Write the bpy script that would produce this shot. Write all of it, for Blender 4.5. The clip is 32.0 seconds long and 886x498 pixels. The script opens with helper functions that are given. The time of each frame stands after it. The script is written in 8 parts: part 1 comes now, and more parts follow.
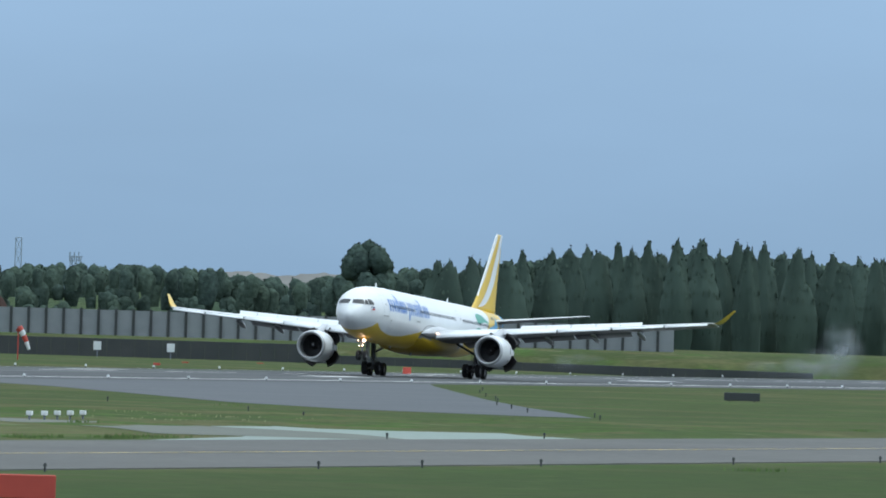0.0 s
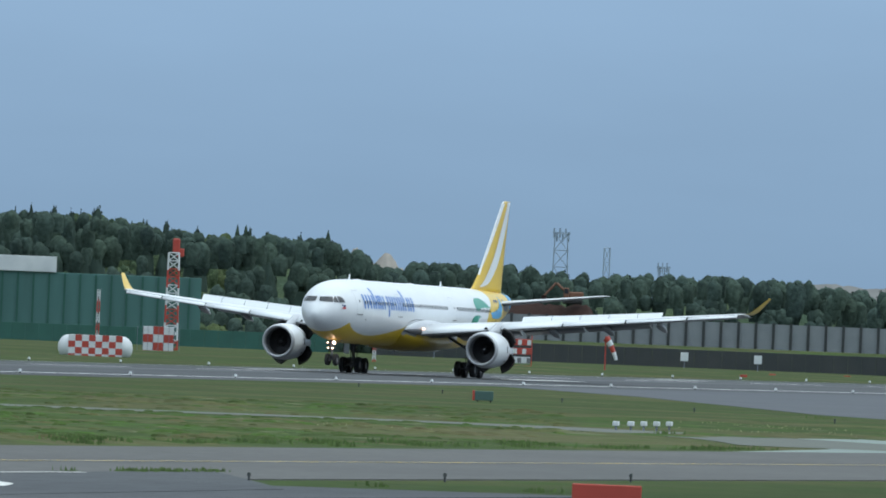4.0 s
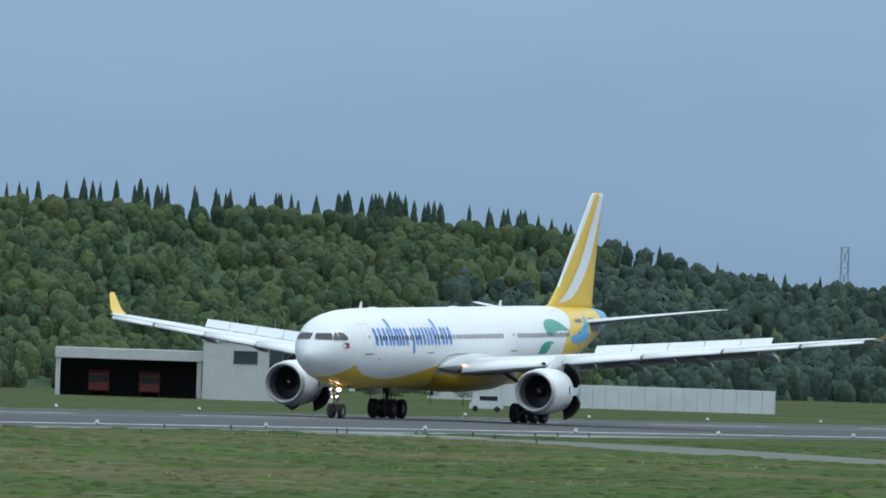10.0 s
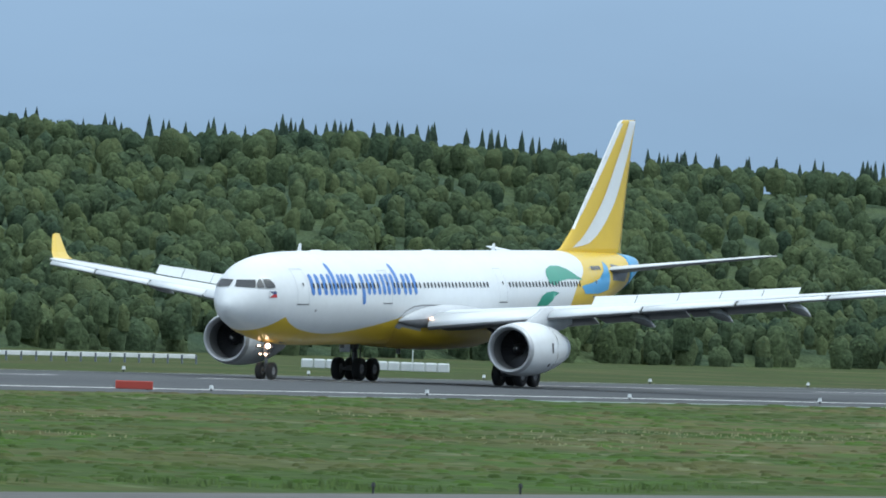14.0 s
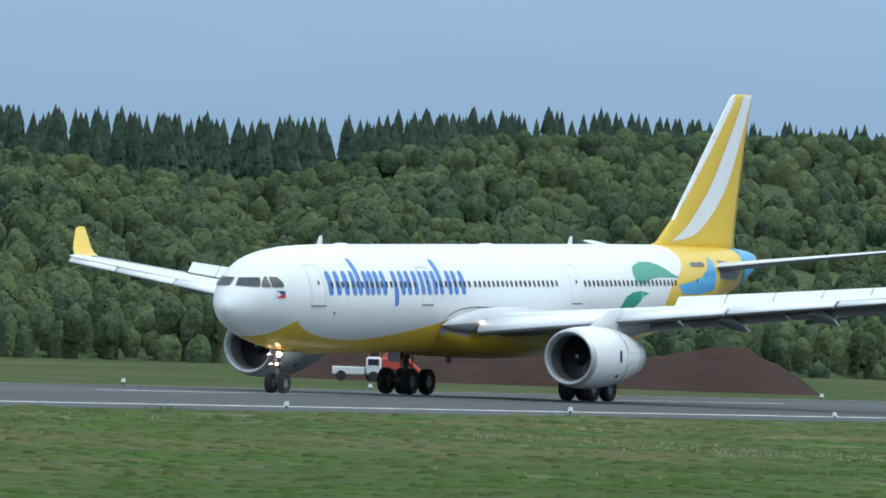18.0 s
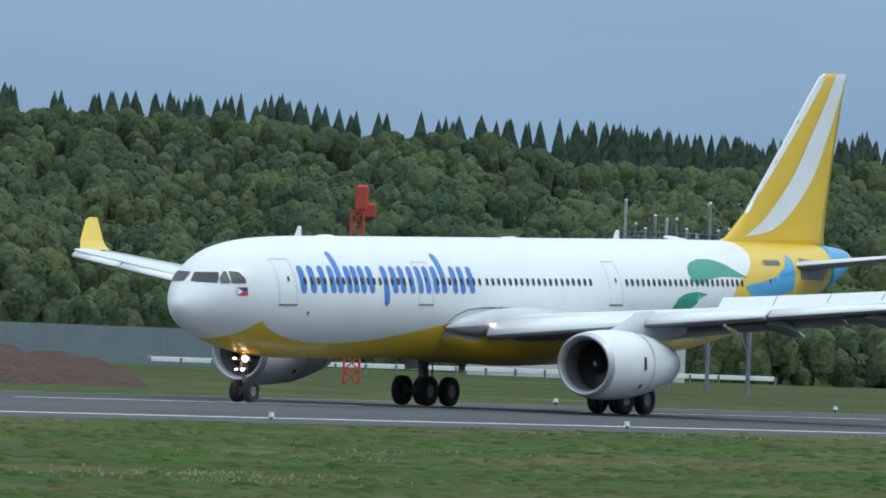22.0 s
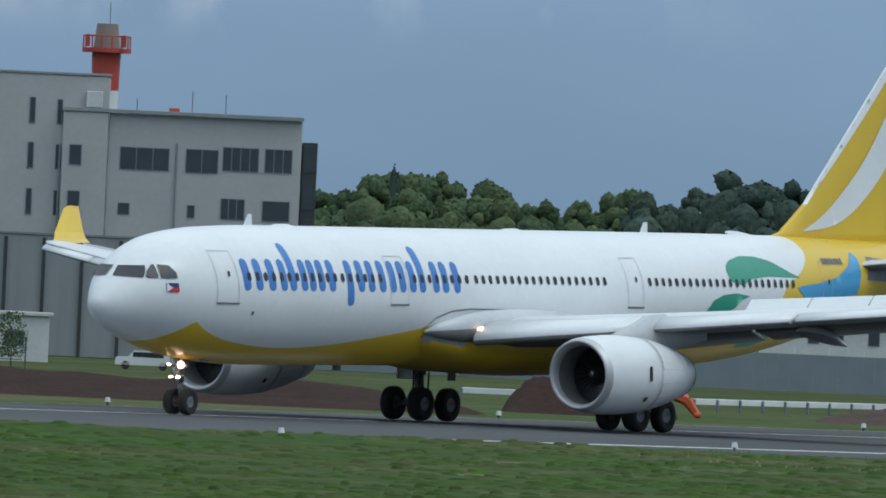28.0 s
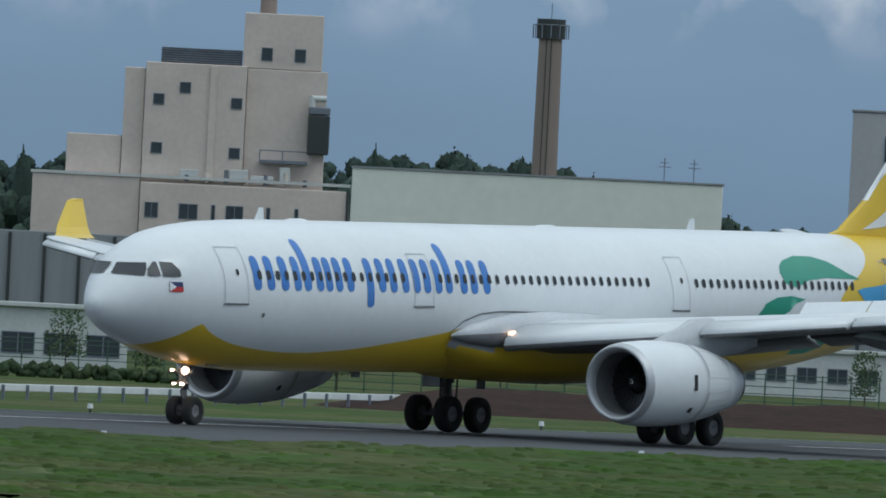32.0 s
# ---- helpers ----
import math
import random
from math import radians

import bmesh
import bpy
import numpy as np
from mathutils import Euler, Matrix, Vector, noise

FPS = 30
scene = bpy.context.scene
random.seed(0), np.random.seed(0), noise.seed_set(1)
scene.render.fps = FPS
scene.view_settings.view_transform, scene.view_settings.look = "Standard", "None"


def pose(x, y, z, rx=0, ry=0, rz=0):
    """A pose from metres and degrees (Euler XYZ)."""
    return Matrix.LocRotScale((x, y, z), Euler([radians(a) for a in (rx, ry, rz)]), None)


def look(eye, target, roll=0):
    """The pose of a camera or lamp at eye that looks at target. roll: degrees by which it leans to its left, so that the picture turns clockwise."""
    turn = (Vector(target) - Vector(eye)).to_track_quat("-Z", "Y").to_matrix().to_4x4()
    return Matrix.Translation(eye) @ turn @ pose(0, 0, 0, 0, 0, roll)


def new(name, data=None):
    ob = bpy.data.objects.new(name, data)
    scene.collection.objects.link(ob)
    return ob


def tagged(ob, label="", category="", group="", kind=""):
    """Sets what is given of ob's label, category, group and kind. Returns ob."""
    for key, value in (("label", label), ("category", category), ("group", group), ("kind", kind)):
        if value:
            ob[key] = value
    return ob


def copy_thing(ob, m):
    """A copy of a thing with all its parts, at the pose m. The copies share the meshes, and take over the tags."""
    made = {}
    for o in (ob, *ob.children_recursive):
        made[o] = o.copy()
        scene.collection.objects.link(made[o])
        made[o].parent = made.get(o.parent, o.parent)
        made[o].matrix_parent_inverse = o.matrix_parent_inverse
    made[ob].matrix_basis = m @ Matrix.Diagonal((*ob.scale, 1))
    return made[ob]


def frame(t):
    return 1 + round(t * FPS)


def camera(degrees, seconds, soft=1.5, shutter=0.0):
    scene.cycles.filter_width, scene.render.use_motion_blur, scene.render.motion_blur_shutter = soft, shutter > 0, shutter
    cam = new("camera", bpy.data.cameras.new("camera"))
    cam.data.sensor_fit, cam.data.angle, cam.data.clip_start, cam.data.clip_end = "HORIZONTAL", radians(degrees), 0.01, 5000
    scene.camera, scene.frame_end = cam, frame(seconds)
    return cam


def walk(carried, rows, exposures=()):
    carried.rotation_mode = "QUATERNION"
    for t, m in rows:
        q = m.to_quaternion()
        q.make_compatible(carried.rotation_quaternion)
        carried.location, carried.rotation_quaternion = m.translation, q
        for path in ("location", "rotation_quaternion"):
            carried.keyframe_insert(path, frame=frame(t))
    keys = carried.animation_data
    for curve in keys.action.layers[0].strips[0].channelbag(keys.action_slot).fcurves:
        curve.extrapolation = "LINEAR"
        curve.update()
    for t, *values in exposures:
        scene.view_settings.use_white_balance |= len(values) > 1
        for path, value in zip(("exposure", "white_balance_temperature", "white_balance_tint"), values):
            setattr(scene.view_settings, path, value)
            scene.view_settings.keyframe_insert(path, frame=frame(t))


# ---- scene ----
cam = camera(3.2556, 32.0, soft=1.8)
EYE = 5.45


def aim(yaw, pitch, roll):
    return pose(0, 0, EYE, 0, 0, yaw) @ pose(0, 0, 0, 90 + pitch) @ pose(0, 0, 0, 0, 0, roll)


# seconds, yaw, pitch, roll
PAN = [
    (0, -77.179, 0.277, 1.73),
    (0.5, -76.897, 0.269, 1.78),
    (1, -76.681, 0.271, 1.91),
    (1.5, -76.381, 0.262, 1.89),
    (2, -76.110, 0.256, 2.11),
    (2.5, -75.848, 0.245, 2.15),
    (4.5, -74.682, 0.245, 2.44),
    (5, -74.316, 0.244, 2.50),
    (5.5, -73.986, 0.243, 2.57),
    (6, -73.689, 0.234, 2.56),
    (6.5, -73.346, 0.236, 2.57),
    (7, -72.966, 0.259, 2.58),
    (7.5, -72.639, 0.273, 2.31),
    (8, -72.256, 0.305, 2.13),
    (8.5, -71.820, 0.317, 1.93),
    (9, -71.446, 0.328, 2.00),
    (9.5, -70.986, 0.355, 1.83),
    (10, -70.608, 0.347, 1.93),
    (10.5, -70.170, 0.339, 1.88),
    (11, -69.836, 0.338, 2.03),
    (11.5, -69.487, 0.325, 2.31),
    (12, -69.087, 0.283, 2.37),
    (12.5, -68.663, 0.286, 2.23),
    (13, -68.197, 0.244, 2.18),
    (13.5, -67.778, 0.202, 2.18),
    (14, -67.297, 0.166, 2.07),
    (14.5, -66.791, 0.138, 1.92),
    (16.5, -64.763, 0.148, 1.89),
    (17, -64.197, 0.164, 1.78),
    (17.5, -63.649, 0.165, 1.74),
    (18, -63.252, 0.160, 1.94),
    (18.5, -62.822, 0.150, 2.00),
    (19, -62.343, 0.171, 2.03),
    (19.5, -61.883, 0.189, 1.99),
    (20, -61.388, 0.181, 1.99),
    (20.5, -60.950, 0.176, 2.11),
    (21, -60.530, 0.176, 1.95),
    (21.5, -60.094, 0.164, 2.09),
    (22, -59.665, 0.154, 2.25),
    (22.5, -59.246, 0.146, 2.32),
    (23, -58.813, 0.160, 2.31),
    (23.5, -58.423, 0.166, 2.36),
    (24, -58.034, 0.158, 2.48),
    (24.5, -57.640, 0.157, 2.62),
    (25, -57.252, 0.151, 2.64),
    (25.5, -56.873, 0.154, 2.72),
    (27.5, -55.391, 0.146, 2.58),
    (28, -55.008, 0.152, 2.60),
    (28.5, -54.619, 0.145, 2.49),
    (29, -54.219, 0.150, 2.45),
    (29.5, -53.842, 0.143, 2.48),
    (30, -53.458, 0.144, 2.63),
    (30.5, -53.080, 0.147, 2.85),
    (31, -52.661, 0.153, 2.71),
    (31.5, -52.255, 0.154, 2.69),
    (32, -51.865, 0.150, 2.86),
]
walk(cam, [(t, aim(y, p, r)) for t, y, p, r in PAN],
     [(0.0, 0.3), (1.0, 0.21), (2.0, 0.18), (5.0, 0.1), (9.0, 0.06), (13.0, 0.24), (17.0, 0.28), (19.0, 0.28), (21.0, 0.08), (25.0, 0.02), (28.0, -0.26), (30.0, -0.2), (32.0, -0.44)])

# ---------------------------------------------------------------- light
world = bpy.data.worlds.new("overcast_sky")
scene.world = world
world.use_nodes = True
wn, wl = world.node_tree.nodes, world.node_tree.links
bg = wn["Background"]
sky = wn.new("ShaderNodeTexSky")
sky.sky_type, sky.sun_disc = "NISHITA", False
SUN_EL, SUN_AZ = 52.0, 160.0
sky.sun_elevation, sky.sun_rotation = radians(SUN_EL), radians(SUN_AZ)
sky.air_density, sky.dust_density, sky.ozone_density = 1.0, 2.0, 2.0
geo = wn.new("ShaderNodeTexCoord")
sep = wn.new("ShaderNodeSeparateXYZ")
wl.new(geo.outputs["Generated"], sep.inputs[0])
ramp = wn.new("ShaderNodeValToRGB")
ramp.color_ramp.elements[0].position, ramp.color_ramp.elements[0].color = 0.0, (0.215, 0.345, 0.515, 1)
ramp.color_ramp.elements[1].position, ramp.color_ramp.elements[1].color = 1.0, (1.27, 1.5, 1.61, 1)
for at, col in ((0.004, (0.225, 0.36, 0.53, 1)), (0.022, (0.275, 0.435, 0.64, 1)), (0.12, (0.42, 0.55, 0.72, 1)), (0.45, (0.97, 1.15, 1.29, 1))):
    e = ramp.color_ramp.elements.new(at)
    e.color = col
wl.new(sep.outputs["Z"], ramp.inputs[0])
# soft cloud banks
wmap = wn.new("ShaderNodeMapping")
wmap.inputs["Scale"].default_value = (14, 14, 60)
wl.new(geo.outputs["Generated"], wmap.inputs[0])
cloud = wn.new("ShaderNodeTexNoise")
cloud.inputs["Scale"].default_value, cloud.inputs["Detail"].default_value, cloud.inputs["Roughness"].default_value = 1.6, 5.0, 0.5
wl.new(wmap.outputs[0], cloud.inputs["Vector"])
cr = wn.new("ShaderNodeMapRange")
cr.inputs[1].default_value, cr.inputs[2].default_value, cr.inputs[3].default_value, cr.inputs[4].default_value = 0.35, 0.7, 0.965, 1.045
wl.new(cloud.outputs["Fac"], cr.inputs[0])
cm = wn.new("ShaderNodeMix")
cm.data_type, cm.blend_type = "RGBA", "MULTIPLY"
cm.inputs["Factor"].default_value = 1.0
wl.new(ramp.outputs[0], cm.inputs["A"])
wl.new(cr.outputs[0], cm.inputs["B"])
sk = wn.new("ShaderNodeMix")
sk.data_type, sk.blend_type = "RGBA", "MULTIPLY"
sk.inputs["Factor"].default_value = 1.0
sk.inputs["B"].default_value = (0.08, 0.08, 0.08, 1)
wl.new(sky.outputs[0], sk.inputs["A"])
wm = wn.new("ShaderNodeMix")
wm.data_type = "RGBA"
wm.inputs["Factor"].default_value = 0.9
wl.new(sk.outputs["Result"], wm.inputs["A"])
wl.new(cm.outputs["Result"], wm.inputs["B"])
# pale broken cloud higher up in the west
puff = wn.new("ShaderNodeTexNoise")
puff.inputs["Scale"].default_value, puff.inputs["Detail"].default_value = 160.0, 4.0
wl.new(geo.outputs["Generated"], puff.inputs["Vector"])
pz = wn.new("ShaderNodeMapRange")
pz.interpolation_type = "SMOOTHSTEP"
pz.inputs[1].default_value, pz.inputs[2].default_value = 0.0145, 0.0215
wl.new(sep.outputs["Z"], pz.inputs[0])
py = wn.new("ShaderNodeMapRange")
py.interpolation_type = "SMOOTHSTEP"
py.inputs[1].default_value, py.inputs[2].default_value = 0.55, 0.585
wl.new(sep.outputs["Y"], py.inputs[0])
pn = wn.new("ShaderNodeMapRange")
pn.inputs[1].default_value, pn.inputs[2].default_value = 0.5, 0.72
wl.new(puff.outputs["Fac"], pn.inputs[0])
pm = wn.new("ShaderNodeMath")
pm.operation = "MULTIPLY"
wl.new(pz.outputs[0], pm.inputs[0])
wl.new(pn.outputs[0], pm.inputs[1])
pk = wn.new("ShaderNodeMath")
pk.operation = "MULTIPLY"
wl.new(pm.outputs[0], pk.inputs[0])
wl.new(py.outputs[0], pk.inputs[1])
pc = wn.new("ShaderNodeMix")
pc.data_type = "RGBA"
wl.new(pk.outputs[0], pc.inputs["Factor"])
wl.new(wm.outputs["Result"], pc.inputs["A"])
pc.inputs["B"].default_value = (0.62, 0.72, 0.85, 1)
wl.new(pc.outputs["Result"], bg.inputs["Color"])
bg.inputs["Strength"].default_value = 1.0

sun = new("sun", bpy.data.lights.new("sun", "SUN"))
sun.data.energy, sun.data.angle, sun.data.color = 0.85, radians(20), (0.93, 1.0, 0.97)
sun.matrix_world = look((0, 0, 0), (-math.sin(radians(SUN_AZ)) * 0.7, -math.cos(radians(SUN_AZ)) * 0.7, -math.tan(radians(SUN_EL)) * 0.7))


# ---------------------------------------------------------------- materials
def mat(name, color, rough=0.7, metal=0.0, color2=None, scale=1.0, detail=4.0, amount=0.5, bump=0.0, bump_scale=8.0,
        emit=None, spec=0.5, rand=0.0, island=0.0, stretch=(1, 1, 1), fine=0.0, fine_scale=20.0, deep=0.1):
    m = bpy.data.materials.new(name)
    m.use_nodes = True
    n, l = m.node_tree.nodes, m.node_tree.links
    b = n["Principled BSDF"]
    b.inputs["Roughness"].default_value, b.inputs["Metallic"].default_value = rough, metal
    b.inputs["Specular IOR Level"].default_value = spec
    b.inputs["Base Color"].default_value = (*color, 1)
    out = None
    tc = n.new("ShaderNodeTexCoord")
    mp = n.new("ShaderNodeMapping")
    mp.inputs["Scale"].default_value = stretch
    l.new(tc.outputs["Object"], mp.inputs[0])
    if color2:
        no = n.new("ShaderNodeTexNoise")
        no.inputs["Scale"].default_value, no.inputs["Detail"].default_value = scale, detail
        l.new(mp.outputs[0], no.inputs["Vector"])
        mr = n.new("ShaderNodeMapRange")
        mr.inputs[1].default_value, mr.inputs[2].default_value = 0.5 - 0.5 * amount, 0.5 + 0.5 * amount
        l.new(no.outputs["Fac"], mr.inputs[0])
        mx = n.new("ShaderNodeMix")
        mx.data_type = "RGBA"
        mx.inputs["A"].default_value, mx.inputs["B"].default_value = (*color, 1), (*color2, 1)
        l.new(mr.outputs[0], mx.inputs["Factor"])
        out = mx.outputs["Result"]
    if fine or rand or island:
        val = None
        if fine:
            fn = n.new("ShaderNodeTexNoise")
            fn.inputs["Scale"].default_value, fn.inputs["Detail"].default_value = fine_scale, 3.0
            l.new(mp.outputs[0], fn.inputs["Vector"])
            fr = n.new("ShaderNodeMapRange")
            fr.inputs[1].default_value, fr.inputs[2].default_value = 0.3, 0.7
            fr.inputs[3].default_value, fr.inputs[4].default_value = 1 - fine, 1 + fine
            l.new(fn.outputs["Fac"], fr.inputs[0])
            val = fr.outputs[0]
        if rand or island:
            if rand:
                oi = n.new("ShaderNodeObjectInfo")
                src = oi.outputs["Random"]
            else:
                gi = n.new("ShaderNodeNewGeometry")
                src = gi.outputs["Random Per Island"]
            rr = n.new("ShaderNodeMapRange")
            k = rand or island
            rr.inputs[3].default_value, rr.inputs[4].default_value = 1 - k, 1 + k
            l.new(src, rr.inputs[0])
            if val:
                mm = n.new("ShaderNodeMath")
                mm.operation = "MULTIPLY"
                l.new(val, mm.inputs[0])
                l.new(rr.outputs[0], mm.inputs[1])
                val = mm.outputs[0]
            else:
                val = rr.outputs[0]
        mu = n.new("ShaderNodeMix")
        mu.data_type, mu.blend_type = "RGBA", "MULTIPLY"
        mu.inputs["Factor"].default_value = 1.0
        mu.inputs["A"].default_value = (*color, 1)
        if out:
            l.new(out, mu.inputs["A"])
        l.new(val, mu.inputs["B"])
        out = mu.outputs["Result"]
    if out:
        l.new(out, b.inputs["Base Color"])
    if bump:
        bn = n.new("ShaderNodeTexNoise")
        bn.inputs["Scale"].default_value, bn.inputs["Detail"].default_value = bump_scale, 4.0
        l.new(mp.outputs[0], bn.inputs["Vector"])
        bu = n.new("ShaderNodeBump")
        bu.inputs["Strength"].default_value, bu.inputs["Distance"].default_value = bump, deep
        l.new(bn.outputs["Fac"], bu.inputs["Height"])
        l.new(bu.outputs[0], b.inputs["Normal"])
    if emit:
        b.inputs["Emission Color"].default_value, b.inputs["Emission Strength"].default_value = (*emit[0], 1), emit[1]
    return m


M = {}


def tinted(m, colour):
    """Some trees of the wood are of a yellower kind."""
    n, l = m.node_tree.nodes, m.node_tree.links
    b = n["Principled BSDF"]
    src = b.inputs["Base Color"].links[0].from_socket
    gi = n.new("ShaderNodeNewGeometry")
    mr = n.new("ShaderNodeMapRange")
    mr.interpolation_type = "SMOOTHSTEP"
    mr.inputs[1].default_value, mr.inputs[2].default_value, mr.inputs[4].default_value = 0.5, 1.0, 0.55
    l.new(gi.outputs["Random Per Island"], mr.inputs[0])
    mx = n.new("ShaderNodeMix")
    mx.data_type = "RGBA"
    l.new(mr.outputs[0], mx.inputs["Factor"])
    l.new(src, mx.inputs["A"])
    mx.inputs["B"].default_value = (*colour, 1)
    l.new(mx.outputs["Result"], b.inputs["Base Color"])
    return m


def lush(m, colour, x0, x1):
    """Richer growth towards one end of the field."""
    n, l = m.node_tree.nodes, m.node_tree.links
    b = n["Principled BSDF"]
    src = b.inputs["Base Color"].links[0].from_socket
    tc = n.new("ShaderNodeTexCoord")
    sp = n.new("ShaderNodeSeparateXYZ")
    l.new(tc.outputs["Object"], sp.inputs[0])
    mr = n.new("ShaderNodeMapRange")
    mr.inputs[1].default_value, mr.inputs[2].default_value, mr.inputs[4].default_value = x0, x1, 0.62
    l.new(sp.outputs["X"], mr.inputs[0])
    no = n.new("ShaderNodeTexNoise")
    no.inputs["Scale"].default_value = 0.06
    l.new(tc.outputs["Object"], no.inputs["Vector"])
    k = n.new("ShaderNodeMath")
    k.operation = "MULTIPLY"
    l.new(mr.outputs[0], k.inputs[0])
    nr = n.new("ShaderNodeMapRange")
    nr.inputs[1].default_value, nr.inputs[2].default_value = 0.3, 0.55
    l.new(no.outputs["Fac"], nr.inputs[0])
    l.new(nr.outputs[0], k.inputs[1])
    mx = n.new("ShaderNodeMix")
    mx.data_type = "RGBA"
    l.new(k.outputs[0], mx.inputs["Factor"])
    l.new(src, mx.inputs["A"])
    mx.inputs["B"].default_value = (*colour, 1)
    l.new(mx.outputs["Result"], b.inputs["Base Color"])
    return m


def turf(name, gain=1.0, island=0.0):
    """Grass of several kinds: dull green, fresh green, dry brown and pale seeding patches."""
    m = mat(name, (0.05, 0.075, 0.024), 0.95, spec=0.05)
    n, l = m.node_tree.nodes, m.node_tree.links
    tc = n.new("ShaderNodeTexCoord")
    out = None
    for scale, detail, lo, hi, colour in ((0.028, 2.0, 0.46, 0.6, (0.1, 0.096, 0.046)), (0.11, 3.0, 0.5, 0.62, (0.05, 0.096, 0.021)), (0.16, 3.0, 0.56, 0.68, (0.097, 0.088, 0.044)), (0.21, 4.0, 0.6, 0.72, (0.145, 0.15, 0.09))):
        no = n.new("ShaderNodeTexNoise")
        no.inputs["Scale"].default_value, no.inputs["Detail"].default_value = scale, detail
        mp = n.new("ShaderNodeMapping")
        mp.inputs["Location"].default_value = (scale * 900, scale * 300, 0)
        l.new(tc.outputs["Object"], mp.inputs[0])
        l.new(mp.outputs[0], no.inputs["Vector"])
        mr = n.new("ShaderNodeMapRange")
        mr.interpolation_type = "SMOOTHSTEP"
        mr.inputs[1].default_value, mr.inputs[2].default_value, mr.inputs[4].default_value = lo, hi, 0.85
        l.new(no.outputs["Fac"], mr.inputs[0])
        mx = n.new("ShaderNodeMix")
        mx.data_type = "RGBA"
        mx.inputs["A"].default_value, mx.inputs["B"].default_value = (0.052, 0.078, 0.026, 1), (*colour, 1)
        if out:
            l.new(out, mx.inputs["A"])
        l.new(mr.outputs[0], mx.inputs["Factor"])
        out = mx.outputs["Result"]
    l.new(out, n["Principled BSDF"].inputs["Base Color"])
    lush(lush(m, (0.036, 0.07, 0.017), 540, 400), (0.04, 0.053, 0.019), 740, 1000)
    src = n["Principled BSDF"].inputs["Base Color"].links[0].from_socket
    sp = n.new("ShaderNodeSeparateXYZ")
    l.new(tc.outputs["Object"], sp.inputs[0])
    south = n.new("ShaderNodeMapRange")
    south.inputs[1].default_value, south.inputs[2].default_value, south.inputs[4].default_value = 150, 130, 0.8
    l.new(sp.outputs["Y"], south.inputs[0])
    mx = n.new("ShaderNodeMix")
    mx.data_type = "RGBA"
    l.new(south.outputs[0], mx.inputs["Factor"])
    l.new(src, mx.inputs["A"])
    mx.inputs["B"].default_value = (0.036, 0.056, 0.018, 1)
    src = mx.outputs["Result"]
    no = n.new("ShaderNodeTexNoise")
    no.inputs["Scale"].default_value, no.inputs["Detail"].default_value = 0.9, 4.0
    l.new(tc.outputs["Object"], no.inputs["Vector"])
    mr = n.new("ShaderNodeMapRange")
    mr.inputs[1].default_value, mr.inputs[2].default_value, mr.inputs[3].default_value, mr.inputs[4].default_value = 0.3, 0.7, 0.78 * gain, 1.2 * gain
    l.new(no.outputs["Fac"], mr.inputs[0])
    mu = n.new("ShaderNodeMix")
    mu.data_type, mu.blend_type = "RGBA", "MULTIPLY"
    mu.inputs["Factor"].default_value = 1.0
    l.new(src, mu.inputs["A"])
    val = mr.outputs[0]
    if island:
        gi = n.new("ShaderNodeNewGeometry")
        ir = n.new("ShaderNodeMapRange")
        ir.inputs[3].default_value, ir.inputs[4].default_value = 1 - island, 1 + island
        l.new(gi.outputs["Random Per Island"], ir.inputs[0])
        k = n.new("ShaderNodeMath")
        k.operation = "MULTIPLY"
        l.new(val, k.inputs[0])
        l.new(ir.outputs[0], k.inputs[1])
        val = k.outputs[0]
    l.new(val, mu.inputs["B"])
    l.new(mu.outputs["Result"], n["Principled BSDF"].inputs["Base Color"])
    return m


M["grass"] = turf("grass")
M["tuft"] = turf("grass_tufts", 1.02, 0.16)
M["weed"] = mat("weed_leaves", (0.062, 0.105, 0.036), 0.9, color2=(0.08, 0.12, 0.042), scale=0.4, island=0.2, spec=0.05)
M["dry"] = mat("dry_seed_heads", (0.2, 0.2, 0.12), 0.9, color2=(0.15, 0.155, 0.085), scale=0.3, island=0.2, spec=0.05)
M["asphalt"] = mat("runway_asphalt", (0.056, 0.061, 0.068), 0.9, spec=0.2, color2=(0.082, 0.086, 0.092), scale=0.05, amount=0.4, fine=0.15, fine_scale=2, bump=0.2, bump_scale=20, stretch=(0.15, 1, 1))
M["concrete"] = mat("taxiway_concrete", (0.115, 0.114, 0.11), 0.9, spec=0.2, color2=(0.09, 0.09, 0.088), scale=0.08, amount=0.5, fine=0.12, fine_scale=1.5, bump=0.2, stretch=(0.4, 1, 1))
M["green_pave"] = mat("worn_green_shoulder", (0.16, 0.22, 0.2), 0.85, color2=(0.2, 0.23, 0.21), scale=0.1, amount=0.5, fine=0.1, fine_scale=1.5)
M["lane"] = mat("weathered_lane", (0.135, 0.144, 0.128), 0.9, spec=0.2, color2=(0.108, 0.117, 0.1), scale=0.08, amount=0.5, fine=0.12, fine_scale=1.5)
M["asphalt2"] = mat("exit_asphalt", (0.078, 0.085, 0.097), 0.9, spec=0.2, color2=(0.1, 0.105, 0.115), scale=0.06, amount=0.5, fine=0.1, fine_scale=2)
M["rubber"] = mat("rubber_deposit", (0.04, 0.042, 0.046), 0.8, color2=(0.075, 0.08, 0.085), scale=0.06, amount=0.6, stretch=(0.1, 1, 1))
M["mesh_green"] = mat("green_mesh", (0.05, 0.1, 0.07), 0.8, color2=(0.04, 0.08, 0.055), scale=0.5, amount=0.5)
M["green_box"] = mat("green_cabinet_paint", (0.06, 0.12, 0.11), 0.6, color2=(0.05, 0.1, 0.09), scale=1)
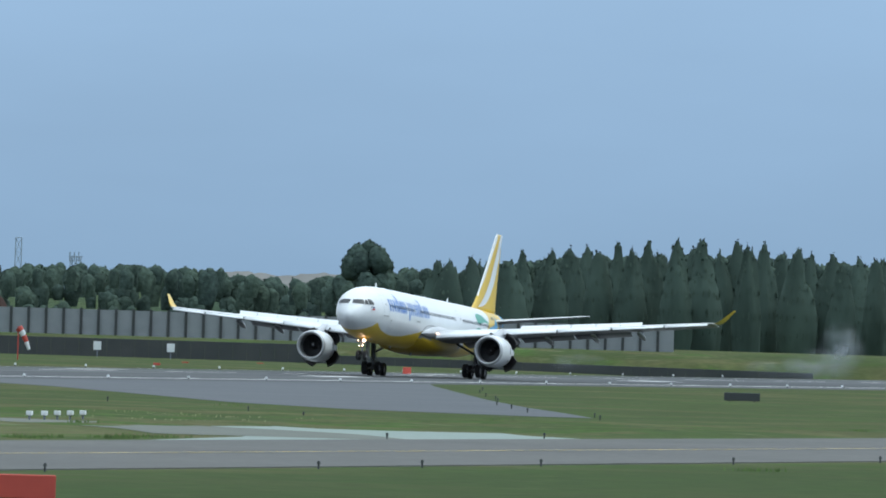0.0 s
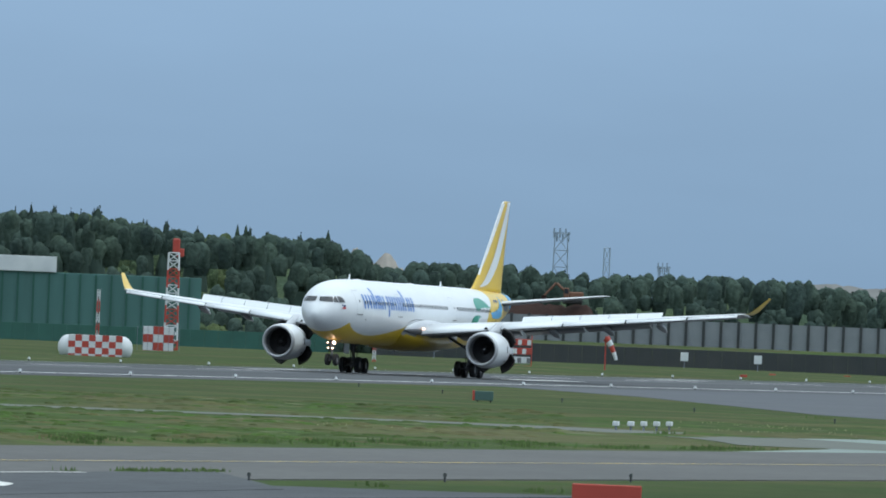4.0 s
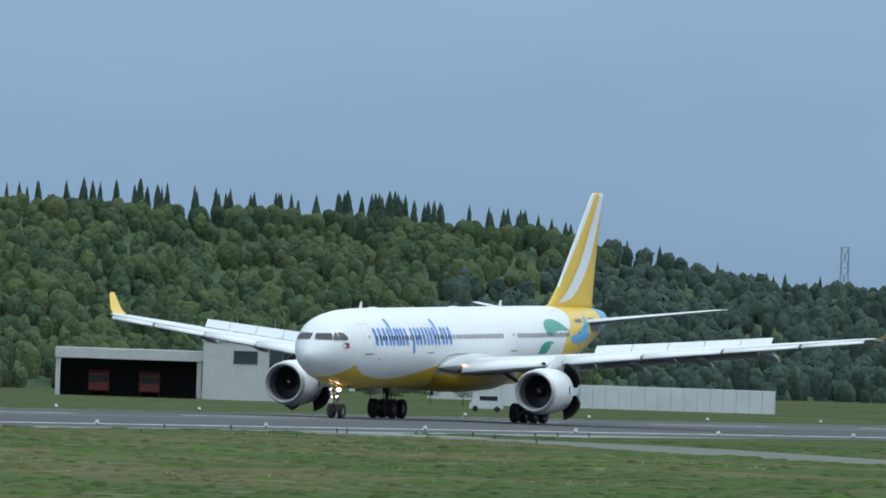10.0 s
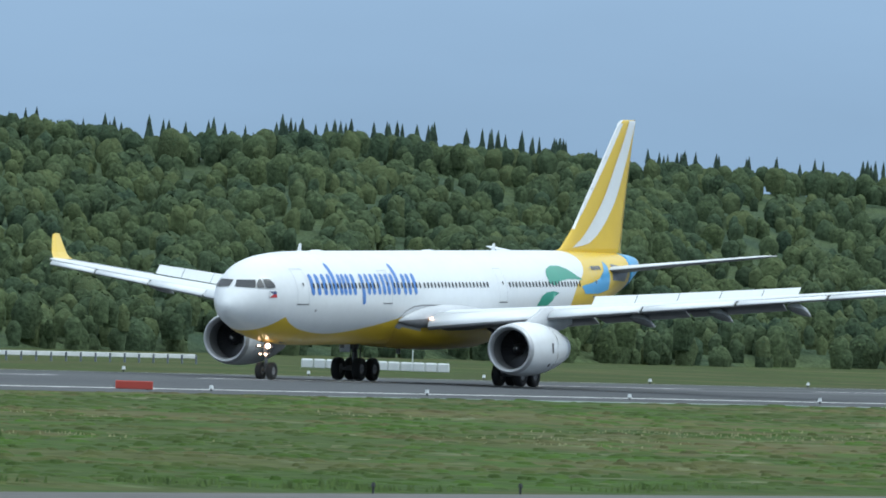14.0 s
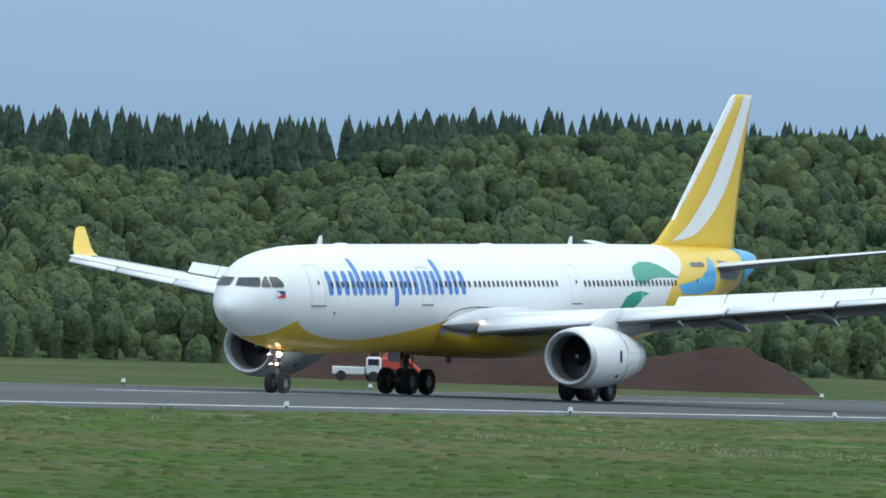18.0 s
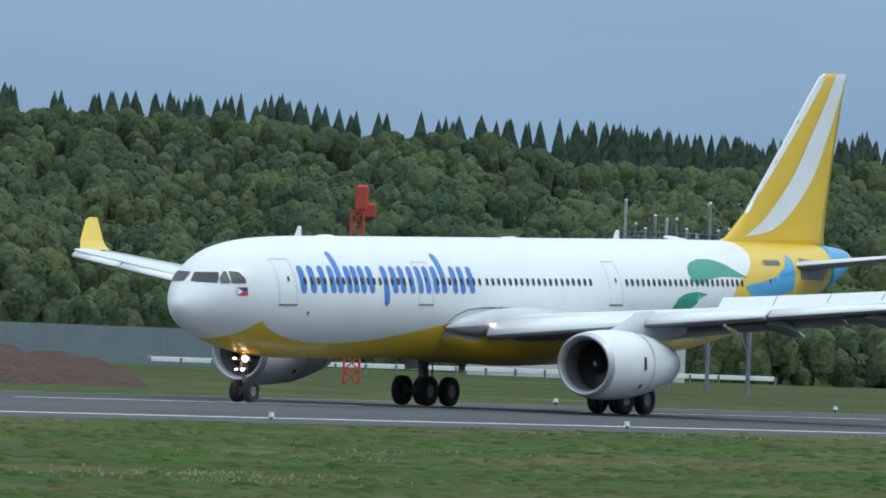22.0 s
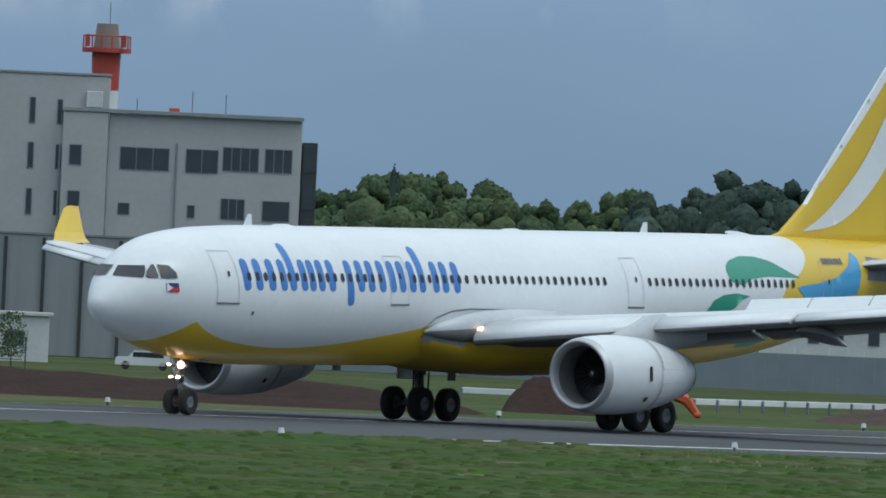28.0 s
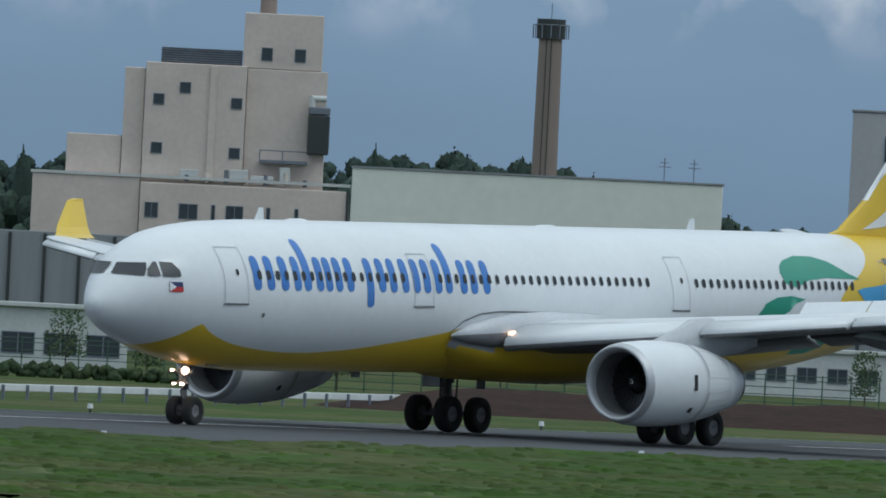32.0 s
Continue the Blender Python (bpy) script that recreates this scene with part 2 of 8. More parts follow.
M["line"] = mat("line_paint", (0.72, 0.72, 0.7), 0.7, color2=(0.5, 0.5, 0.48), scale=0.3, amount=0.5)
M["leaf"] = tinted(mat("broadleaf_foliage", (0.044, 0.071, 0.046), 0.9, color2=(0.075, 0.103, 0.05), scale=0.05, amount=0.3, island=0.2, fine=0.4, fine_scale=1.8, bump=1.0, bump_scale=2.2, spec=0.03, deep=0.35), (0.096, 0.115, 0.05))
M["leaf_spray"] = mat("broadleaf_leaves", (0.053, 0.085, 0.05), 0.9, color2=(0.09, 0.12, 0.055), scale=0.05, amount=0.3, island=0.22, spec=0.03)
# dark foliage and its sprays: some bluish distance haze is mixed into the colours
M["leaf_dark"] = mat("hazy_dark_foliage", (0.042, 0.064, 0.058), 0.9, color2=(0.056, 0.082, 0.063), scale=0.08, amount=0.4, island=0.2, fine=0.3, fine_scale=1.4, bump=1.0, bump_scale=1.6, spec=0.03, deep=0.3)
M["leaf_far"] = mat("hazy_dark_leaf_sprays", (0.044, 0.067, 0.058), 0.9, color2=(0.06, 0.086, 0.062), scale=0.08, amount=0.4, island=0.25, spec=0.03)
M["leaf_mid"] = tinted(mat("mixed_foliage", (0.05, 0.085, 0.048), 0.9, color2=(0.078, 0.112, 0.058), scale=0.15, amount=0.4, island=0.25, fine=0.45, fine_scale=1.8, bump=1.0, bump_scale=2.2, spec=0.03, deep=0.35), (0.1, 0.12, 0.06))
M["conifer"] = mat("conifer_foliage", (0.03, 0.049, 0.038), 0.9, color2=(0.042, 0.064, 0.046), scale=0.08, amount=0.4, island=0.25, fine=0.35, fine_scale=1.6, spec=0.03)
M["trunk"] = mat("bark", (0.09, 0.07, 0.05), 0.9, color2=(0.05, 0.04, 0.03), scale=2, amount=0.6, bump=0.5)
M["white"] = mat("aircraft_white_paint", (0.73, 0.755, 0.775), 0.28, color2=(0.68, 0.705, 0.73), scale=0.35, amount=0.5, fine=0.02, fine_scale=3)
M["grey"] = mat("aircraft_grey_paint", (0.55, 0.57, 0.6), 0.35, color2=(0.47, 0.49, 0.52), scale=0.5, amount=0.5, fine=0.05, fine_scale=4)
M["wingtop"] = mat("wing_light_grey_paint", (0.67, 0.695, 0.72), 0.35, color2=(0.6, 0.62, 0.645), scale=0.4, amount=0.5, fine=0.03, fine_scale=5)
# underside grey, darkened well below the paint to hold the wing's own shade
M["underwing"] = mat("shaded_underwing_grey", (0.2, 0.205, 0.215), 0.45, color2=(0.15, 0.152, 0.16), scale=0.6, amount=0.6, fine=0.12, fine_scale=3)
M["yellow"] = mat("yellow_paint", (0.70, 0.47, 0.035), 0.3, color2=(0.64, 0.42, 0.03), scale=0.4, amount=0.5)
M["blue"] = mat("blue_paint", (0.035, 0.19, 0.55), 0.3, color2=(0.03, 0.16, 0.5), scale=0.6)
M["navy"] = mat("navy_paint", (0.02, 0.035, 0.13), 0.3, color2=(0.018, 0.03, 0.11), scale=0.6)
M["sky_blue"] = mat("light_blue_paint", (0.06, 0.34, 0.62), 0.3, color2=(0.05, 0.3, 0.58), scale=0.6)
M["green"] = mat("green_paint", (0.02, 0.30, 0.20), 0.3, color2=(0.02, 0.26, 0.18), scale=0.6)
M["red"] = mat("red_paint", (0.55, 0.03, 0.03), 0.4, color2=(0.45, 0.03, 0.03), scale=0.6)
M["glass"] = mat("dark_window_glass", (0.03, 0.032, 0.038), 0.22, spec=0.25)
M["screen"] = mat("flight_deck_glass", (0.06, 0.064, 0.072), 0.4, spec=0.3)
M["black"] = mat("black_seam", (0.02, 0.02, 0.022), 0.6)
M["seam"] = mat("grey_seam", (0.46, 0.48, 0.51), 0.5)
M["metal"] = mat("bare_metal_lip", (0.5, 0.51, 0.53), 0.5, 0.6, color2=(0.5, 0.51, 0.53), scale=2)
M["hot"] = mat("heat_stained_metal", (0.28, 0.26, 0.25), 0.4, 0.9, color2=(0.18, 0.17, 0.17), scale=2)
M["fan"] = mat("fan_blade_metal", (0.07, 0.072, 0.078), 0.4, 0.8)
M["duct"] = mat("inlet_lining", (0.16, 0.165, 0.17), 0.6, color2=(0.12, 0.12, 0.125), scale=2)
M["tyre"] = mat("tyre_rubber", (0.018, 0.018, 0.019), 0.85, color2=(0.03, 0.03, 0.03), scale=4)
M["rim"] = mat("wheel_rim_paint", (0.26, 0.26, 0.27), 0.5, color2=(0.12, 0.12, 0.125), scale=6)
M["strut"] = mat("gear_strut_paint", (0.2, 0.21, 0.22), 0.5, color2=(0.1, 0.1, 0.11), scale=3)
M["lamp"] = mat("landing_light", (1, 0.9, 0.8), 0.3, emit=((1.0, 0.66, 0.46), 9.0))
M["lamp_dim"] = mat("wing_light", (1, 0.85, 0.75), 0.3, emit=((1.0, 0.62, 0.42), 2.5))


# ---------------------------------------------------------------- mesh tools
def obj(name, mesh, material, parent=None, label="", smooth=True, kind=""):
    ob = new(name, mesh)
    for m in (material if isinstance(material, (list, tuple)) else [material]):
        mesh.materials.append(m)
    if smooth:
        mesh.shade_smooth()
    if parent:
        ob.parent = parent
    return tagged(ob, label, kind=kind)


def part(name, bm, material, parent=None, label="", smooth=False, kind=""):
    me = bpy.data.meshes.new(name)
    bm.to_mesh(me)
    bm.free()
    return obj(name, me, material, parent, label, smooth, kind)


def thing(name, label, category, m=None, group="", kind=""):
    ob = new(name)
    if m is not None:
        ob.matrix_world = m
    return tagged(ob, label, category, group, kind)


def box(bm, x0, y0, z0, x1, y1, z1, bevel=0.0):
    r = bmesh.ops.create_cube(bm, size=1, matrix=Matrix.Translation(((x0 + x1) / 2, (y0 + y1) / 2, (z0 + z1) / 2)) @ Matrix.Diagonal((abs(x1 - x0), abs(y1 - y0), abs(z1 - z0), 1)))
    if bevel:
        edges = {e for v in r["verts"] for e in v.link_edges}
        bmesh.ops.bevel(bm, geom=list(edges), offset=bevel, segments=1, affect="EDGES")
    return bm


def boxed(x0, y0, z0, x1, y1, z1, bevel=0.0):
    return box(bmesh.new(), x0, y0, z0, x1, y1, z1, bevel)


def rod(bm, a, b, r0, r1=None, seg=8):
    a, b = Vector(a), Vector(b)
    d = b - a
    m = Matrix.Translation((a + b) / 2) @ d.to_track_quat("Z", "Y").to_matrix().to_4x4()
    bmesh.ops.create_cone(bm, cap_ends=True, segments=seg, radius1=r0, radius2=r0 if r1 is None else r1, depth=d.length, matrix=m)
    return bm


def rods(items, seg=8):
    bm = bmesh.new()
    for a, b, *r in items:
        rod(bm, a, b, r[0], r[1] if len(r) > 1 else None, seg)
    return bm


def loft(name, rings, material, parent=None, label="", cap=True, closed=True, smooth=True):
    """Rings of equally many points, joined into one skin."""
    n = len(rings[0])
    verts = [tuple(p) for r in rings for p in r]
    faces = []
    for i in range(len(rings) - 1):
        for j in range(n if closed else n - 1):
            k = (j + 1) % n
            faces.append((i * n + j, i * n + k, (i + 1) * n + k, (i + 1) * n + j))
    if cap and closed:
        faces.append(tuple(range(n))[::-1])
        faces.append(tuple(range((len(rings) - 1) * n, len(rings) * n)))
    me = bpy.data.meshes.new(name)
    me.from_pydata(verts, [], faces)
    bm = bmesh.new()
    bm.from_mesh(me)
    bmesh.ops.recalc_face_normals(bm, faces=bm.faces)
    bm.to_mesh(me)
    bm.free()
    return obj(name, me, material, parent, label, smooth)


def lerp(table, x):
    return float(np.interp(x, [a for a, _ in table], [b for _, b in table]))


# ---------------------------------------------------------------- ground
GZ, FZ = -0.30, -1.6


def spot(az, r, z=0.0):
    """A pose at a bearing and range from the viewpoint, its x axis across the view."""
    return pose(-math.sin(radians(az)) * r, math.cos(radians(az)) * r, z, 0, 0, az)


bm = bmesh.new()
xs = [-3000, -500, 0, 200] + list(range(300, 2000, 50)) + [2200, 2600, 3400, 4900]
ys = [(-2500, GZ), (-300, GZ), (0, GZ), (60, GZ), (120, GZ), (137, GZ), (174, GZ), (200, GZ), (240, GZ), (280, GZ), (320, GZ), (330, GZ), (404, GZ), (408, GZ), (425, -0.75), (445, FZ), (480, FZ), (520, FZ), (600, FZ), (700, FZ), (1000, FZ), (1800, FZ), (4900, FZ)]
def rise(x, y):
    """The far end of the field lies a little higher."""
    u = max(0.0, min(1.0, (x - 1620) / 300)) * max(0.0, min(1.0, (y - 440) / 60))
    return 1.0 * u * u * (3 - 2 * u)


grid = [[bm.verts.new((x, y, z + rise(x, y))) for y, z in ys] for x in xs]
for i in range(len(xs) - 1):
    for j in range(len(ys) - 1):
        bm.faces.new((grid[i][j], grid[i + 1][j], grid[i + 1][j + 1], grid[i][j + 1]))
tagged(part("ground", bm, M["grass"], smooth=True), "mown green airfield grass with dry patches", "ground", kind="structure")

RWY = 367.0
prof = [(-36.0, -0.29), (-35.5, -0.265), (-30, -0.17), (-15, -0.07), (0, 0.0), (15, -0.07), (30, -0.17), (35.5, -0.265), (36.0, -0.29)]


def rz(y):
    """The height of the crowned runway at a distance across from its middle line."""
    return float(np.interp(y, [p[0] for p in prof], [p[1] for p in prof]))


def ribbon(name, x0, x1, y0, y1, material, label, category, step=100.0, lift=0.004, parent=None):
    bm = bmesh.new()
    cuts = [y0] + [p[0] for p in prof if y0 < p[0] < y1] + [y1]
    n = max(1, int((x1 - x0) / step))
    rows_v = [[bm.verts.new((x0 + (x1 - x0) * i / n, RWY + y, rz(y) + lift)) for y in cuts] for i in range(n + 1)]
    for i in range(n):
        for j in range(len(cuts) - 1):
            bm.faces.new((rows_v[i][j], rows_v[i + 1][j], rows_v[i + 1][j + 1], rows_v[i][j + 1]))
    ob = part(name, bm, material, parent)
    return tagged(ob, label, category, kind="structure") if not parent else ob


runway = ribbon("runway", -600, 2600, -36, 36, M["asphalt"], "dark grey asphalt runway with rubber marks and white edge lines", "runway", lift=0)
ribbon("edge_line", -600, 2600, -30.45, -29.6, M["line"], "", "", parent=runway)
ribbon("edge_line", -600, 2600, 29.6, 30.45, M["line"], "", "", parent=runway)
for k in range(50):
    ribbon("centre_line", 40 + 50 * k, 70 + 50 * k, -0.45, 0.45, M["line"], "", "", parent=runway)
for x in (1350, 1500, 1650):
    for y in (-14, 11):
        ribbon("touchdown_mark", x, x + 22.5, y, y + 3, M["line"], "", "", parent=runway)
ribbon("rubber_track", 900, 2100, -7.5, -3.2, M["rubber"], "", "", lift=0.003, parent=runway)
ribbon("rubber_track", 900, 2100, 3.2, 7.5, M["rubber"], "", "", lift=0.003, parent=runway)


def flat(name, outline, z, material, label, category="pavement"):
    bm = bmesh.new()
    f = bm.faces.new([bm.verts.new((x, y, z)) for x, y in outline])
    bmesh.ops.recalc_face_normals(bm, faces=[f])
    if f.normal.z < 0:
        f.normal_flip()
    rim = list(f.verts)
    foot = [bm.verts.new(v.co - Vector((0, 0, 0.12))) for v in rim]
    bmesh.ops.triangulate(bm, faces=[f])
    for i in range(len(rim)):
        j = (i + 1) % len(rim)
        bm.faces.new((rim[j], rim[i], foot[i], foot[j]))
    return tagged(part(name, bm, material), label, category, kind="structure")


taxiway = flat("taxiway", [(-600, 140), (2600, 140), (2600, 171.5), (-600, 171.5)], GZ + 0.05, M["concrete"], "pale concrete parallel taxiway")
flat("taxiway_shoulder", [(380, 126), (494, 126), (478, 140), (380, 140)], GZ + 0.04, M["asphalt"], "dark asphalt taxiway shoulder")
flat("exit_taxiway", [(1260, 332), (1209, 311), (1182, 300), (1103, 273), (1035, 250), (997, 233), (986, 223), (978, 216), (981, 213), (1027, 225), (1083, 240), (1181, 265), (1323, 300), (1404, 320), (1455, 332)], GZ + 0.014, M["asphalt2"], "grey asphalt exit taxiway running off the runway")
flat("green_apron", [(690, 171.6), (790, 171.6), (800, 177), (815, 182), (806, 186), (806, 190), (822, 198), (812, 199), (780, 186), (735, 177)], GZ + 0.018, M["green_pave"], "worn green painted pavement")
flat("exit_apron", [(770, 331.5), (830, 312), (860, 304), (905, 316), (960, 326), (1010, 331.5)], GZ + 0.012, M["green_pave"], "pale green pavement beside the runway")


def eased(pts, n=5):
    """A smooth run through a few points."""
    q = [pts[0]] + pts + [pts[-1]]
    out = []
    for i in range(1, len(q) - 2):
        for k in range(n):
            t = k / n
            out.append(tuple(0.5 * (2 * b + (c - a) * t + (2 * a - 5 * b + 4 * c - d) * t * t + (3 * b - a - 3 * c + d) * t ** 3) for a, b, c, d in zip(q[i - 1], q[i], q[i + 1], q[i + 2])))
    return out + [pts[-1]]


def lane(name, pts, width, z, material, label):
    pts = eased(pts) if len(pts) > 3 else pts
    bm = bmesh.new()
    L_, R_ = [], []
    for i, (x, y) in enumerate(pts):
        a, b = pts[max(0, i - 1)], pts[min(len(pts) - 1, i + 1)]
        d = Vector((b[0] - a[0], b[1] - a[1], 0)).normalized()
        n = Vector((-d.y, d.x, 0)) * width / 2
        L_.append(bm.verts.new((x + n.x, y + n.y, z)))
        R_.append(bm.verts.new((x - n.x, y - n.y, z)))
    for i in range(len(pts) - 1):
        f = bm.faces.new((L_[i], R_[i], R_[i + 1], L_[i + 1]))
        f.normal_update()
        if f.normal.z < 0:
            f.normal_flip()
    return tagged(part(name, bm, material), label, "road", kind="structure")


lane("service_lane", [(740, 176), (775, 188), (802, 206), (806, 220), (798, 234), (802, 250), (822, 266), (850, 282), (880, 299), (896, 316), (905, 331)], 13, GZ + 0.022, M["lane"], "narrow pale concrete service lane through the grass")
lane("lead_line", [(496, 144.7), (486, 144.5), (478, 143.7), (470, 141.9), (466, 140), (461, 137.5), (457, 135.8), (450, 134)], 0.4, GZ + 0.075, M["line"], "curved pale taxi line")
flat("taxiway_edge", [(400, 140), (456, 142), (490, 145), (518, 146.5), (490, 137), (475, 132), (400, 126)], GZ + 0.056, M["asphalt"], "dark asphalt at the rounded corner of the taxiway")
lane("side_line", [(380, 140.3), (440, 141), (458, 141.2)], 0.4, GZ + 0.075, M["line"], "thin pale line along the taxiway edge")
lane("taxi_line", [(-600, 155.5), (2600, 155.5)], 0.3, GZ + 0.065, M["yellow"], "thin yellow taxiway centre line")

# ---------------------------------------------------------------- woods
# bearing and elevation of the top of the broadleaf canopy
FIELD_EAST = [(-80.5, 0.26), (-78.79, 0.26), (-78.4, 0.28), (-77.9, 0.27), (-77.5, 0.24), (-77.2, 0.2), (-76.5, 0.17), (-76.1, 0.18), (-75.5, 0.17), (-75.2, 0.195), (-74.9, 0.18), (-74.75, 0.22)]
HILL = [(-74.72, 0.25), (-74.4, 0.262), (-74.1, 0.255), (-73.75, 0.31), (-73.45, 0.315), (-73.2, 0.275), (-72.8, 0.265), (-72.2, 0.262), (-71.9, 0.262), (-71.65, 0.305), (-71.35, 0.375), (-71.0, 0.435), (-70.6, 0.445), (-70.0, 0.472),
        (-69.3, 0.487), (-68.5, 0.497), (-68.0, 0.512), (-67.4, 0.547), (-67.1, 0.577), (-66.5, 0.567), (-66.2, 0.55), (-65.7, 0.597), (-65.0, 0.612), (-64.4, 0.617), (-63.7, 0.603), (-63.3, 0.565), (-62.9, 0.475), (-62.6, 0.405),
        (-62.2, 0.405), (-61.7, 0.475), (-61.4, 0.537), (-61.0, 0.5), (-60.5, 0.485), (-60.15, 0.475), (-59.9, 0.565), (-59.3, 0.557), (-59.0, 0.607), (-58.1, 0.607), (-57.9, 0.555), (-57.7, 0.415), (-57.4, 0.43), (-57.0, 0.43)]
FIELD_WEST = [(-57.2, 0.45), (-56.85, 0.51), (-56.4, 0.425), (-56.05, 0.455), (-55.8, 0.335), (-55.66, 0.4), (-55.45, 0.3), (-55.05, 0.405), (-54.8, 0.395), (-54.6, 0.335), (-53.2, 0.255), (-52.5, 0.38), (-52.0, 0.475), (-51.5, 0.455), (-50.3, 0.395), (-49.0, 0.4)]
# bearing and elevation of the tips of the conifers
TIPS = [(-75.0, 0.31), (-74.6, 0.3), (-74.3, 0.31), (-73.2, 0.3), (-72.6, 0.285), (-72.3, 0.295), (-72.1, 0.335), (-71.9, 0.29), (-71.2, 0.42), (-70.95, 0.505), (-70.6, 0.525), (-70.4, 0.555), (-70.1, 0.535), (-69.4, 0.57), (-68.9, 0.55), (-68.1, 0.565),
        (-67.3, 0.635), (-66.7, 0.635), (-66.2, 0.615), (-65.4, 0.675), (-64.2, 0.675), (-63.7, 0.7), (-63.1, 0.665), (-62.6, 0.625), (-62.0, 0.64), (-61.3, 0.645), (-60.8, 0.61), (-60.3, 0.65), (-59.5, 0.665), (-58.9, 0.71), (-58.4, 0.695), (-57.9, 0.712), (-57.6, 0.67), (-57.3, 0.655), (-56.9, 0.55)]
SKYLINE = FIELD_EAST + HILL + [q for q in FIELD_WEST if q[0] > -57.0]


def tan_el(az):
    return math.tan(radians(lerp(SKYLINE, az)))


def base_range(az):
    """How far from the viewpoint the edge of the woods stands, along a bearing."""
    return lerp([(-80, 2500), (-74.6, 2500), (-73.2, 2480), (-72.42, 2470), (-72.3, 2140), (-72.2, 2100), (-68, 1740), (-64, 1470), (-60, 1330), (-57.2, 1290), (-56.8, 1420), (-54, 1500), (-49, 1650)], az)


def bulk(name, verts, faces, material, label, category, normals=None, smooth=False):
    me = bpy.data.meshes.new(name)
    verts, faces = np.asarray(verts, np.float32), np.asarray(faces, np.int32)
    n, k = faces.shape
    me.vertices.add(len(verts))
    me.vertices.foreach_set("co", verts.ravel())
    me.loops.add(n * k)
    me.loops.foreach_set("vertex_index", faces.ravel())
    me.polygons.add(n)
    me.polygons.foreach_set("loop_start", np.arange(0, n * k, k, dtype=np.int32))
    me.update(calc_edges=True)
    if normals is not None:
        me.normals_split_custom_set_from_vertices(normals.astype(np.float32))
    ob = obj(name, me, material, smooth=smooth)
    return tagged(ob, label, category, kind="stuff")


rng = np.random.default_rng(7)


def unit(v):
    return v / np.linalg.norm(v, axis=-1, keepdims=True)


def crown_mesh(taper, floor=-0.5, level=3, boughs=15, tufts=130):
    """A crown of radius one, built up of boughs that carry smaller tufts, open below; with a taper it draws to a rounded point."""
    bm = bmesh.new()
    bmesh.ops.create_icosphere(bm, subdivisions=level, radius=1)
    d = unit(np.array([tuple(q.co) for q in bm.verts]))
    big, small = unit(rng.normal(size=(boughs, 3))), unit(rng.normal(size=(tufts, 3)))
    reach = rng.uniform(0.6, 1.0, boughs)
    swell = np.max(reach * np.sqrt(np.maximum(0, 1 - (1 - d @ big.T) / 0.24)), axis=1)
    knob = np.max(rng.uniform(0.5, 1.0, tufts) * np.sqrt(np.maximum(0, 1 - (1 - d @ small.T) / 0.03)), axis=1)
    r = 0.66 + 0.22 * swell + 0.13 * knob + rng.uniform(-0.02, 0.02, len(d))
    up = np.maximum(0, d[:, 2])
    w = d * r[:, None] * np.stack([1 - taper * up, 1 - taper * up, np.ones(len(d))], 1)
    for q, c in zip(bm.verts, w):
        q.co = c
    bmesh.ops.delete(bm, geom=[q for q in bm.verts if q.co.z < floor], context="VERTS")
    for q in bm.verts:
        if q.is_boundary:
            q.co = (q.co.x * 0.75, q.co.y * 0.75, -0.9)
    bm.verts.index_update()
    v = np.array([tuple(q.co) for q in bm.verts])
    v[:, 2] /= v[:, 2].max()
    f = np.array([[q.index for q in t.verts] for t in bm.faces])
    bm.free()
    return v, f


def spray_mesh(v, count, size=1.0):
    """Small leaf sprays that break up the skin of a crown."""
    top = v[v[:, 2] > -0.35]
    c = top[rng.choice(len(top), count)]
    c = c * rng.uniform(0.96, 1.02, (count, 1)) + rng.normal(0, 0.012 * size, (count, 3))
    d = unit(c)
    n_ = unit(d + rng.normal(0, 0.3, (count, 3)))
    u = unit(np.cross(n_, rng.normal(size=(count, 3))))
    p = np.cross(n_, u)
    s = rng.uniform(0.035, 0.1, (count, 1)) * size
    w = np.stack([c - u * s, c - p * s * 0.7, c + u * s * 0.9, c + p * s * 0.8], 1).reshape(-1, 3)
    f = np.arange(count * 4).reshape(-1, 4)
    nn = np.repeat(unit(d * 0.6 + n_ + np.array([0, 0, 0.1])), 4, axis=0)
    return w, f, nn


CROWN = [crown_mesh(0.1, -0.25) for _ in range(9)]
BUSH = [crown_mesh(0.12, -0.4, 2, 9, 20) for _ in range(8)]
CEDAR = [crown_mesh(0.42, -0.8) for _ in range(6)]
PUFF = [crown_mesh(0.05, -2.0, 2, 10, 30) for _ in range(6)]
SPRAY = {id(v): spray_mesh(v, c, z) for k, c, z in ((CROWN, 170, 1.1), (BUSH, 30, 1.8), (CEDAR, 420, 0.8), (PUFF, 90, 1.9)) for v, _ in k}


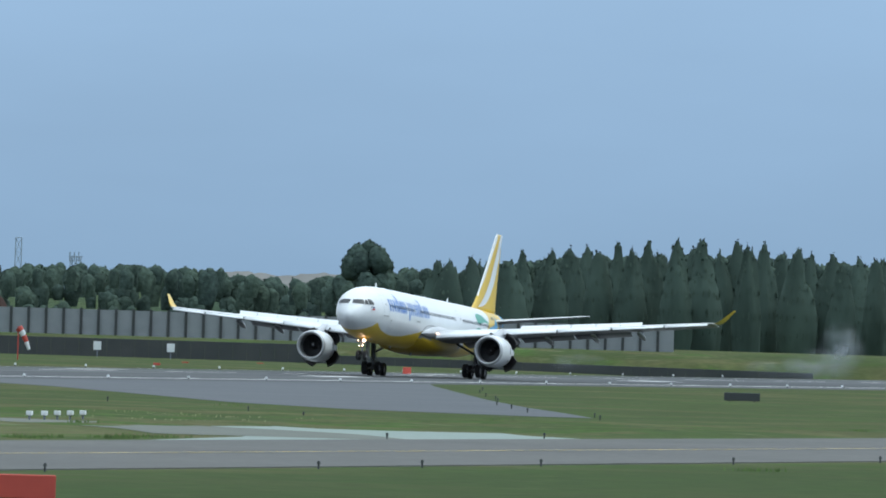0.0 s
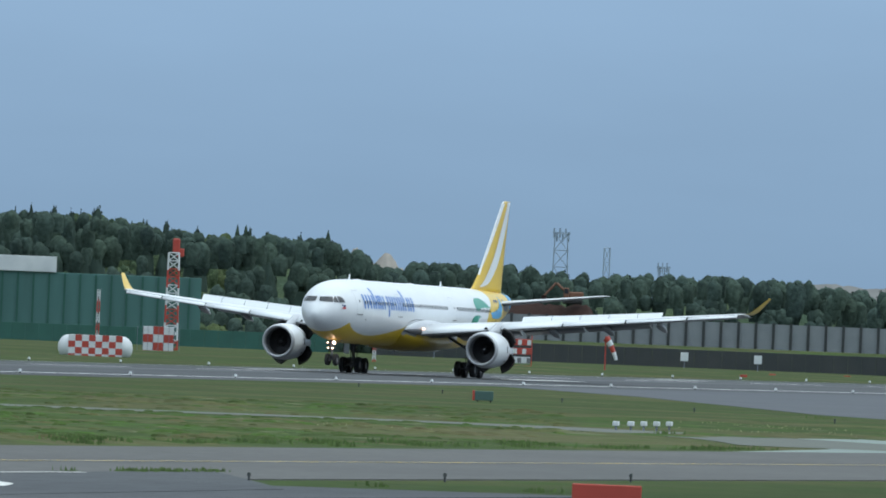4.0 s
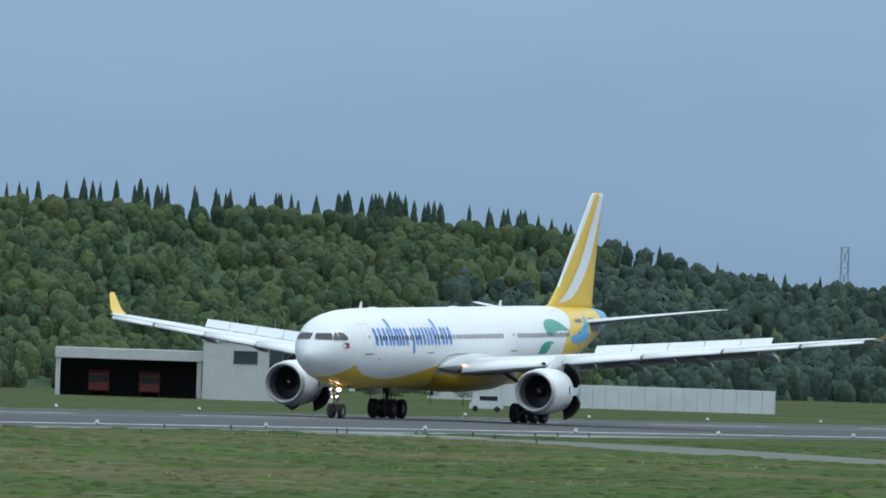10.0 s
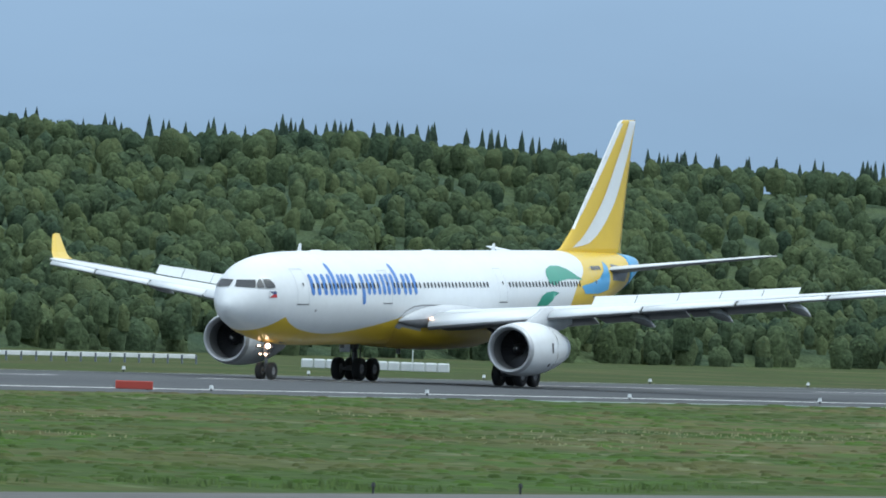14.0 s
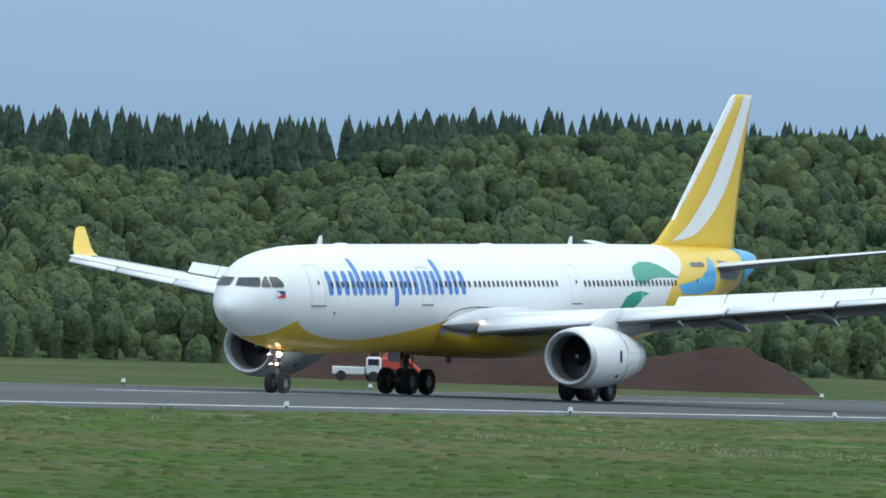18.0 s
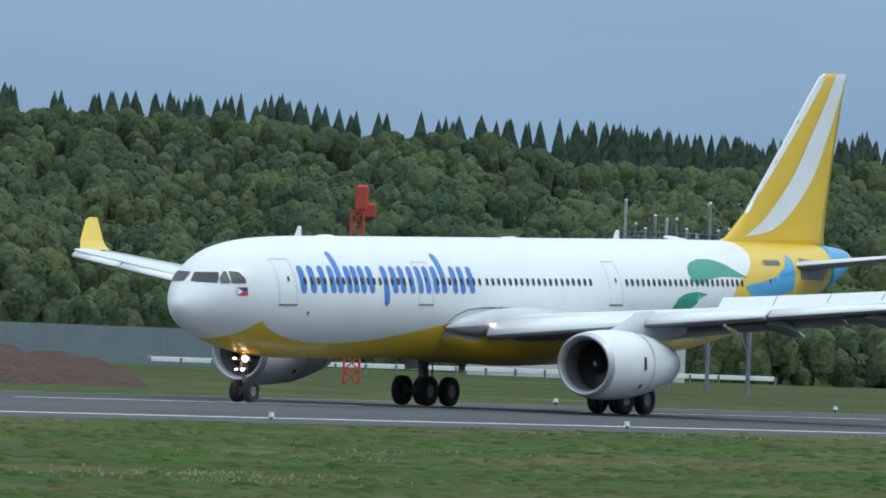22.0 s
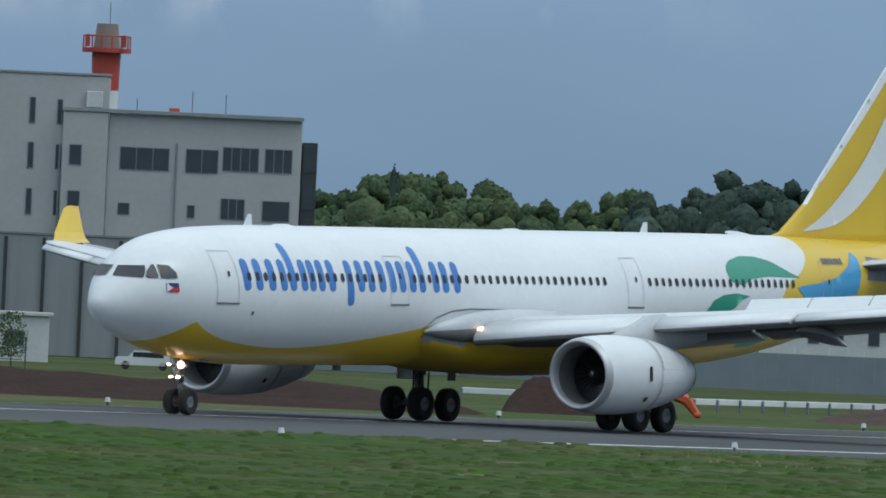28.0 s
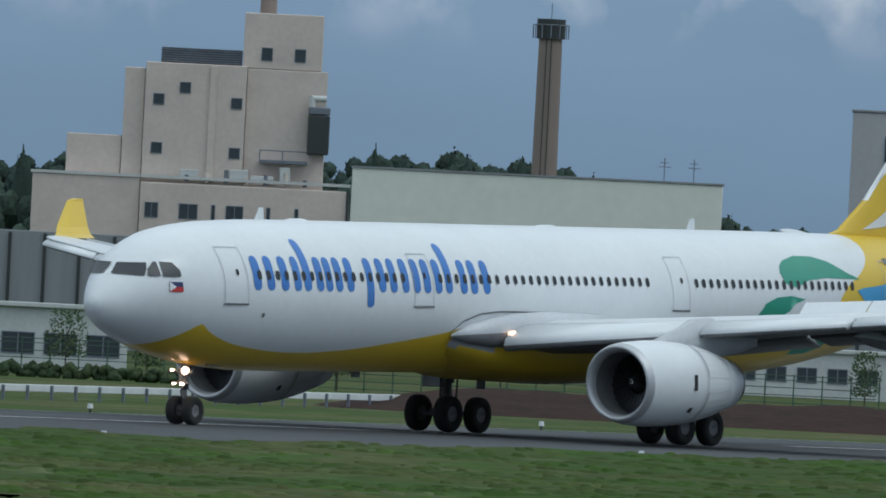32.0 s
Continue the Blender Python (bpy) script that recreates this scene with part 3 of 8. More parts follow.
def scatter(name, places, materials, label, shapes=BUSH):
    """places: x, y, z, radius, stretch upwards. One mesh of crowns and one of the leaf sprays on them."""
    V, F, k, NN = [], [], 0, []
    CV, CF, ck = [], [], 0
    for i, (x, y, z, r, q) in enumerate(places):
        a = rng.uniform(0, 6.28)
        rot = np.array([[math.cos(a), -math.sin(a), 0], [math.sin(a), math.cos(a), 0], [0, 0, 1]])
        j = i % len(shapes)
        v, f, nn = SPRAY[id(shapes[j][0])]
        NN.append(nn @ rot.T)
        V.append((v @ rot.T) * [r, r, r * q] + [x, y, z])
        F.append(f + k)
        k += len(v)
        v, f = shapes[j]
        CV.append((v @ rot.T) * [r, r, r * q] + [x, y, z])
        CF.append(f + ck)
        ck += len(v)
    a = bulk(name, np.concatenate(CV), np.concatenate(CF), materials[0], label, "trees", None, True)
    b = bulk(name + "_leaves", np.concatenate(V), np.concatenate(F), materials[1], label + ", outer leaf sprays", "trees", np.concatenate(NN), True)
    return a, b


def on_bearing(az, r):
    return -math.sin(radians(az)) * r, math.cos(radians(az)) * r


def hill_range(az, u):
    return max(base_range(az) * (1.0 + 0.22 * u), 1364 + 8 * u if az > -61.6 else 0)


def hill_z(az, u):
    """The height of the canopy on the hillside, from its foot (0) to the crest (1)."""
    crest = EYE + hill_range(az, 1.0) * tan_el(az)
    fold = 1.6 * math.sin(az * 5.1 + u * 4) + 1.1 * math.sin(az * 11.3 - u * 6)
    return 2.2 + (crest - 2.2) * u + fold * 4 * u * (1 - u)


def hillside():
    """The slope under the wood, and the ridge behind its crest."""
    bm = bmesh.new()
    rows_h = []
    for i in range(141):
        az = -74.3 + 17.4 * i / 140
        row = [bm.verts.new((*on_bearing(az, hill_range(az, u)), FZ - 0.3 if u == 0 else hill_z(az, u) - 3.3)) for u in (0, 0.03, 0.2, 0.4, 0.6, 0.8, 1.0)]
        row += [bm.verts.new((*on_bearing(az, hill_range(az, 1.0) * k), hill_z(az, 1.0) - 3.6)) for k in (1.04, 1.16)]
        rows_h.append(row)
    for i in range(140):
        for j in range(8):
            bm.faces.new((rows_h[i][j], rows_h[i][j + 1], rows_h[i + 1][j + 1], rows_h[i + 1][j]))
    for a0, a1 in ((-80.5, -74.3), (-56.9, -49.0)):
        rows_h = []
        for i in range(31):
            az = a0 + (a1 - a0) * i / 30
            rb = base_range(az)
            top = EYE + rb * tan_el(az) - (3.4 if a0 < -70 else 5.2)
            rows_h.append([bm.verts.new((*on_bearing(az, rb * 1.08), FZ - 0.3)), bm.verts.new((*on_bearing(az, rb * 1.1), top)), bm.verts.new((*on_bearing(az, rb * 1.3), top))])
        for i in range(30):
            for j in range(2):
                bm.faces.new((rows_h[i][j], rows_h[i][j + 1], rows_h[i + 1][j + 1], rows_h[i + 1][j]))
    bmesh.ops.recalc_face_normals(bm, faces=bm.faces)
    tagged(part("hillside", bm, M["leaf"], smooth=True), "green undergrowth on the hill under the trees", "hillside", kind="structure")


def cedar_kinds():
    """One cedar of each shape, a metre across and high; the wood is planted with copies of them."""
    made = []
    for k in range(len(CEDAR)):
        t = thing("cedar", "dark green cedar with a rounded point", "tree", None, "cedars beyond the airfield")
        part("trunk", rods([((0, 0, 0), (0, 0, 0.8), 0.05, 0.02)], 7), M["trunk"], t)
        ca, cb = scatter("crown", [(0, 0, 0.46, 0.5, 1.08)], (M["leaf_dark"], M["leaf_far"]), "dark cedar crown", [CEDAR[k]])
        for o in (ca, cb):
            o.parent = t
            o.name = "crown" if o == ca else "leaf_sprays"
            del o["category"], o["kind"], o["label"]
        made.append(t)
    return made


def cedar(az, r, z0, z1, radius):
    """Plants a cedar that reaches from z0 to z1."""
    m = pose(*on_bearing(az, r), z0, 0, 0, rng.uniform(0, 360)) @ Matrix.Diagonal((2 * radius, 2 * radius, z1 - z0, 1))
    copy_thing(CEDARS[len(planted) % len(CEDARS)], m)
    planted.append(m)


def woods():
    hillside()
    trees, low = [], []
    for i in range(2000):
        az = rng.uniform(-74.2, -57.0)
        u = rng.uniform(0, 1)
        size = rng.uniform(1.3, 2.7) * lerp([(-74, 1.15), (-66, 1.0), (-57, 0.95)], az) * (0.8 if u > 0.88 else 1.0)
        q = rng.uniform(0.95, 1.3)
        top = hill_z(az, u) + rng.uniform(-0.8, 0.7) * (0.45 if u > 0.88 else 1.0)
        trees.append((*on_bearing(az, hill_range(az, u)), top - size * q, size, q))
    for i in range(420):
        az = -74.2 + 17.2 * (i + rng.uniform(-0.4, 0.4)) / 419
        size, q = rng.uniform(1.2, 2.0), rng.uniform(0.95, 1.3)
        trees.append((*on_bearing(az, hill_range(az, rng.uniform(0.94, 1.0))), hill_z(az, 1.0) + rng.uniform(-0.4, 0.6) - size * q, size, q))
    for i in range(5600):
        az = rng.uniform(-74.2, -57.0)
        u = rng.uniform(0, 1)
        size = rng.uniform(0.9, 1.9)
        low.append((*on_bearing(az, hill_range(az, u)), hill_z(az, u) - size + rng.uniform(-1.1, 0.2), size, rng.uniform(0.9, 1.2)))
    for i in range(1300):
        az = rng.uniform(-74.2, -57.0)
        low.append((*on_bearing(az, max(base_range(az) * rng.uniform(0.99, 1.03), 1362 if az > -61.6 else 0)), rng.uniform(FZ, 3.0), rng.uniform(0.9, 2.0), rng.uniform(0.8, 1.2)))
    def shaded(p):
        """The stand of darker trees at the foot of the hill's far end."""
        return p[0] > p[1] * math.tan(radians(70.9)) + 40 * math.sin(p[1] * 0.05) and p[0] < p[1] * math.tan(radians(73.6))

    scatter("hill_woods", [p for p in trees if not shaded(p)], (M["leaf"], M["leaf_spray"]), "dense green broadleaf wood on a hillside", CROWN)
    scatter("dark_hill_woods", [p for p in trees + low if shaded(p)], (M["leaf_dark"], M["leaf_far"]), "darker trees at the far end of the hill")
    low = [p for p in low if not shaded(p)]
    scatter("hill_bushes", low, (M["leaf"], M["leaf_spray"]), "green bushes and saplings between the broadleaf trees")

    far, dark = [], []
    for i in range(900):
        az = rng.uniform(-80.3, -73.0)
        rb = base_range(az) * rng.uniform(1.02, 1.09)
        if az < -77.1:
            rb = base_range(az) * rng.uniform(1.03, 1.07)
        s, q = rng.uniform(1.3, 2.4), rng.uniform(0.8, 1.05)
        top = EYE + rb * tan_el(az) + rng.uniform(-1.4, 0.6) - lerp([(-76.9, 0), (-76.8, 1.2), (-76.5, 1.2), (-76.4, 0), (-74.9, 0), (-74.82, 1.9), (-74.66, 1.0), (-74.6, 0)], az)
        far.append((*on_bearing(az, rb), top - s * q, s, q))
    for i in range(800):
        az = rng.uniform(-80.3, -73.0)
        k = rng.uniform(0, 0.9)
        rb = base_range(az) * 1.04 - 80 * (1 - k)
        s = rng.uniform(1.3, 2.3)
        far.append((*on_bearing(az, max(rb, 2450) if az > -74.4 else rb), FZ + max(0.5, EYE + 2550 * tan_el(az) - s - FZ) * k, s, rng.uniform(0.8, 1.2)))
    # tall rounded cedars over the screen fence
    for i in range(38):
        az = -79.2 + 2.05 * (i + rng.uniform(-0.3, 0.3)) / 37
        rb = base_range(az) * rng.uniform(0.985, 1.02)
        tip = EYE + rb * math.tan(radians(lerp([(-79.2, 0.3), (-78.7, 0.3), (-78.4, 0.345), (-78.17, 0.345), (-77.9, 0.335), (-77.6, 0.305), (-77.4, 0.275), (-77.15, 0.25)], az))) - (rng.uniform(0, 0.7) if i % 2 else rng.uniform(0.6, 2.2))
        cedar(az, rb, FZ, tip, rng.uniform(2.6, 4.0))
    # pointed trees on the low hill
    for i in range(26):
        az = rng.uniform(-74.6, -72.6)
        rb = base_range(az) * 1.08
        cedar(az, rb, FZ, EYE + rb * tan_el(az) + rng.uniform(0.4, 1.5), rng.uniform(2.0, 2.7))
    for i in range(40):
        az = rng.uniform(-72.33, -71.75) if i < 26 else rng.uniform(-73.0, -72.42)
        s = rng.uniform(1.8, 2.8) if i < 26 else rng.uniform(1.2, 1.9)
        dark.append((*on_bearing(az, rng.uniform(2236, 2250) if i < 26 else rng.uniform(2330, 2340)), rng.uniform(FZ, 8.4) if i < 26 else rng.uniform(-1, 4.0), s, rng.uniform(0.9, 1.2)))
    for i in range(34):
        dark.append((*on_bearing(rng.uniform(-75.05, -74.55), rng.uniform(2290, 2310)), rng.uniform(0, 4.2), rng.uniform(1.4, 2.5), rng.uniform(0.9, 1.2)))
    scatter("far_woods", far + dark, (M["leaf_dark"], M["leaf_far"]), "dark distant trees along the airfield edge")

    near, fill, shade, shade_fill = [], [], [], []
    for i in range(190):
        az = -57.2 + 8.2 * (i + rng.uniform(-0.45, 0.45)) / 189
        rb = base_range(az) * rng.uniform(1.05, 1.11)
        dark_end = az < -55.75
        s, q = rng.uniform(1.5, 2.9), rng.uniform(0.85, 1.2)
        top = EYE + rb * tan_el(az) + (rng.uniform(-0.2, 1.1) if i % 2 else rng.uniform(-2.6, -0.6))
        for _ in range(9):
            a, k = rng.uniform(0, 6.28), rng.uniform(0, 1)
            (near if -55.75 < az < -54.3 else shade).append((*(Vector((*on_bearing(az, rb), 0)) + Vector((math.cos(a), math.sin(a), 0)) * s * (0.15 + 0.75 * k))[:2], top - s * (0.45 + 1.2 * k * k) - 0.1, s * rng.uniform(0.4, 0.62), q))
        (fill if -55.75 < az < -54.3 else shade_fill).append((*on_bearing(az + 0.02, rb * 0.998), top - s * q - 2.2, s * 1.15, q))
        if not dark_end and (az > -52.4 and i % 3 == 0 or i % 11 == 0):
            cedar(az, rb * 0.995, FZ, top + rng.uniform(0.0, 0.7), rng.uniform(2.0, 2.7))
    for i in range(420):
        az = rng.uniform(-57.2, -49.0)
        rb = base_range(az) * rng.uniform(1.04, 1.06)
        s = rng.uniform(1.1, 2.0)
        (fill if -55.75 < az < -54.3 else shade_fill).append((*on_bearing(az, rb), EYE + rb * tan_el(az) - rng.uniform(2.2, 8.0) - s, s, rng.uniform(0.8, 1.1)))
    scatter("field_trees", near, (M["leaf_mid"], M["leaf_spray"]), "uneven green trees behind the airfield buildings", PUFF)
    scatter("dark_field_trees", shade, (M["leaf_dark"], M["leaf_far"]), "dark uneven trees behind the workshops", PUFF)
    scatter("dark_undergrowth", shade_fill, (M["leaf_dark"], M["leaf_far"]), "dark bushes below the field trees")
    scatter("field_undergrowth", fill, (M["leaf_mid"], M["leaf_spray"]), "green bushes below the field trees")


CEDARS, planted = cedar_kinds(), []
woods()
for t in CEDARS:
    for o in (*t.children, t):
        bpy.data.objects.remove(o)


def conifer_mesh(seed):
    """A slim pointed crown of many overlapping ragged whorls, and the normals of the cone that they fill."""
    g = random.Random(seed)
    v, f, nn = [], [], []
    tiers = 17
    for t in range(tiers):
        z0 = 0.95 * t / tiers
        r = min(0.135, 0.2 * (1 - z0) ** 0.85) * g.uniform(0.85, 1.12) + 0.003
        n = 8
        k = len(v)
        v.append((0, 0, min(1.0, z0 + 0.3)))
        nn.append((0, -0.6, 0.8))
        a0 = g.uniform(0, 6)
        for j in range(2 * n):
            a = a0 + math.pi * j / n
            rr = r * (g.uniform(0.85, 1.3) if j % 2 else g.uniform(0.6, 0.85))
            v.append((rr * math.cos(a), rr * math.sin(a), z0 - (g.uniform(0.0, 0.03) if j % 2 else -0.015)))
            nn.append((0.85 * math.cos(a), 0.85 * math.sin(a), 0.5))
        for j in range(2 * n):
            f.append((k, k + 1 + j, k + 1 + (j + 1) % (2 * n)))
    return np.array(v), np.array(f), np.array(nn)


CONIFERS = [conifer_mesh(s) for s in range(8)]


def conifers():
    V, F, NN, k = [], [], [], 0
    for i in range(1900):
        az = rng.uniform(-74.9, -57.0)
        clump = 0.5 + 0.5 * math.sin(az * 9.0 + 1.3 * math.sin(az * 23))
        dense = lerp([(-75, 0.05), (-71.3, 0.1), (-71.0, 0.6), (-70.2, 0.5), (-69.6, 0.5), (-66.6, 0.5), (-65.6, 0.45), (-64.5, 0.8), (-64.0, 1.0), (-60.3, 1.0), (-59.8, 0.6), (-58.4, 0.7), (-57.9, 1.0), (-57.0, 1.0)], az)
        if rng.uniform() > dense * (0.4 + 0.6 * clump if dense < 0.9 else 1.0):
            continue
        small = lerp([(-71.2, 0.7), (-70.2, 0.7), (-69.8, 0.5), (-66.2, 0.55), (-65.2, 0.8), (-64, 1.0)], az) * (1.0 if i % 9 else 1.4)
        h = 10.5 * (0.35 + 0.65 * small) * rng.uniform(0.9, 1.15)
        rb = hill_range(az, 1.0) * (rng.uniform(1.005, 1.03) if dense < 0.9 else rng.uniform(1.0, 1.09))
        top = EYE + rb * math.tan(radians(lerp(TIPS, az))) - abs(rng.normal(0, 1.1)) * (1.0 if az > -66 else 0.6) + (0.4 if i % 9 == 0 else 0)
        v, f, nn = CONIFERS[i % 8]
        w = rng.uniform(8.0, 11.0) * small
        V.append(v * [w, w, h] + [*on_bearing(az, rb), top - h])
        NN.append(nn)
        F.append(f + k)
        k += len(v)
    bulk("conifer_row", np.concatenate(V), np.concatenate(F), M["conifer"], "pointed dark conifers along the ridge", "trees", np.concatenate(NN), True)


conifers()

# the lone broad tree beyond the fence
tree = thing("broad_tree", "tall broad dark tree standing over the fence", "tree", spot(-76.905, 2420, FZ))
part("trunk", rods([((0, 0, 0), (0, 0, 9), 0.55, 0.3), ((0, 0, 6), (2.2, 0, 11), 0.25, 0.1), ((0, 0, 7), (-2.4, 0.4, 12), 0.25, 0.1), ((0, 0, 8), (0.3, 1, 15), 0.25, 0.08)], 8), M["trunk"], tree)
lone = []
for i in range(64):
    a, u = rng.uniform(0, 6.28), rng.uniform(0, 1)
    w = 4.2 * math.sqrt(rng.uniform(0.1, 1)) * (1 - 0.75 * max(0, u - 0.6))
    lone.append((w * math.cos(a), w * math.sin(a), 4.0 + 13.2 * u, rng.uniform(1.6, 2.6), 0.95))
lone.append((0.2, 0, 18.2, 1.9, 0.9))
ca, cb = scatter("crown", lone, (M["leaf_dark"], M["leaf_far"]), "dark leafy crown", PUFF)
for o in (ca, cb):
    o.parent = tree
    o.name = "crown" if o == ca else "leaf_sprays"
    del o["category"], o["kind"]


def paved(x, y):
    return 137 < y < 173 or (200 < y < 331 and abs(x - np.interp(y, [206, 220, 234, 250, 266, 282, 299, 331], [802, 806, 798, 802, 822, 850, 880, 905])) < 14) or 331 < y < 404 or (x > 960 and y < 331 and y > 213 and (y - 213) * 3.2 + 981 > x - 40 and x > 990 + (y - 225) * 2.2) or (690 < x < 830 and 170 < y < 192)


LUMPS = rng.uniform(0, 1, (256, 256))


def lump(x, y, size):
    """Smooth random swells of about that size, from 0 to 1."""
    u, v = x / size, y / size
    i, j = np.floor(u).astype(int), np.floor(v).astype(int)
    a, b = u - i, v - j
    a, b = a * a * (3 - 2 * a), b * b * (3 - 2 * b)
    g = lambda p, q: LUMPS[p % 256, q % 256]
    return (g(i, j) * (1 - a) + g(i + 1, j) * a) * (1 - b) + (g(i, j + 1) * (1 - a) + g(i + 1, j + 1) * a) * b


def turf_height(x, y):
    """How high the uneven grass stands between the taxiway and the runway, and beyond the runway."""
    x, y = np.asarray(x, float), np.asarray(y, float)
    h = 0.13 * lump(x, y, 9.0) ** 1.5 + 0.15 * lump(x + 70, y, 3.4) ** 2 + 0.07 * lump(x, y + 90, 1.4) ** 2
    ridge = np.clip((490 - x) / 50, 0, 1) * np.clip((y - 300) / 16, 0, 1) * (0.24 + 0.26 * lump(x + 11, y, 6.0) + 0.16 * lump(x + 50, y, 3.0) ** 2)
    lane_x = np.interp(y, [206, 220, 234, 250, 266, 282, 299, 331], [802, 806, 798, 802, 822, 850, 880, 905])
    clear = np.where(y > 199, np.clip((np.abs(x - lane_x) - 15) / 8, 0, 1), 1.0) * np.clip(np.maximum(np.maximum(690 - x, x - 830) / 5, (y - 193) / 5), 0, 1)
    edge = np.clip((y - 174.5) / 4, 0, 1) * np.clip((330.5 - y) / 10, 0, 1) * np.clip((955 - x) / 50, 0, 1) * clear
    return edge * h + np.clip((330.5 - y) / 9, 0, 1) * ridge


def turf_strip(name, x0, x1, dx, dy, label):
    """The uneven surface of the grass, with holes where the pavement runs."""
    xs_, ys_ = np.arange(x0, x1 + dx * 0.5, dx), np.arange(174.5, 330.6, dy)
    X, Y = np.meshgrid(xs_, ys_, indexing="ij")
    Z = GZ - 0.012 + turf_height(X, Y)
    free = np.array([[not paved(x, y) for y in ys_] for x in xs_])
    n, m = X.shape
    idx = np.arange(n * m).reshape(n, m)
    keep = free[:-1, :-1] & free[1:, :-1] & free[1:, 1:] & free[:-1, 1:]
    F = np.stack([idx[:-1, :-1], idx[1:, :-1], idx[1:, 1:], idx[:-1, 1:]], -1)[keep]
    bulk(name, np.stack([X, Y, Z], -1).reshape(-1, 3), F, M["grass"], label, "grass", None, True)


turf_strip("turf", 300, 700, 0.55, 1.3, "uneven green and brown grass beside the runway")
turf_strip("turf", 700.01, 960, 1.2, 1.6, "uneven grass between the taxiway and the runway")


def blades(name, spots, material, label, h0, h1, w0, w1):
    """Blades of grass standing on the uneven ground."""
    V, F, k = [], [], 0
    P = np.array(spots)
    Z = GZ + turf_height(P[:, 0], P[:, 1])
    for (x, y), z in zip(spots, Z):
        if y > 409:
            z = float(np.interp(y, [408, 425, 445, 480], [GZ, -0.75, FZ, FZ]))
        h, w = rng.uniform(h0, h1), rng.uniform(w0, w1)
        d = math.hypot(x, y)
        a = rng.normal(0, 0.5)
        ux, uy = x / d, y / d
        sx, sy = (uy * math.cos(a) + ux * math.sin(a)) * w, (-ux * math.cos(a) + uy * math.sin(a)) * w
        t = rng.uniform(-0.7, 0.7)
        V += [(x - sx, y - sy, z - 0.03), (x + sx, y + sy, z - 0.03), (x + sx * (t + 0.25), y + sy * (t + 0.25), z + h), (x + sx * (t - 0.25), y + sy * (t - 0.25), z + h * 0.9)]
        F.append((k, k + 1, k + 2, k + 3))
        k += 4
    bulk(name, V, F, material, label, "grass", np.tile([0.0, -0.1, 0.99], (len(V), 1)))


def tufts():
    """Low soft tussocks that overlap one another all over the rough grass."""
    kinds = []
    for _ in range(6):
        v = [(0.0, 0.0, 1.0)]
        for r, z in ((0.5, 0.8), (1.0, -1.1)):
            v += [(r * g * math.cos(a), r * g * math.sin(a), z * rng.uniform(0.75, 1.15)) for a, g in ((6.2832 * j / 8, rng.uniform(0.75, 1.2)) for j in range(8))]
        f = [(0, 1 + j, 1 + (j + 1) % 8) for j in range(8)]
        for j in range(8):
            a, b = 1 + j, 1 + (j + 1) % 8
            f += [(a, a + 8, b), (b, a + 8, b + 8)]
        kinds.append((np.array(v), np.array(f)))
    V, F, k = [], [], 0
    spots = []
    while len(spots) < 26000:
        y = rng.uniform(176, 329)
        x = y / math.tan(radians(rng.uniform(14.5, 40.5)))
        if x < 930 and not paved(x, y) and lump(np.array(x * 1.0), np.array(y * 1.0), 6.0) > rng.uniform(0, 0.75):
            spots.append((x, y))
    P = np.array(spots)
    Z = GZ + turf_height(P[:, 0], P[:, 1])
    room = np.clip((330.5 - P[:, 1]) / 14, 0.25, 1) * np.clip((P[:, 1] - 174) / 5, 0.3, 1)
    for i, (x, y) in enumerate(spots):
        v, f = kinds[i % 6]
        w, h = rng.uniform(0.25, 0.75) * (1 + max(0, x - 550) / 500), rng.uniform(0.04, 0.13) * room[i]
        V.append(v * [w, w, h] + [x, y, Z[i] - 0.02])
        F.append(f + k)
        k += len(v)
    bulk("tussocks", np.concatenate(V), np.concatenate(F), M["tuft"], "soft uneven tussocks of green and dry grass", "grass", None, True)


tufts()


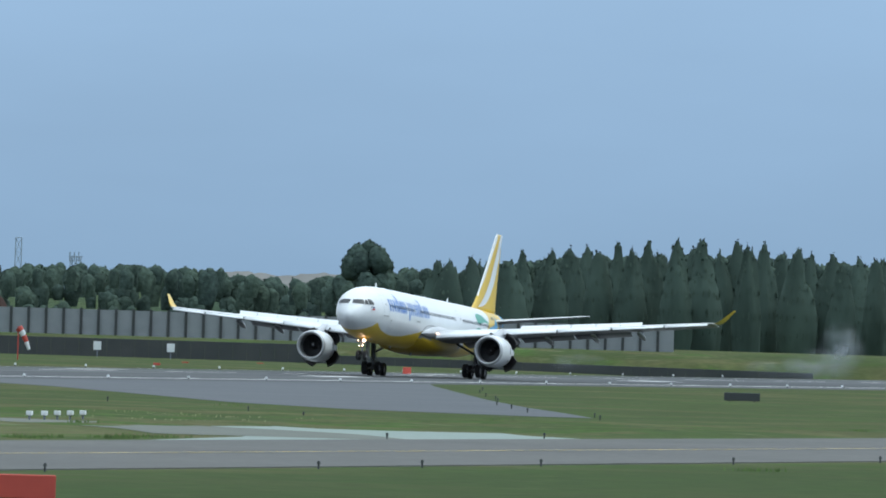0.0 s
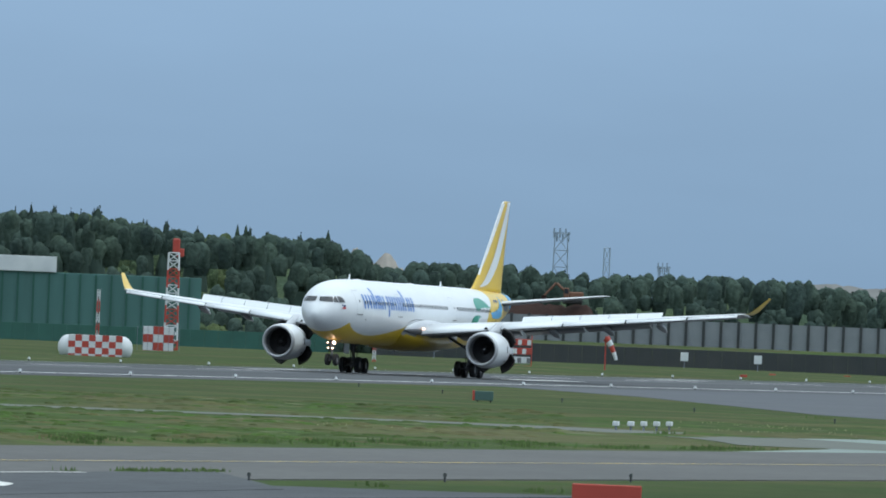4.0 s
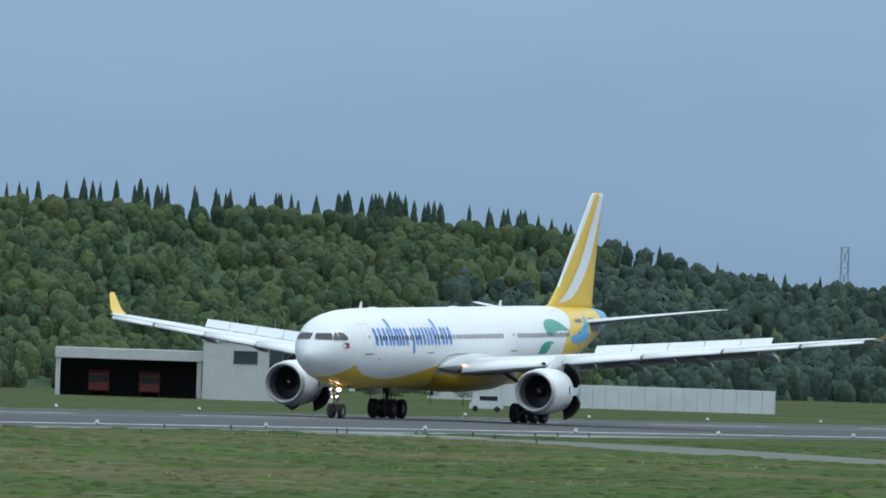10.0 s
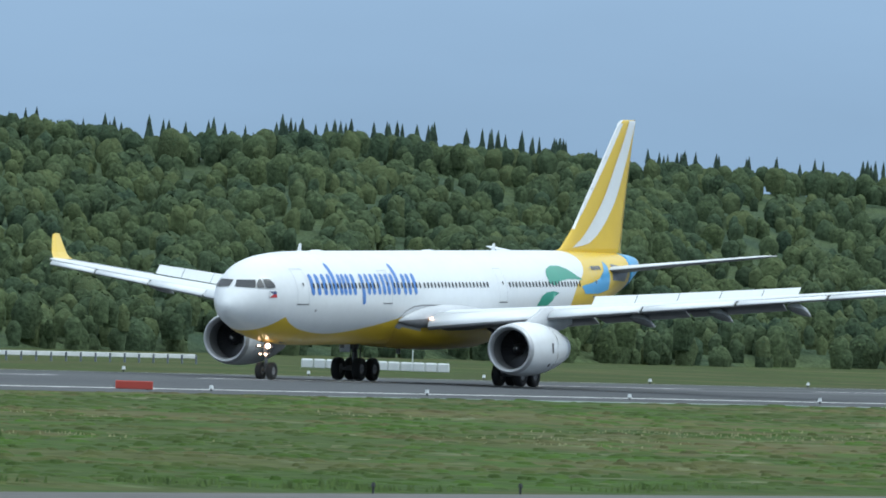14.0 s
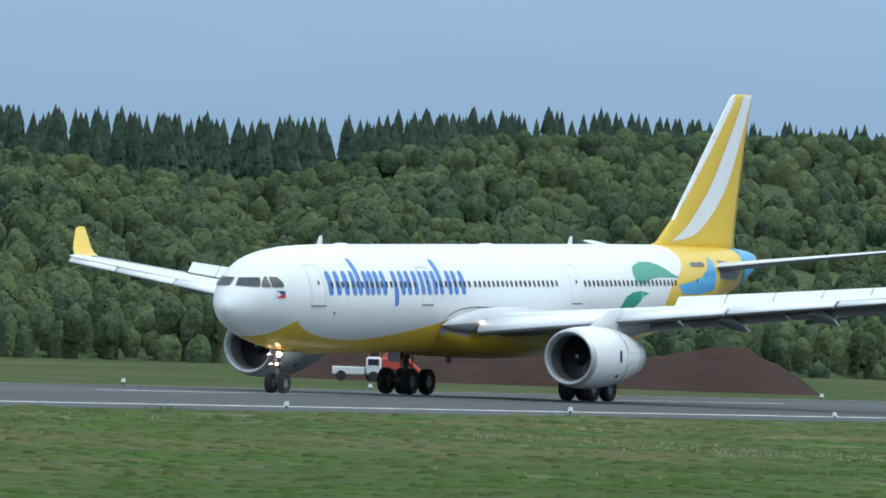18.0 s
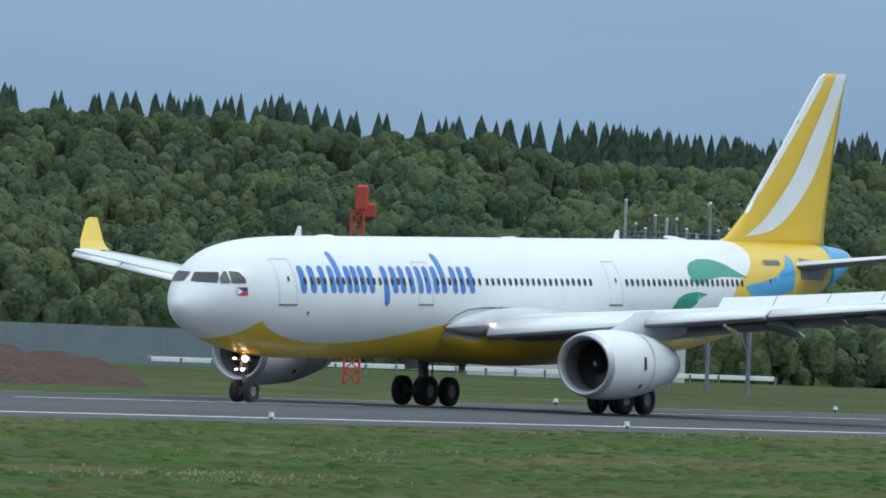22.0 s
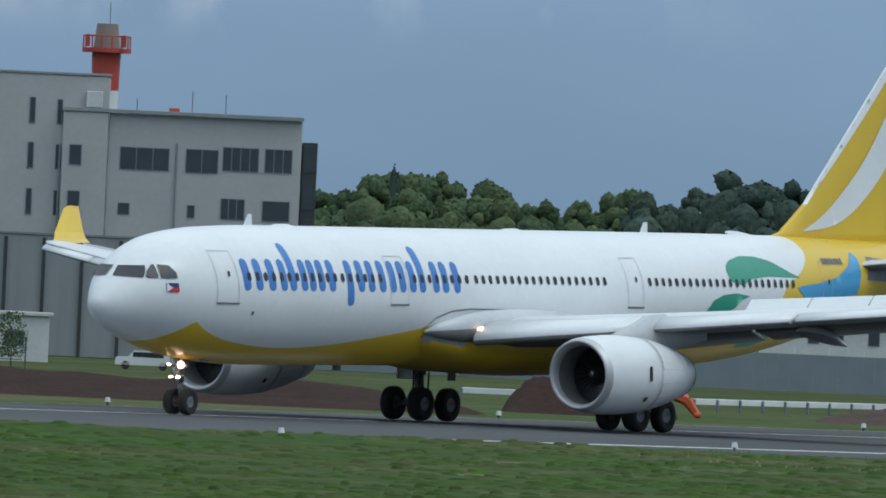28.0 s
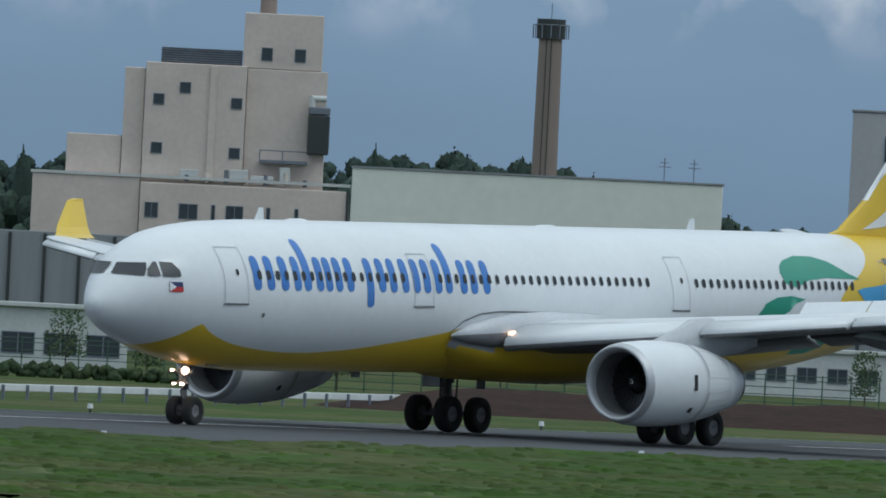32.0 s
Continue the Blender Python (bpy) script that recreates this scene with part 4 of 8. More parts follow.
def sward():
    tall, dry = [], []
    for _ in range(60):
        y = rng.choice([rng.uniform(318, 329), rng.uniform(175, 180), rng.uniform(190, 320), rng.uniform(130, 136)])
        x = y / math.tan(radians(rng.uniform(10.5, 40.5)))
        if paved(x, y):
            continue
        r = rng.uniform(0.2, 0.8)
        tall += [(x + rng.normal(0, r), y + rng.normal(0, r)) for _ in range(int(30 * r) + 6)]
    for x0, y0 in ((466, 223), (463, 220), (495, 226), (492, 300), (500, 296), (473, 281)):
        tall += [(x0 + rng.normal(0, 0.7), y0 + rng.normal(0, 1.2)) for _ in range(60)]
    for _ in range(70):
        x0, y0 = rng.uniform(380, 720), rng.uniform(175, 178)
        r = rng.uniform(0.4, 1.4)
        tall += [(x0 + rng.normal(0, r), y0 + rng.normal(0, 0.5)) for _ in range(int(24 * r) + 6)]
    for _ in range(16):
        x0 = rng.uniform(497, 517)
        tall += [(x0 + rng.normal(0, 0.5), 146.0 + rng.normal(0, 0.3)) for _ in range(16)]
    blades("weeds", tall, M["weed"], "taller dark green weeds in clumps", 0.06, 0.22, 0.03, 0.09)
    for x0, y0, x1, y1, n in ((536, 260, 509, 234, 500), (395, 236, 372, 228, 400), (640, 250, 600, 240, 250), (560, 282, 540, 262, 200)):
        for _ in range(n):
            k = rng.uniform()
            dry.append((x0 + (x1 - x0) * k + rng.normal(0, 1.2), y0 + (y1 - y0) * k + rng.normal(0, 2.5)))
    for _ in range(40):
        x0, y0 = rng.uniform(430, 950), rng.uniform(195, 318)
        if not paved(x0, y0):
            dry += [(x0 + rng.normal(0, 2.5), y0 + rng.normal(0, 2.5)) for _ in range(40)]
    blades("seed_heads", dry, M["dry"], "pale dry grass seed heads", 0.05, 0.11, 0.03, 0.07)


sward()

# ---------------------------------------------------------------- airliner
GEAR_X = 32.05
TILT = 0.018


def bp(x, y, z):
    """A point of the airframe: metres behind the nose, to its left side, and over the ground."""
    return Vector((x - GEAR_X, -y, z + TILT * (x - 22)))


# station, centre height, half width, half height
FUSE = [(0.42, 4.68, 0.03, 0.03), (0.48, 4.68, 0.24, 0.25), (0.66, 4.70, 0.49, 0.51), (1.0, 4.76, 0.80, 0.82), (1.5, 4.88, 1.14, 1.15),
        (2.1, 5.03, 1.54, 1.55), (3.0, 5.15, 1.92, 1.94), (4.1, 5.19, 2.24, 2.28), (5.5, 5.17, 2.5, 2.52), (7.0, 5.14, 2.68, 2.68),
        (9.0, 5.11, 2.80, 2.79), (11.0, 5.11, 2.82, 2.82), (20.0, 5.11, 2.82, 2.82), (28.0, 5.11, 2.82, 2.82), (36.0, 5.11, 2.82, 2.82),
        (41.0, 5.11, 2.82, 2.82), (44.0, 5.16, 2.79, 2.77), (47.0, 5.30, 2.66, 2.62), (50.0, 5.52, 2.43, 2.38), (53.0, 5.80, 2.08, 2.06),
        (56.0, 6.10, 1.66, 1.70), (58.5, 6.38, 1.28, 1.36), (60.5, 6.63, 0.96, 1.05), (61.8, 6.82, 0.66, 0.74), (62.6, 6.94, 0.46, 0.5), (62.9, 6.98, 0.3, 0.33)]
FX = [s[0] for s in FUSE]


def fuse(x):
    return [float(np.interp(x, FX, [s[i] for s in FUSE])) for i in (1, 2, 3)]


def skin(x, z, lift=0.012):
    """The point of the left side of the fuselage at that station and height, lifted off the skin."""
    zc, w, h = fuse(x)
    s = max(-1, min(1, (z - zc) / h))
    c = math.sqrt(1 - s * s)
    return bp(x, (w + lift) * c, zc + (h + lift) * s)


plane = thing("airliner", "white and yellow twin-engined airliner rolling on the runway", "airplane")


def body_material():
    """White over yellow: the wavy edge between them follows the length of the fuselage, and the tail is yellow."""
    m = M["white"].copy()
    m.name = "fuselage_livery"
    n, l = m.node_tree.nodes, m.node_tree.links
    b = n["Principled BSDF"]
    white = b.inputs["Base Color"].links[0].from_socket
    tc = n.new("ShaderNodeTexCoord")
    sp = n.new("ShaderNodeSeparateXYZ")
    l.new(tc.outputs["Object"], sp.inputs[0])

    def curve(src, lo, hi, pts, z0, z1):
        mr = n.new("ShaderNodeMapRange")
        mr.inputs[1].default_value, mr.inputs[2].default_value = lo, hi
        l.new(src, mr.inputs[0])
        fc = n.new("ShaderNodeFloatCurve")
        c = fc.mapping.curves[0]
        for i, (x, z) in enumerate(pts):
            px, pz = (x - lo) / (hi - lo), (z - z0) / (z1 - z0)
            if i < 2:
                c.points[i].location = (px, pz)
            else:
                c.points.new(px, pz)
        for q in c.points:
            if abs(q.location[0] - (4.55 - GEAR_X - lo) / (hi - lo)) < 0.002:
                q.handle_type = "VECTOR"
        fc.mapping.update()
        l.new(mr.outputs[0], fc.inputs["Value"])
        back = n.new("ShaderNodeMapRange")
        back.inputs[3].default_value, back.inputs[4].default_value = z0, z1
        l.new(fc.outputs[0], back.inputs[0])
        return back.outputs[0]

    o = GEAR_X
    lower = curve(sp.outputs["X"], -o, 62 - o, [(x - o, z) for x, z in BELLY], 0, 8)
    tail = curve(sp.outputs["Z"], 2, 10, TAIL, 45 - o, 55 - o)

    def step(a, bsock):
        s = n.new("ShaderNodeMath")
        s.operation = "SUBTRACT"
        l.new(a, s.inputs[0])
        l.new(bsock, s.inputs[1])
        r = n.new("ShaderNodeMapRange")
        r.inputs[1].default_value, r.inputs[2].default_value = -0.02, 0.02
        l.new(s.outputs[0], r.inputs[0])
        return r.outputs[0]

    k1 = step(lower, sp.outputs["Z"])
    k2 = step(sp.outputs["X"], tail)
    mx = n.new("ShaderNodeMath")
    mx.operation = "MAXIMUM"
    l.new(k1, mx.inputs[0])
    l.new(k2, mx.inputs[1])
    mix = n.new("ShaderNodeMix")
    mix.data_type = "RGBA"
    l.new(mx.outputs[0], mix.inputs["Factor"])
    l.new(white, mix.inputs["A"])
    mix.inputs["B"].default_value = (0.70, 0.47, 0.035, 1)
    l.new(mix.outputs["Result"], b.inputs["Base Color"])
    return m


BELLY = [(0, 0.4), (1.6, 2.3), (3.4, 3.08), (4.55, 3.78), (5.7, 3.3), (7.5, 2.98), (10.5, 2.84), (13.5, 2.99), (16.6, 3.36), (19.5, 3.78), (21.3, 4.07), (26, 4.2), (34, 3.9), (40, 4.1), (46, 4.8), (62, 7)]
TAIL = [(2, 45.8 - GEAR_X), (4.5, 46.5 - GEAR_X), (5.86, 47.3 - GEAR_X), (6.3, 47.8 - GEAR_X), (6.8, 48.9 - GEAR_X), (7.32, 49.8 - GEAR_X), (7.83, 50.3 - GEAR_X), (8.4, 50.5 - GEAR_X), (10, 50.6 - GEAR_X)]
M["livery"] = body_material()

SEG = 48
rings = []
fxs = sorted(set([round(x, 2) for x in FX] + [round(x, 2) for x in np.arange(0.5, 10, 0.4)] + [round(x, 2) for x in np.arange(40, 62.5, 1.0)]))


def smooth_fuse(x):
    """Eased sections, so that the nose and tail run in one curve."""
    a = [fuse(max(0.42, min(62.9, x + d))) for d in (-0.35, 0, 0.35)]
    return [(q[0] + 2 * q[1] + q[2]) / 4 for q in zip(*a)] if 1.2 < x < 61.5 else fuse(x)


for x in fxs:
    zc, w, h = smooth_fuse(x)
    rings.append([bp(x, w * math.cos(2 * math.pi * k / SEG), zc + h * math.sin(2 * math.pi * k / SEG)) for k in range(SEG)])
loft("fuselage", rings, M["livery"], plane, "white fuselage with a wavy yellow belly and yellow tail")


def patch(name, outline, material, parent=None, label="", lift=0.012, step=0.25, at=skin):
    """A painted shape that lies on a skin: outline in station and height."""
    bm = bmesh.new()
    pts = []
    for i, a in enumerate(outline):
        b = outline[(i + 1) % len(outline)]
        n = max(1, int(math.dist(a, b) / step))
        pts += [(a[0] + (b[0] - a[0]) * k / n, a[1] + (b[1] - a[1]) * k / n) for k in range(n)]
    face = bm.faces.new([bm.verts.new((x, z, 0)) for x, z in pts])
    x0, x1 = min(p[0] for p in pts), max(p[0] for p in pts)
    z0, z1 = min(p[1] for p in pts), max(p[1] for p in pts)
    for k in range(1, int((x1 - x0) / (step * 2)) + 1):
        bmesh.ops.bisect_plane(bm, geom=bm.verts[:] + bm.edges[:] + bm.faces[:], plane_co=(x0 + k * step * 2, 0, 0), plane_no=(1, 0, 0))
    for k in range(1, int((z1 - z0) / step) + 1):
        bmesh.ops.bisect_plane(bm, geom=bm.verts[:] + bm.edges[:] + bm.faces[:], plane_co=(0, z0 + k * step, 0), plane_no=(0, 1, 0))
    bmesh.ops.triangulate(bm, faces=bm.faces[:])
    for v in bm.verts:
        v.co = at(v.co.x, v.co.y, lift)
    bmesh.ops.recalc_face_normals(bm, faces=bm.faces)
    return part(name, bm, material, parent or plane, label, smooth=True)


def rounded(x0, z0, x1, z1, r, n=4, lean=0.0):
    pts = []
    for cx, cz, a0 in ((x1 - r, z1 - r, 0), (x0 + r, z1 - r, 90), (x0 + r, z0 + r, 180), (x1 - r, z0 + r, 270)):
        for k in range(n + 1):
            a = radians(a0 + 90 * k / n)
            x, z = cx + r * math.cos(a), cz + r * math.sin(a)
            pts.append((x + lean * (z - z0), z))
    return pts


def wing_ring(le, te, y, z, thick, droop=0.0):
    """An aerofoil section at span y."""
    pts = []
    up = [(0, 0), (0.02, 0.32), (0.08, 0.62), (0.25, 0.95), (0.5, 0.9), (0.75, 0.52), (1.0, 0.05)]
    lo = [(0.75, -0.32), (0.5, -0.62), (0.25, -0.7), (0.08, -0.48), (0.02, -0.28)]
    c = te - le
    for u, w in up + lo:
        pts.append(bp(le + u * c, y, z + w * thick * 0.5 - droop * u * u))
    return pts


# span, leading edge, trailing edge, height, thickness
WING = [(1.5, 21.6, 35.4, 3.55, 1.75), (3.2, 23.1, 35.2, 3.72, 1.55), (6.0, 24.9, 34.9, 4.05, 1.25), (9.4, 27.0, 34.7, 4.42, 0.98), (14.0, 29.6, 36.2, 4.9, 0.75),
        (19.0, 32.3, 37.9, 5.42, 0.58), (24.0, 35.0, 39.6, 5.95, 0.42), (28.2, 37.2, 40.9, 6.4, 0.28), (28.8, 37.8, 41.1, 6.47, 0.2)]


def wing_at(y, u=0.0):
    s = [float(np.interp(y, [w[0] for w in WING], [w[i] for w in WING])) for i in (1, 2, 3, 4)]
    return s


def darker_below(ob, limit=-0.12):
    """The grey of the underside, with its shade painted into the colour."""
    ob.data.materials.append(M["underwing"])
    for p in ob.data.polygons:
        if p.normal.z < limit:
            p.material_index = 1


def wing(side):
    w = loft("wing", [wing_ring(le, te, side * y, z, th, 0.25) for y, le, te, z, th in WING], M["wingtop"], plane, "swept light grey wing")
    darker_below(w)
    # slats
    for a, b in ((3.6, 9.12), (9.66, 14.4), (14.6, 19.4), (19.6, 24.3), (24.5, 28.4)):
        rr = []
        for y in (a, (a + b) / 2, b):
            le, te, z, th = wing_at(y)
            t = max(0.3, th * 0.62)
            c = max(0.55, 0.13 * (te - le))
            rr.append([bp(le - c * 0.7 + c * u, side * y, z - 0.22 - 0.1 * t + v * t) for u, v in ((0, 0), (0.05, 0.28), (0.3, 0.55), (0.75, 0.8), (1.15, 0.92), (1.05, 0.6), (0.6, 0.1), (0.25, -0.22), (0.06, -0.2))])
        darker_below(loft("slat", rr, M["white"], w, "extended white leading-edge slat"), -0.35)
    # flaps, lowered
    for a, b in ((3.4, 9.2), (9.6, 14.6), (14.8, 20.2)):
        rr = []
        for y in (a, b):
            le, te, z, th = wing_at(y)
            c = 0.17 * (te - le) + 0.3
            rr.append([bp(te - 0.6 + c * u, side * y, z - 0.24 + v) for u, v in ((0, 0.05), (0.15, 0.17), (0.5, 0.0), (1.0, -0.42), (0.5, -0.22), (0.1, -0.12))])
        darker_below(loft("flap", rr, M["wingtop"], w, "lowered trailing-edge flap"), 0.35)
    # spoilers, raised
    for a, b in ((9.7, 12.1), (12.15, 14.5), (14.55, 16.9), (16.95, 19.3), (19.35, 21.4)):
        rr = []
        for y in (a, b):
            le, te, z, th = wing_at(y)
            c = 0.10 * (te - le) + 0.25
            x0 = te - 0.24 * (te - le)
            z0 = z + th * 0.27
            rr.append([bp(x0, side * y, z0), bp(x0 + 0.05, side * y, z0 + 0.06), bp(x0 + c * 0.72, side * y, z0 + c * 0.72), bp(x0 + c * 0.76, side * y, z0 + c * 0.68)])
        loft("spoiler", rr, M["white"], w, "raised white spoiler panel", smooth=False)
    # flap track fairings
    for y in (12.3, 16.8, 21.3):
        le, te, z, th = wing_at(y)
        rr = []
        for u, r in ((0, 0.03), (0.15, 0.22), (0.45, 0.33), (0.75, 0.26), (1.0, 0.04)):
            x = te - 2.6 + 4.0 * u
            rr.append([bp(x, side * y + r * 0.7 * math.cos(k * math.pi / 5), z - 0.38 - 0.6 * u * u - 0.1 + r * math.sin(k * math.pi / 5)) for k in range(10)])
        darker_below(loft("flap_track_fairing", rr, M["grey"], w), 0.1)
    # winglet
    rr = []
    for u, le, te, y, z in ((0, 38.3, 41.15, 28.78, 6.47), (0.12, 38.9, 41.3, 29.1, 6.62), (0.3, 39.35, 41.5, 29.4, 6.9), (0.93, 41.0, 42.15, 30.15, 7.9), (1.0, 41.35, 42.2, 30.2, 8.0)):
        t = 0.09 - 0.04 * u
        rr.append([bp(le, side * y, z), bp((le * 2 + te) / 3, side * (y + t), z + t * 0.4), bp(te, side * (y + 0.01), z), bp((le * 2 + te) / 3, side * (y - t), z - t * 0.4)])
    loft("winglet", rr, M["yellow"], w, "yellow upturned winglet", smooth=False)
    # aileron seam lines
    for a, b in ((21.8, 25.0), (25.1, 28.4)):
        le, te, z, th = wing_at(a)
        le2, te2, z2, th2 = wing_at(b)
        rr = [[bp(t - 0.9, side * y, zz + h * 0.2), bp(t - 0.1, side * y, zz - 0.1), bp(t - 0.9, side * y, zz - 0.12)] for y, t, zz, h in ((a, te, z, th), (b, te2, z2, th2))]
        loft("aileron", rr, M["wingtop"], w, smooth=False)
    return w


for s in (1, -1):
    wing(s)

# wing-to-body fairing
rr = []
for x, zc, w, h in ((19.8, 3.75, 1.9, 0.3), (20.8, 3.68, 2.6, 0.75), (22.5, 3.55, 3.1, 1.15), (25, 3.42, 3.3, 1.38), (29, 3.32, 3.35, 1.42), (33, 3.35, 3.25, 1.38), (36.5, 3.55, 2.9, 1.15), (39, 3.85, 2.2, 0.8), (40.5, 4.1, 1.2, 0.4)):
    rr.append([bp(x, w * math.copysign(abs(math.cos(a)) ** 0.7, math.cos(a)), zc + h * math.copysign(abs(math.sin(a)) ** 0.7, math.sin(a))) for a in [2 * math.pi * k / 28 for k in range(28)]])
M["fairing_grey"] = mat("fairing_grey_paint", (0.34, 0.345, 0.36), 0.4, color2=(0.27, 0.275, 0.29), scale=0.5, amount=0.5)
M["fairing"] = mat("belly_fairing_paint", (0.70, 0.47, 0.035), 0.32, color2=(0.62, 0.41, 0.03), scale=0.3)
bf = loft("belly_fairing", rr, M["fairing"], plane, "yellow and grey wing root fairing")
bf.data.materials.append(M["fairing_grey"])
for p in bf.data.polygons:
    if p.center.z > 3.35:
        p.material_index = 1
# grey leading fillet of the wing root
for s in (1, -1):
    rr = []
    for x, y0, z, r in ((20.2, 2.62, 3.78, 0.06), (21.0, 2.8, 3.85, 0.34), (22.2, 3.0, 3.92, 0.55), (23.6, 3.1, 4.0, 0.66), (26.0, 3.05, 4.1, 0.66), (29, 2.9, 4.2, 0.5), (32, 2.75, 4.3, 0.2)):
        rr.append([bp(x, s * (y0 + 0.75 * r * math.cos(a)), z + r * math.sin(a)) for a in [2 * math.pi * k / 16 for k in range(16)]])
    darker_below(loft("root_fillet", rr, M["grey"], plane, "pale grey wing root fillet"), -0.1)

# tail fin
FIN = [(7.55, 47.6, 60.9, 0.62), (8.3, 50.8, 60.6, 0.56), (9.5, 52.6, 60.75, 0.5), (12.0, 55.2, 61.2, 0.4), (15.0, 58.3, 61.9, 0.28), (16.15, 59.5, 62.25, 0.22), (16.32, 59.95, 62.2, 0.12)]


def fin_xz(x, z, lift):
    s = [float(np.interp(z, [f[0] for f in FIN], [f[i] for f in FIN])) for i in (1, 2, 3)]
    u = max(0, min(1, (x - s[0]) / (s[1] - s[0])))
    w = s[2] * 0.5 * math.sqrt(max(0, 4 * u * (1 - u))) * (1.25 - 0.5 * u)
    return bp(x, w + lift, z - TILT * 14)


rr = []
for z, le, te, w in FIN:
    ring = [fin_xz(le + (te - le) * u, z, 0.0) for u in (0, 0.03, 0.1, 0.25, 0.5, 0.75, 0.93, 1.0)]
    ring += [Vector((p.x, -p.y, p.z)) for p in reversed(ring[1:-1])]
    rr.append(ring)
fin = loft("tail_fin", rr, M["yellow"], plane, "yellow tail fin with a white sweep")


def fin_le(z):
    return float(np.interp(z, [f[0] for f in FIN], [f[1] for f in FIN]))


patch("fin_stripe", eased([(61.0, 16.28), (60.0, 14.9), (58.9, 13.6), (56.9, 11.3), (54.3, 9.3), (52.3, 8.35)]) + eased([(52.3, 8.35), (54.8, 8.65), (56.9, 9.6), (59.0, 11.3), (60.6, 13.6), (61.6, 15.3), (62.15, 16.28)])[1:], M["white"], fin, "white curved stripe", 0.02, 0.3, fin_xz)
fin.data.materials.append(M["white"])
for p in fin.data.polygons:
    if p.center.z > 10.4 and p.center.x + GEAR_X < fin_le(p.center.z - TILT * 22) + 0.22:
        p.material_index = 1
patch("fin_leading_edge", [(fin_le(z) + 0.05, z) for z in (16.1, 15, 14, 13, 12, 11, 10)] + [(fin_le(z) + 0.16 + w, z) for z, w in ((10.4, 0.05), (11.5, 0.16), (12.5, 0.24), (13.5, 0.3), (14.5, 0.32), (15.5, 0.32), (16.1, 0.32))], M["white"], fin, "white leading edge", 0.05, 0.2, fin_xz)
# horizontal tail
for s in (1, -1):
    rr = []
    for y, le, te, z, th in ((0.5, 54.3, 59.7, 6.6, 0.62), (1.6, 55.0, 59.75, 6.72, 0.55), (5.0, 57.8, 61.0, 7.2, 0.36), (9.3, 61.2, 62.9, 7.78, 0.2), (9.7, 61.8, 63.0, 7.84, 0.08)):
        rr.append(wing_ring(le, te, s * y, z, th))
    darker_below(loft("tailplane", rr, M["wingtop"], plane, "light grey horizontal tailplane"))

# ---------------------------------------------------------------- engines, gear and details of the airliner
ENG_Y = 9.37


def ring_x(x, y, z, r, n=32, lean=0.0):
    return [bp(x + lean * r * math.sin(2 * math.pi * k / n), y + r * math.cos(2 * math.pi * k / n), z + r * math.sin(2 * math.pi * k / n)) for k in range(n)]


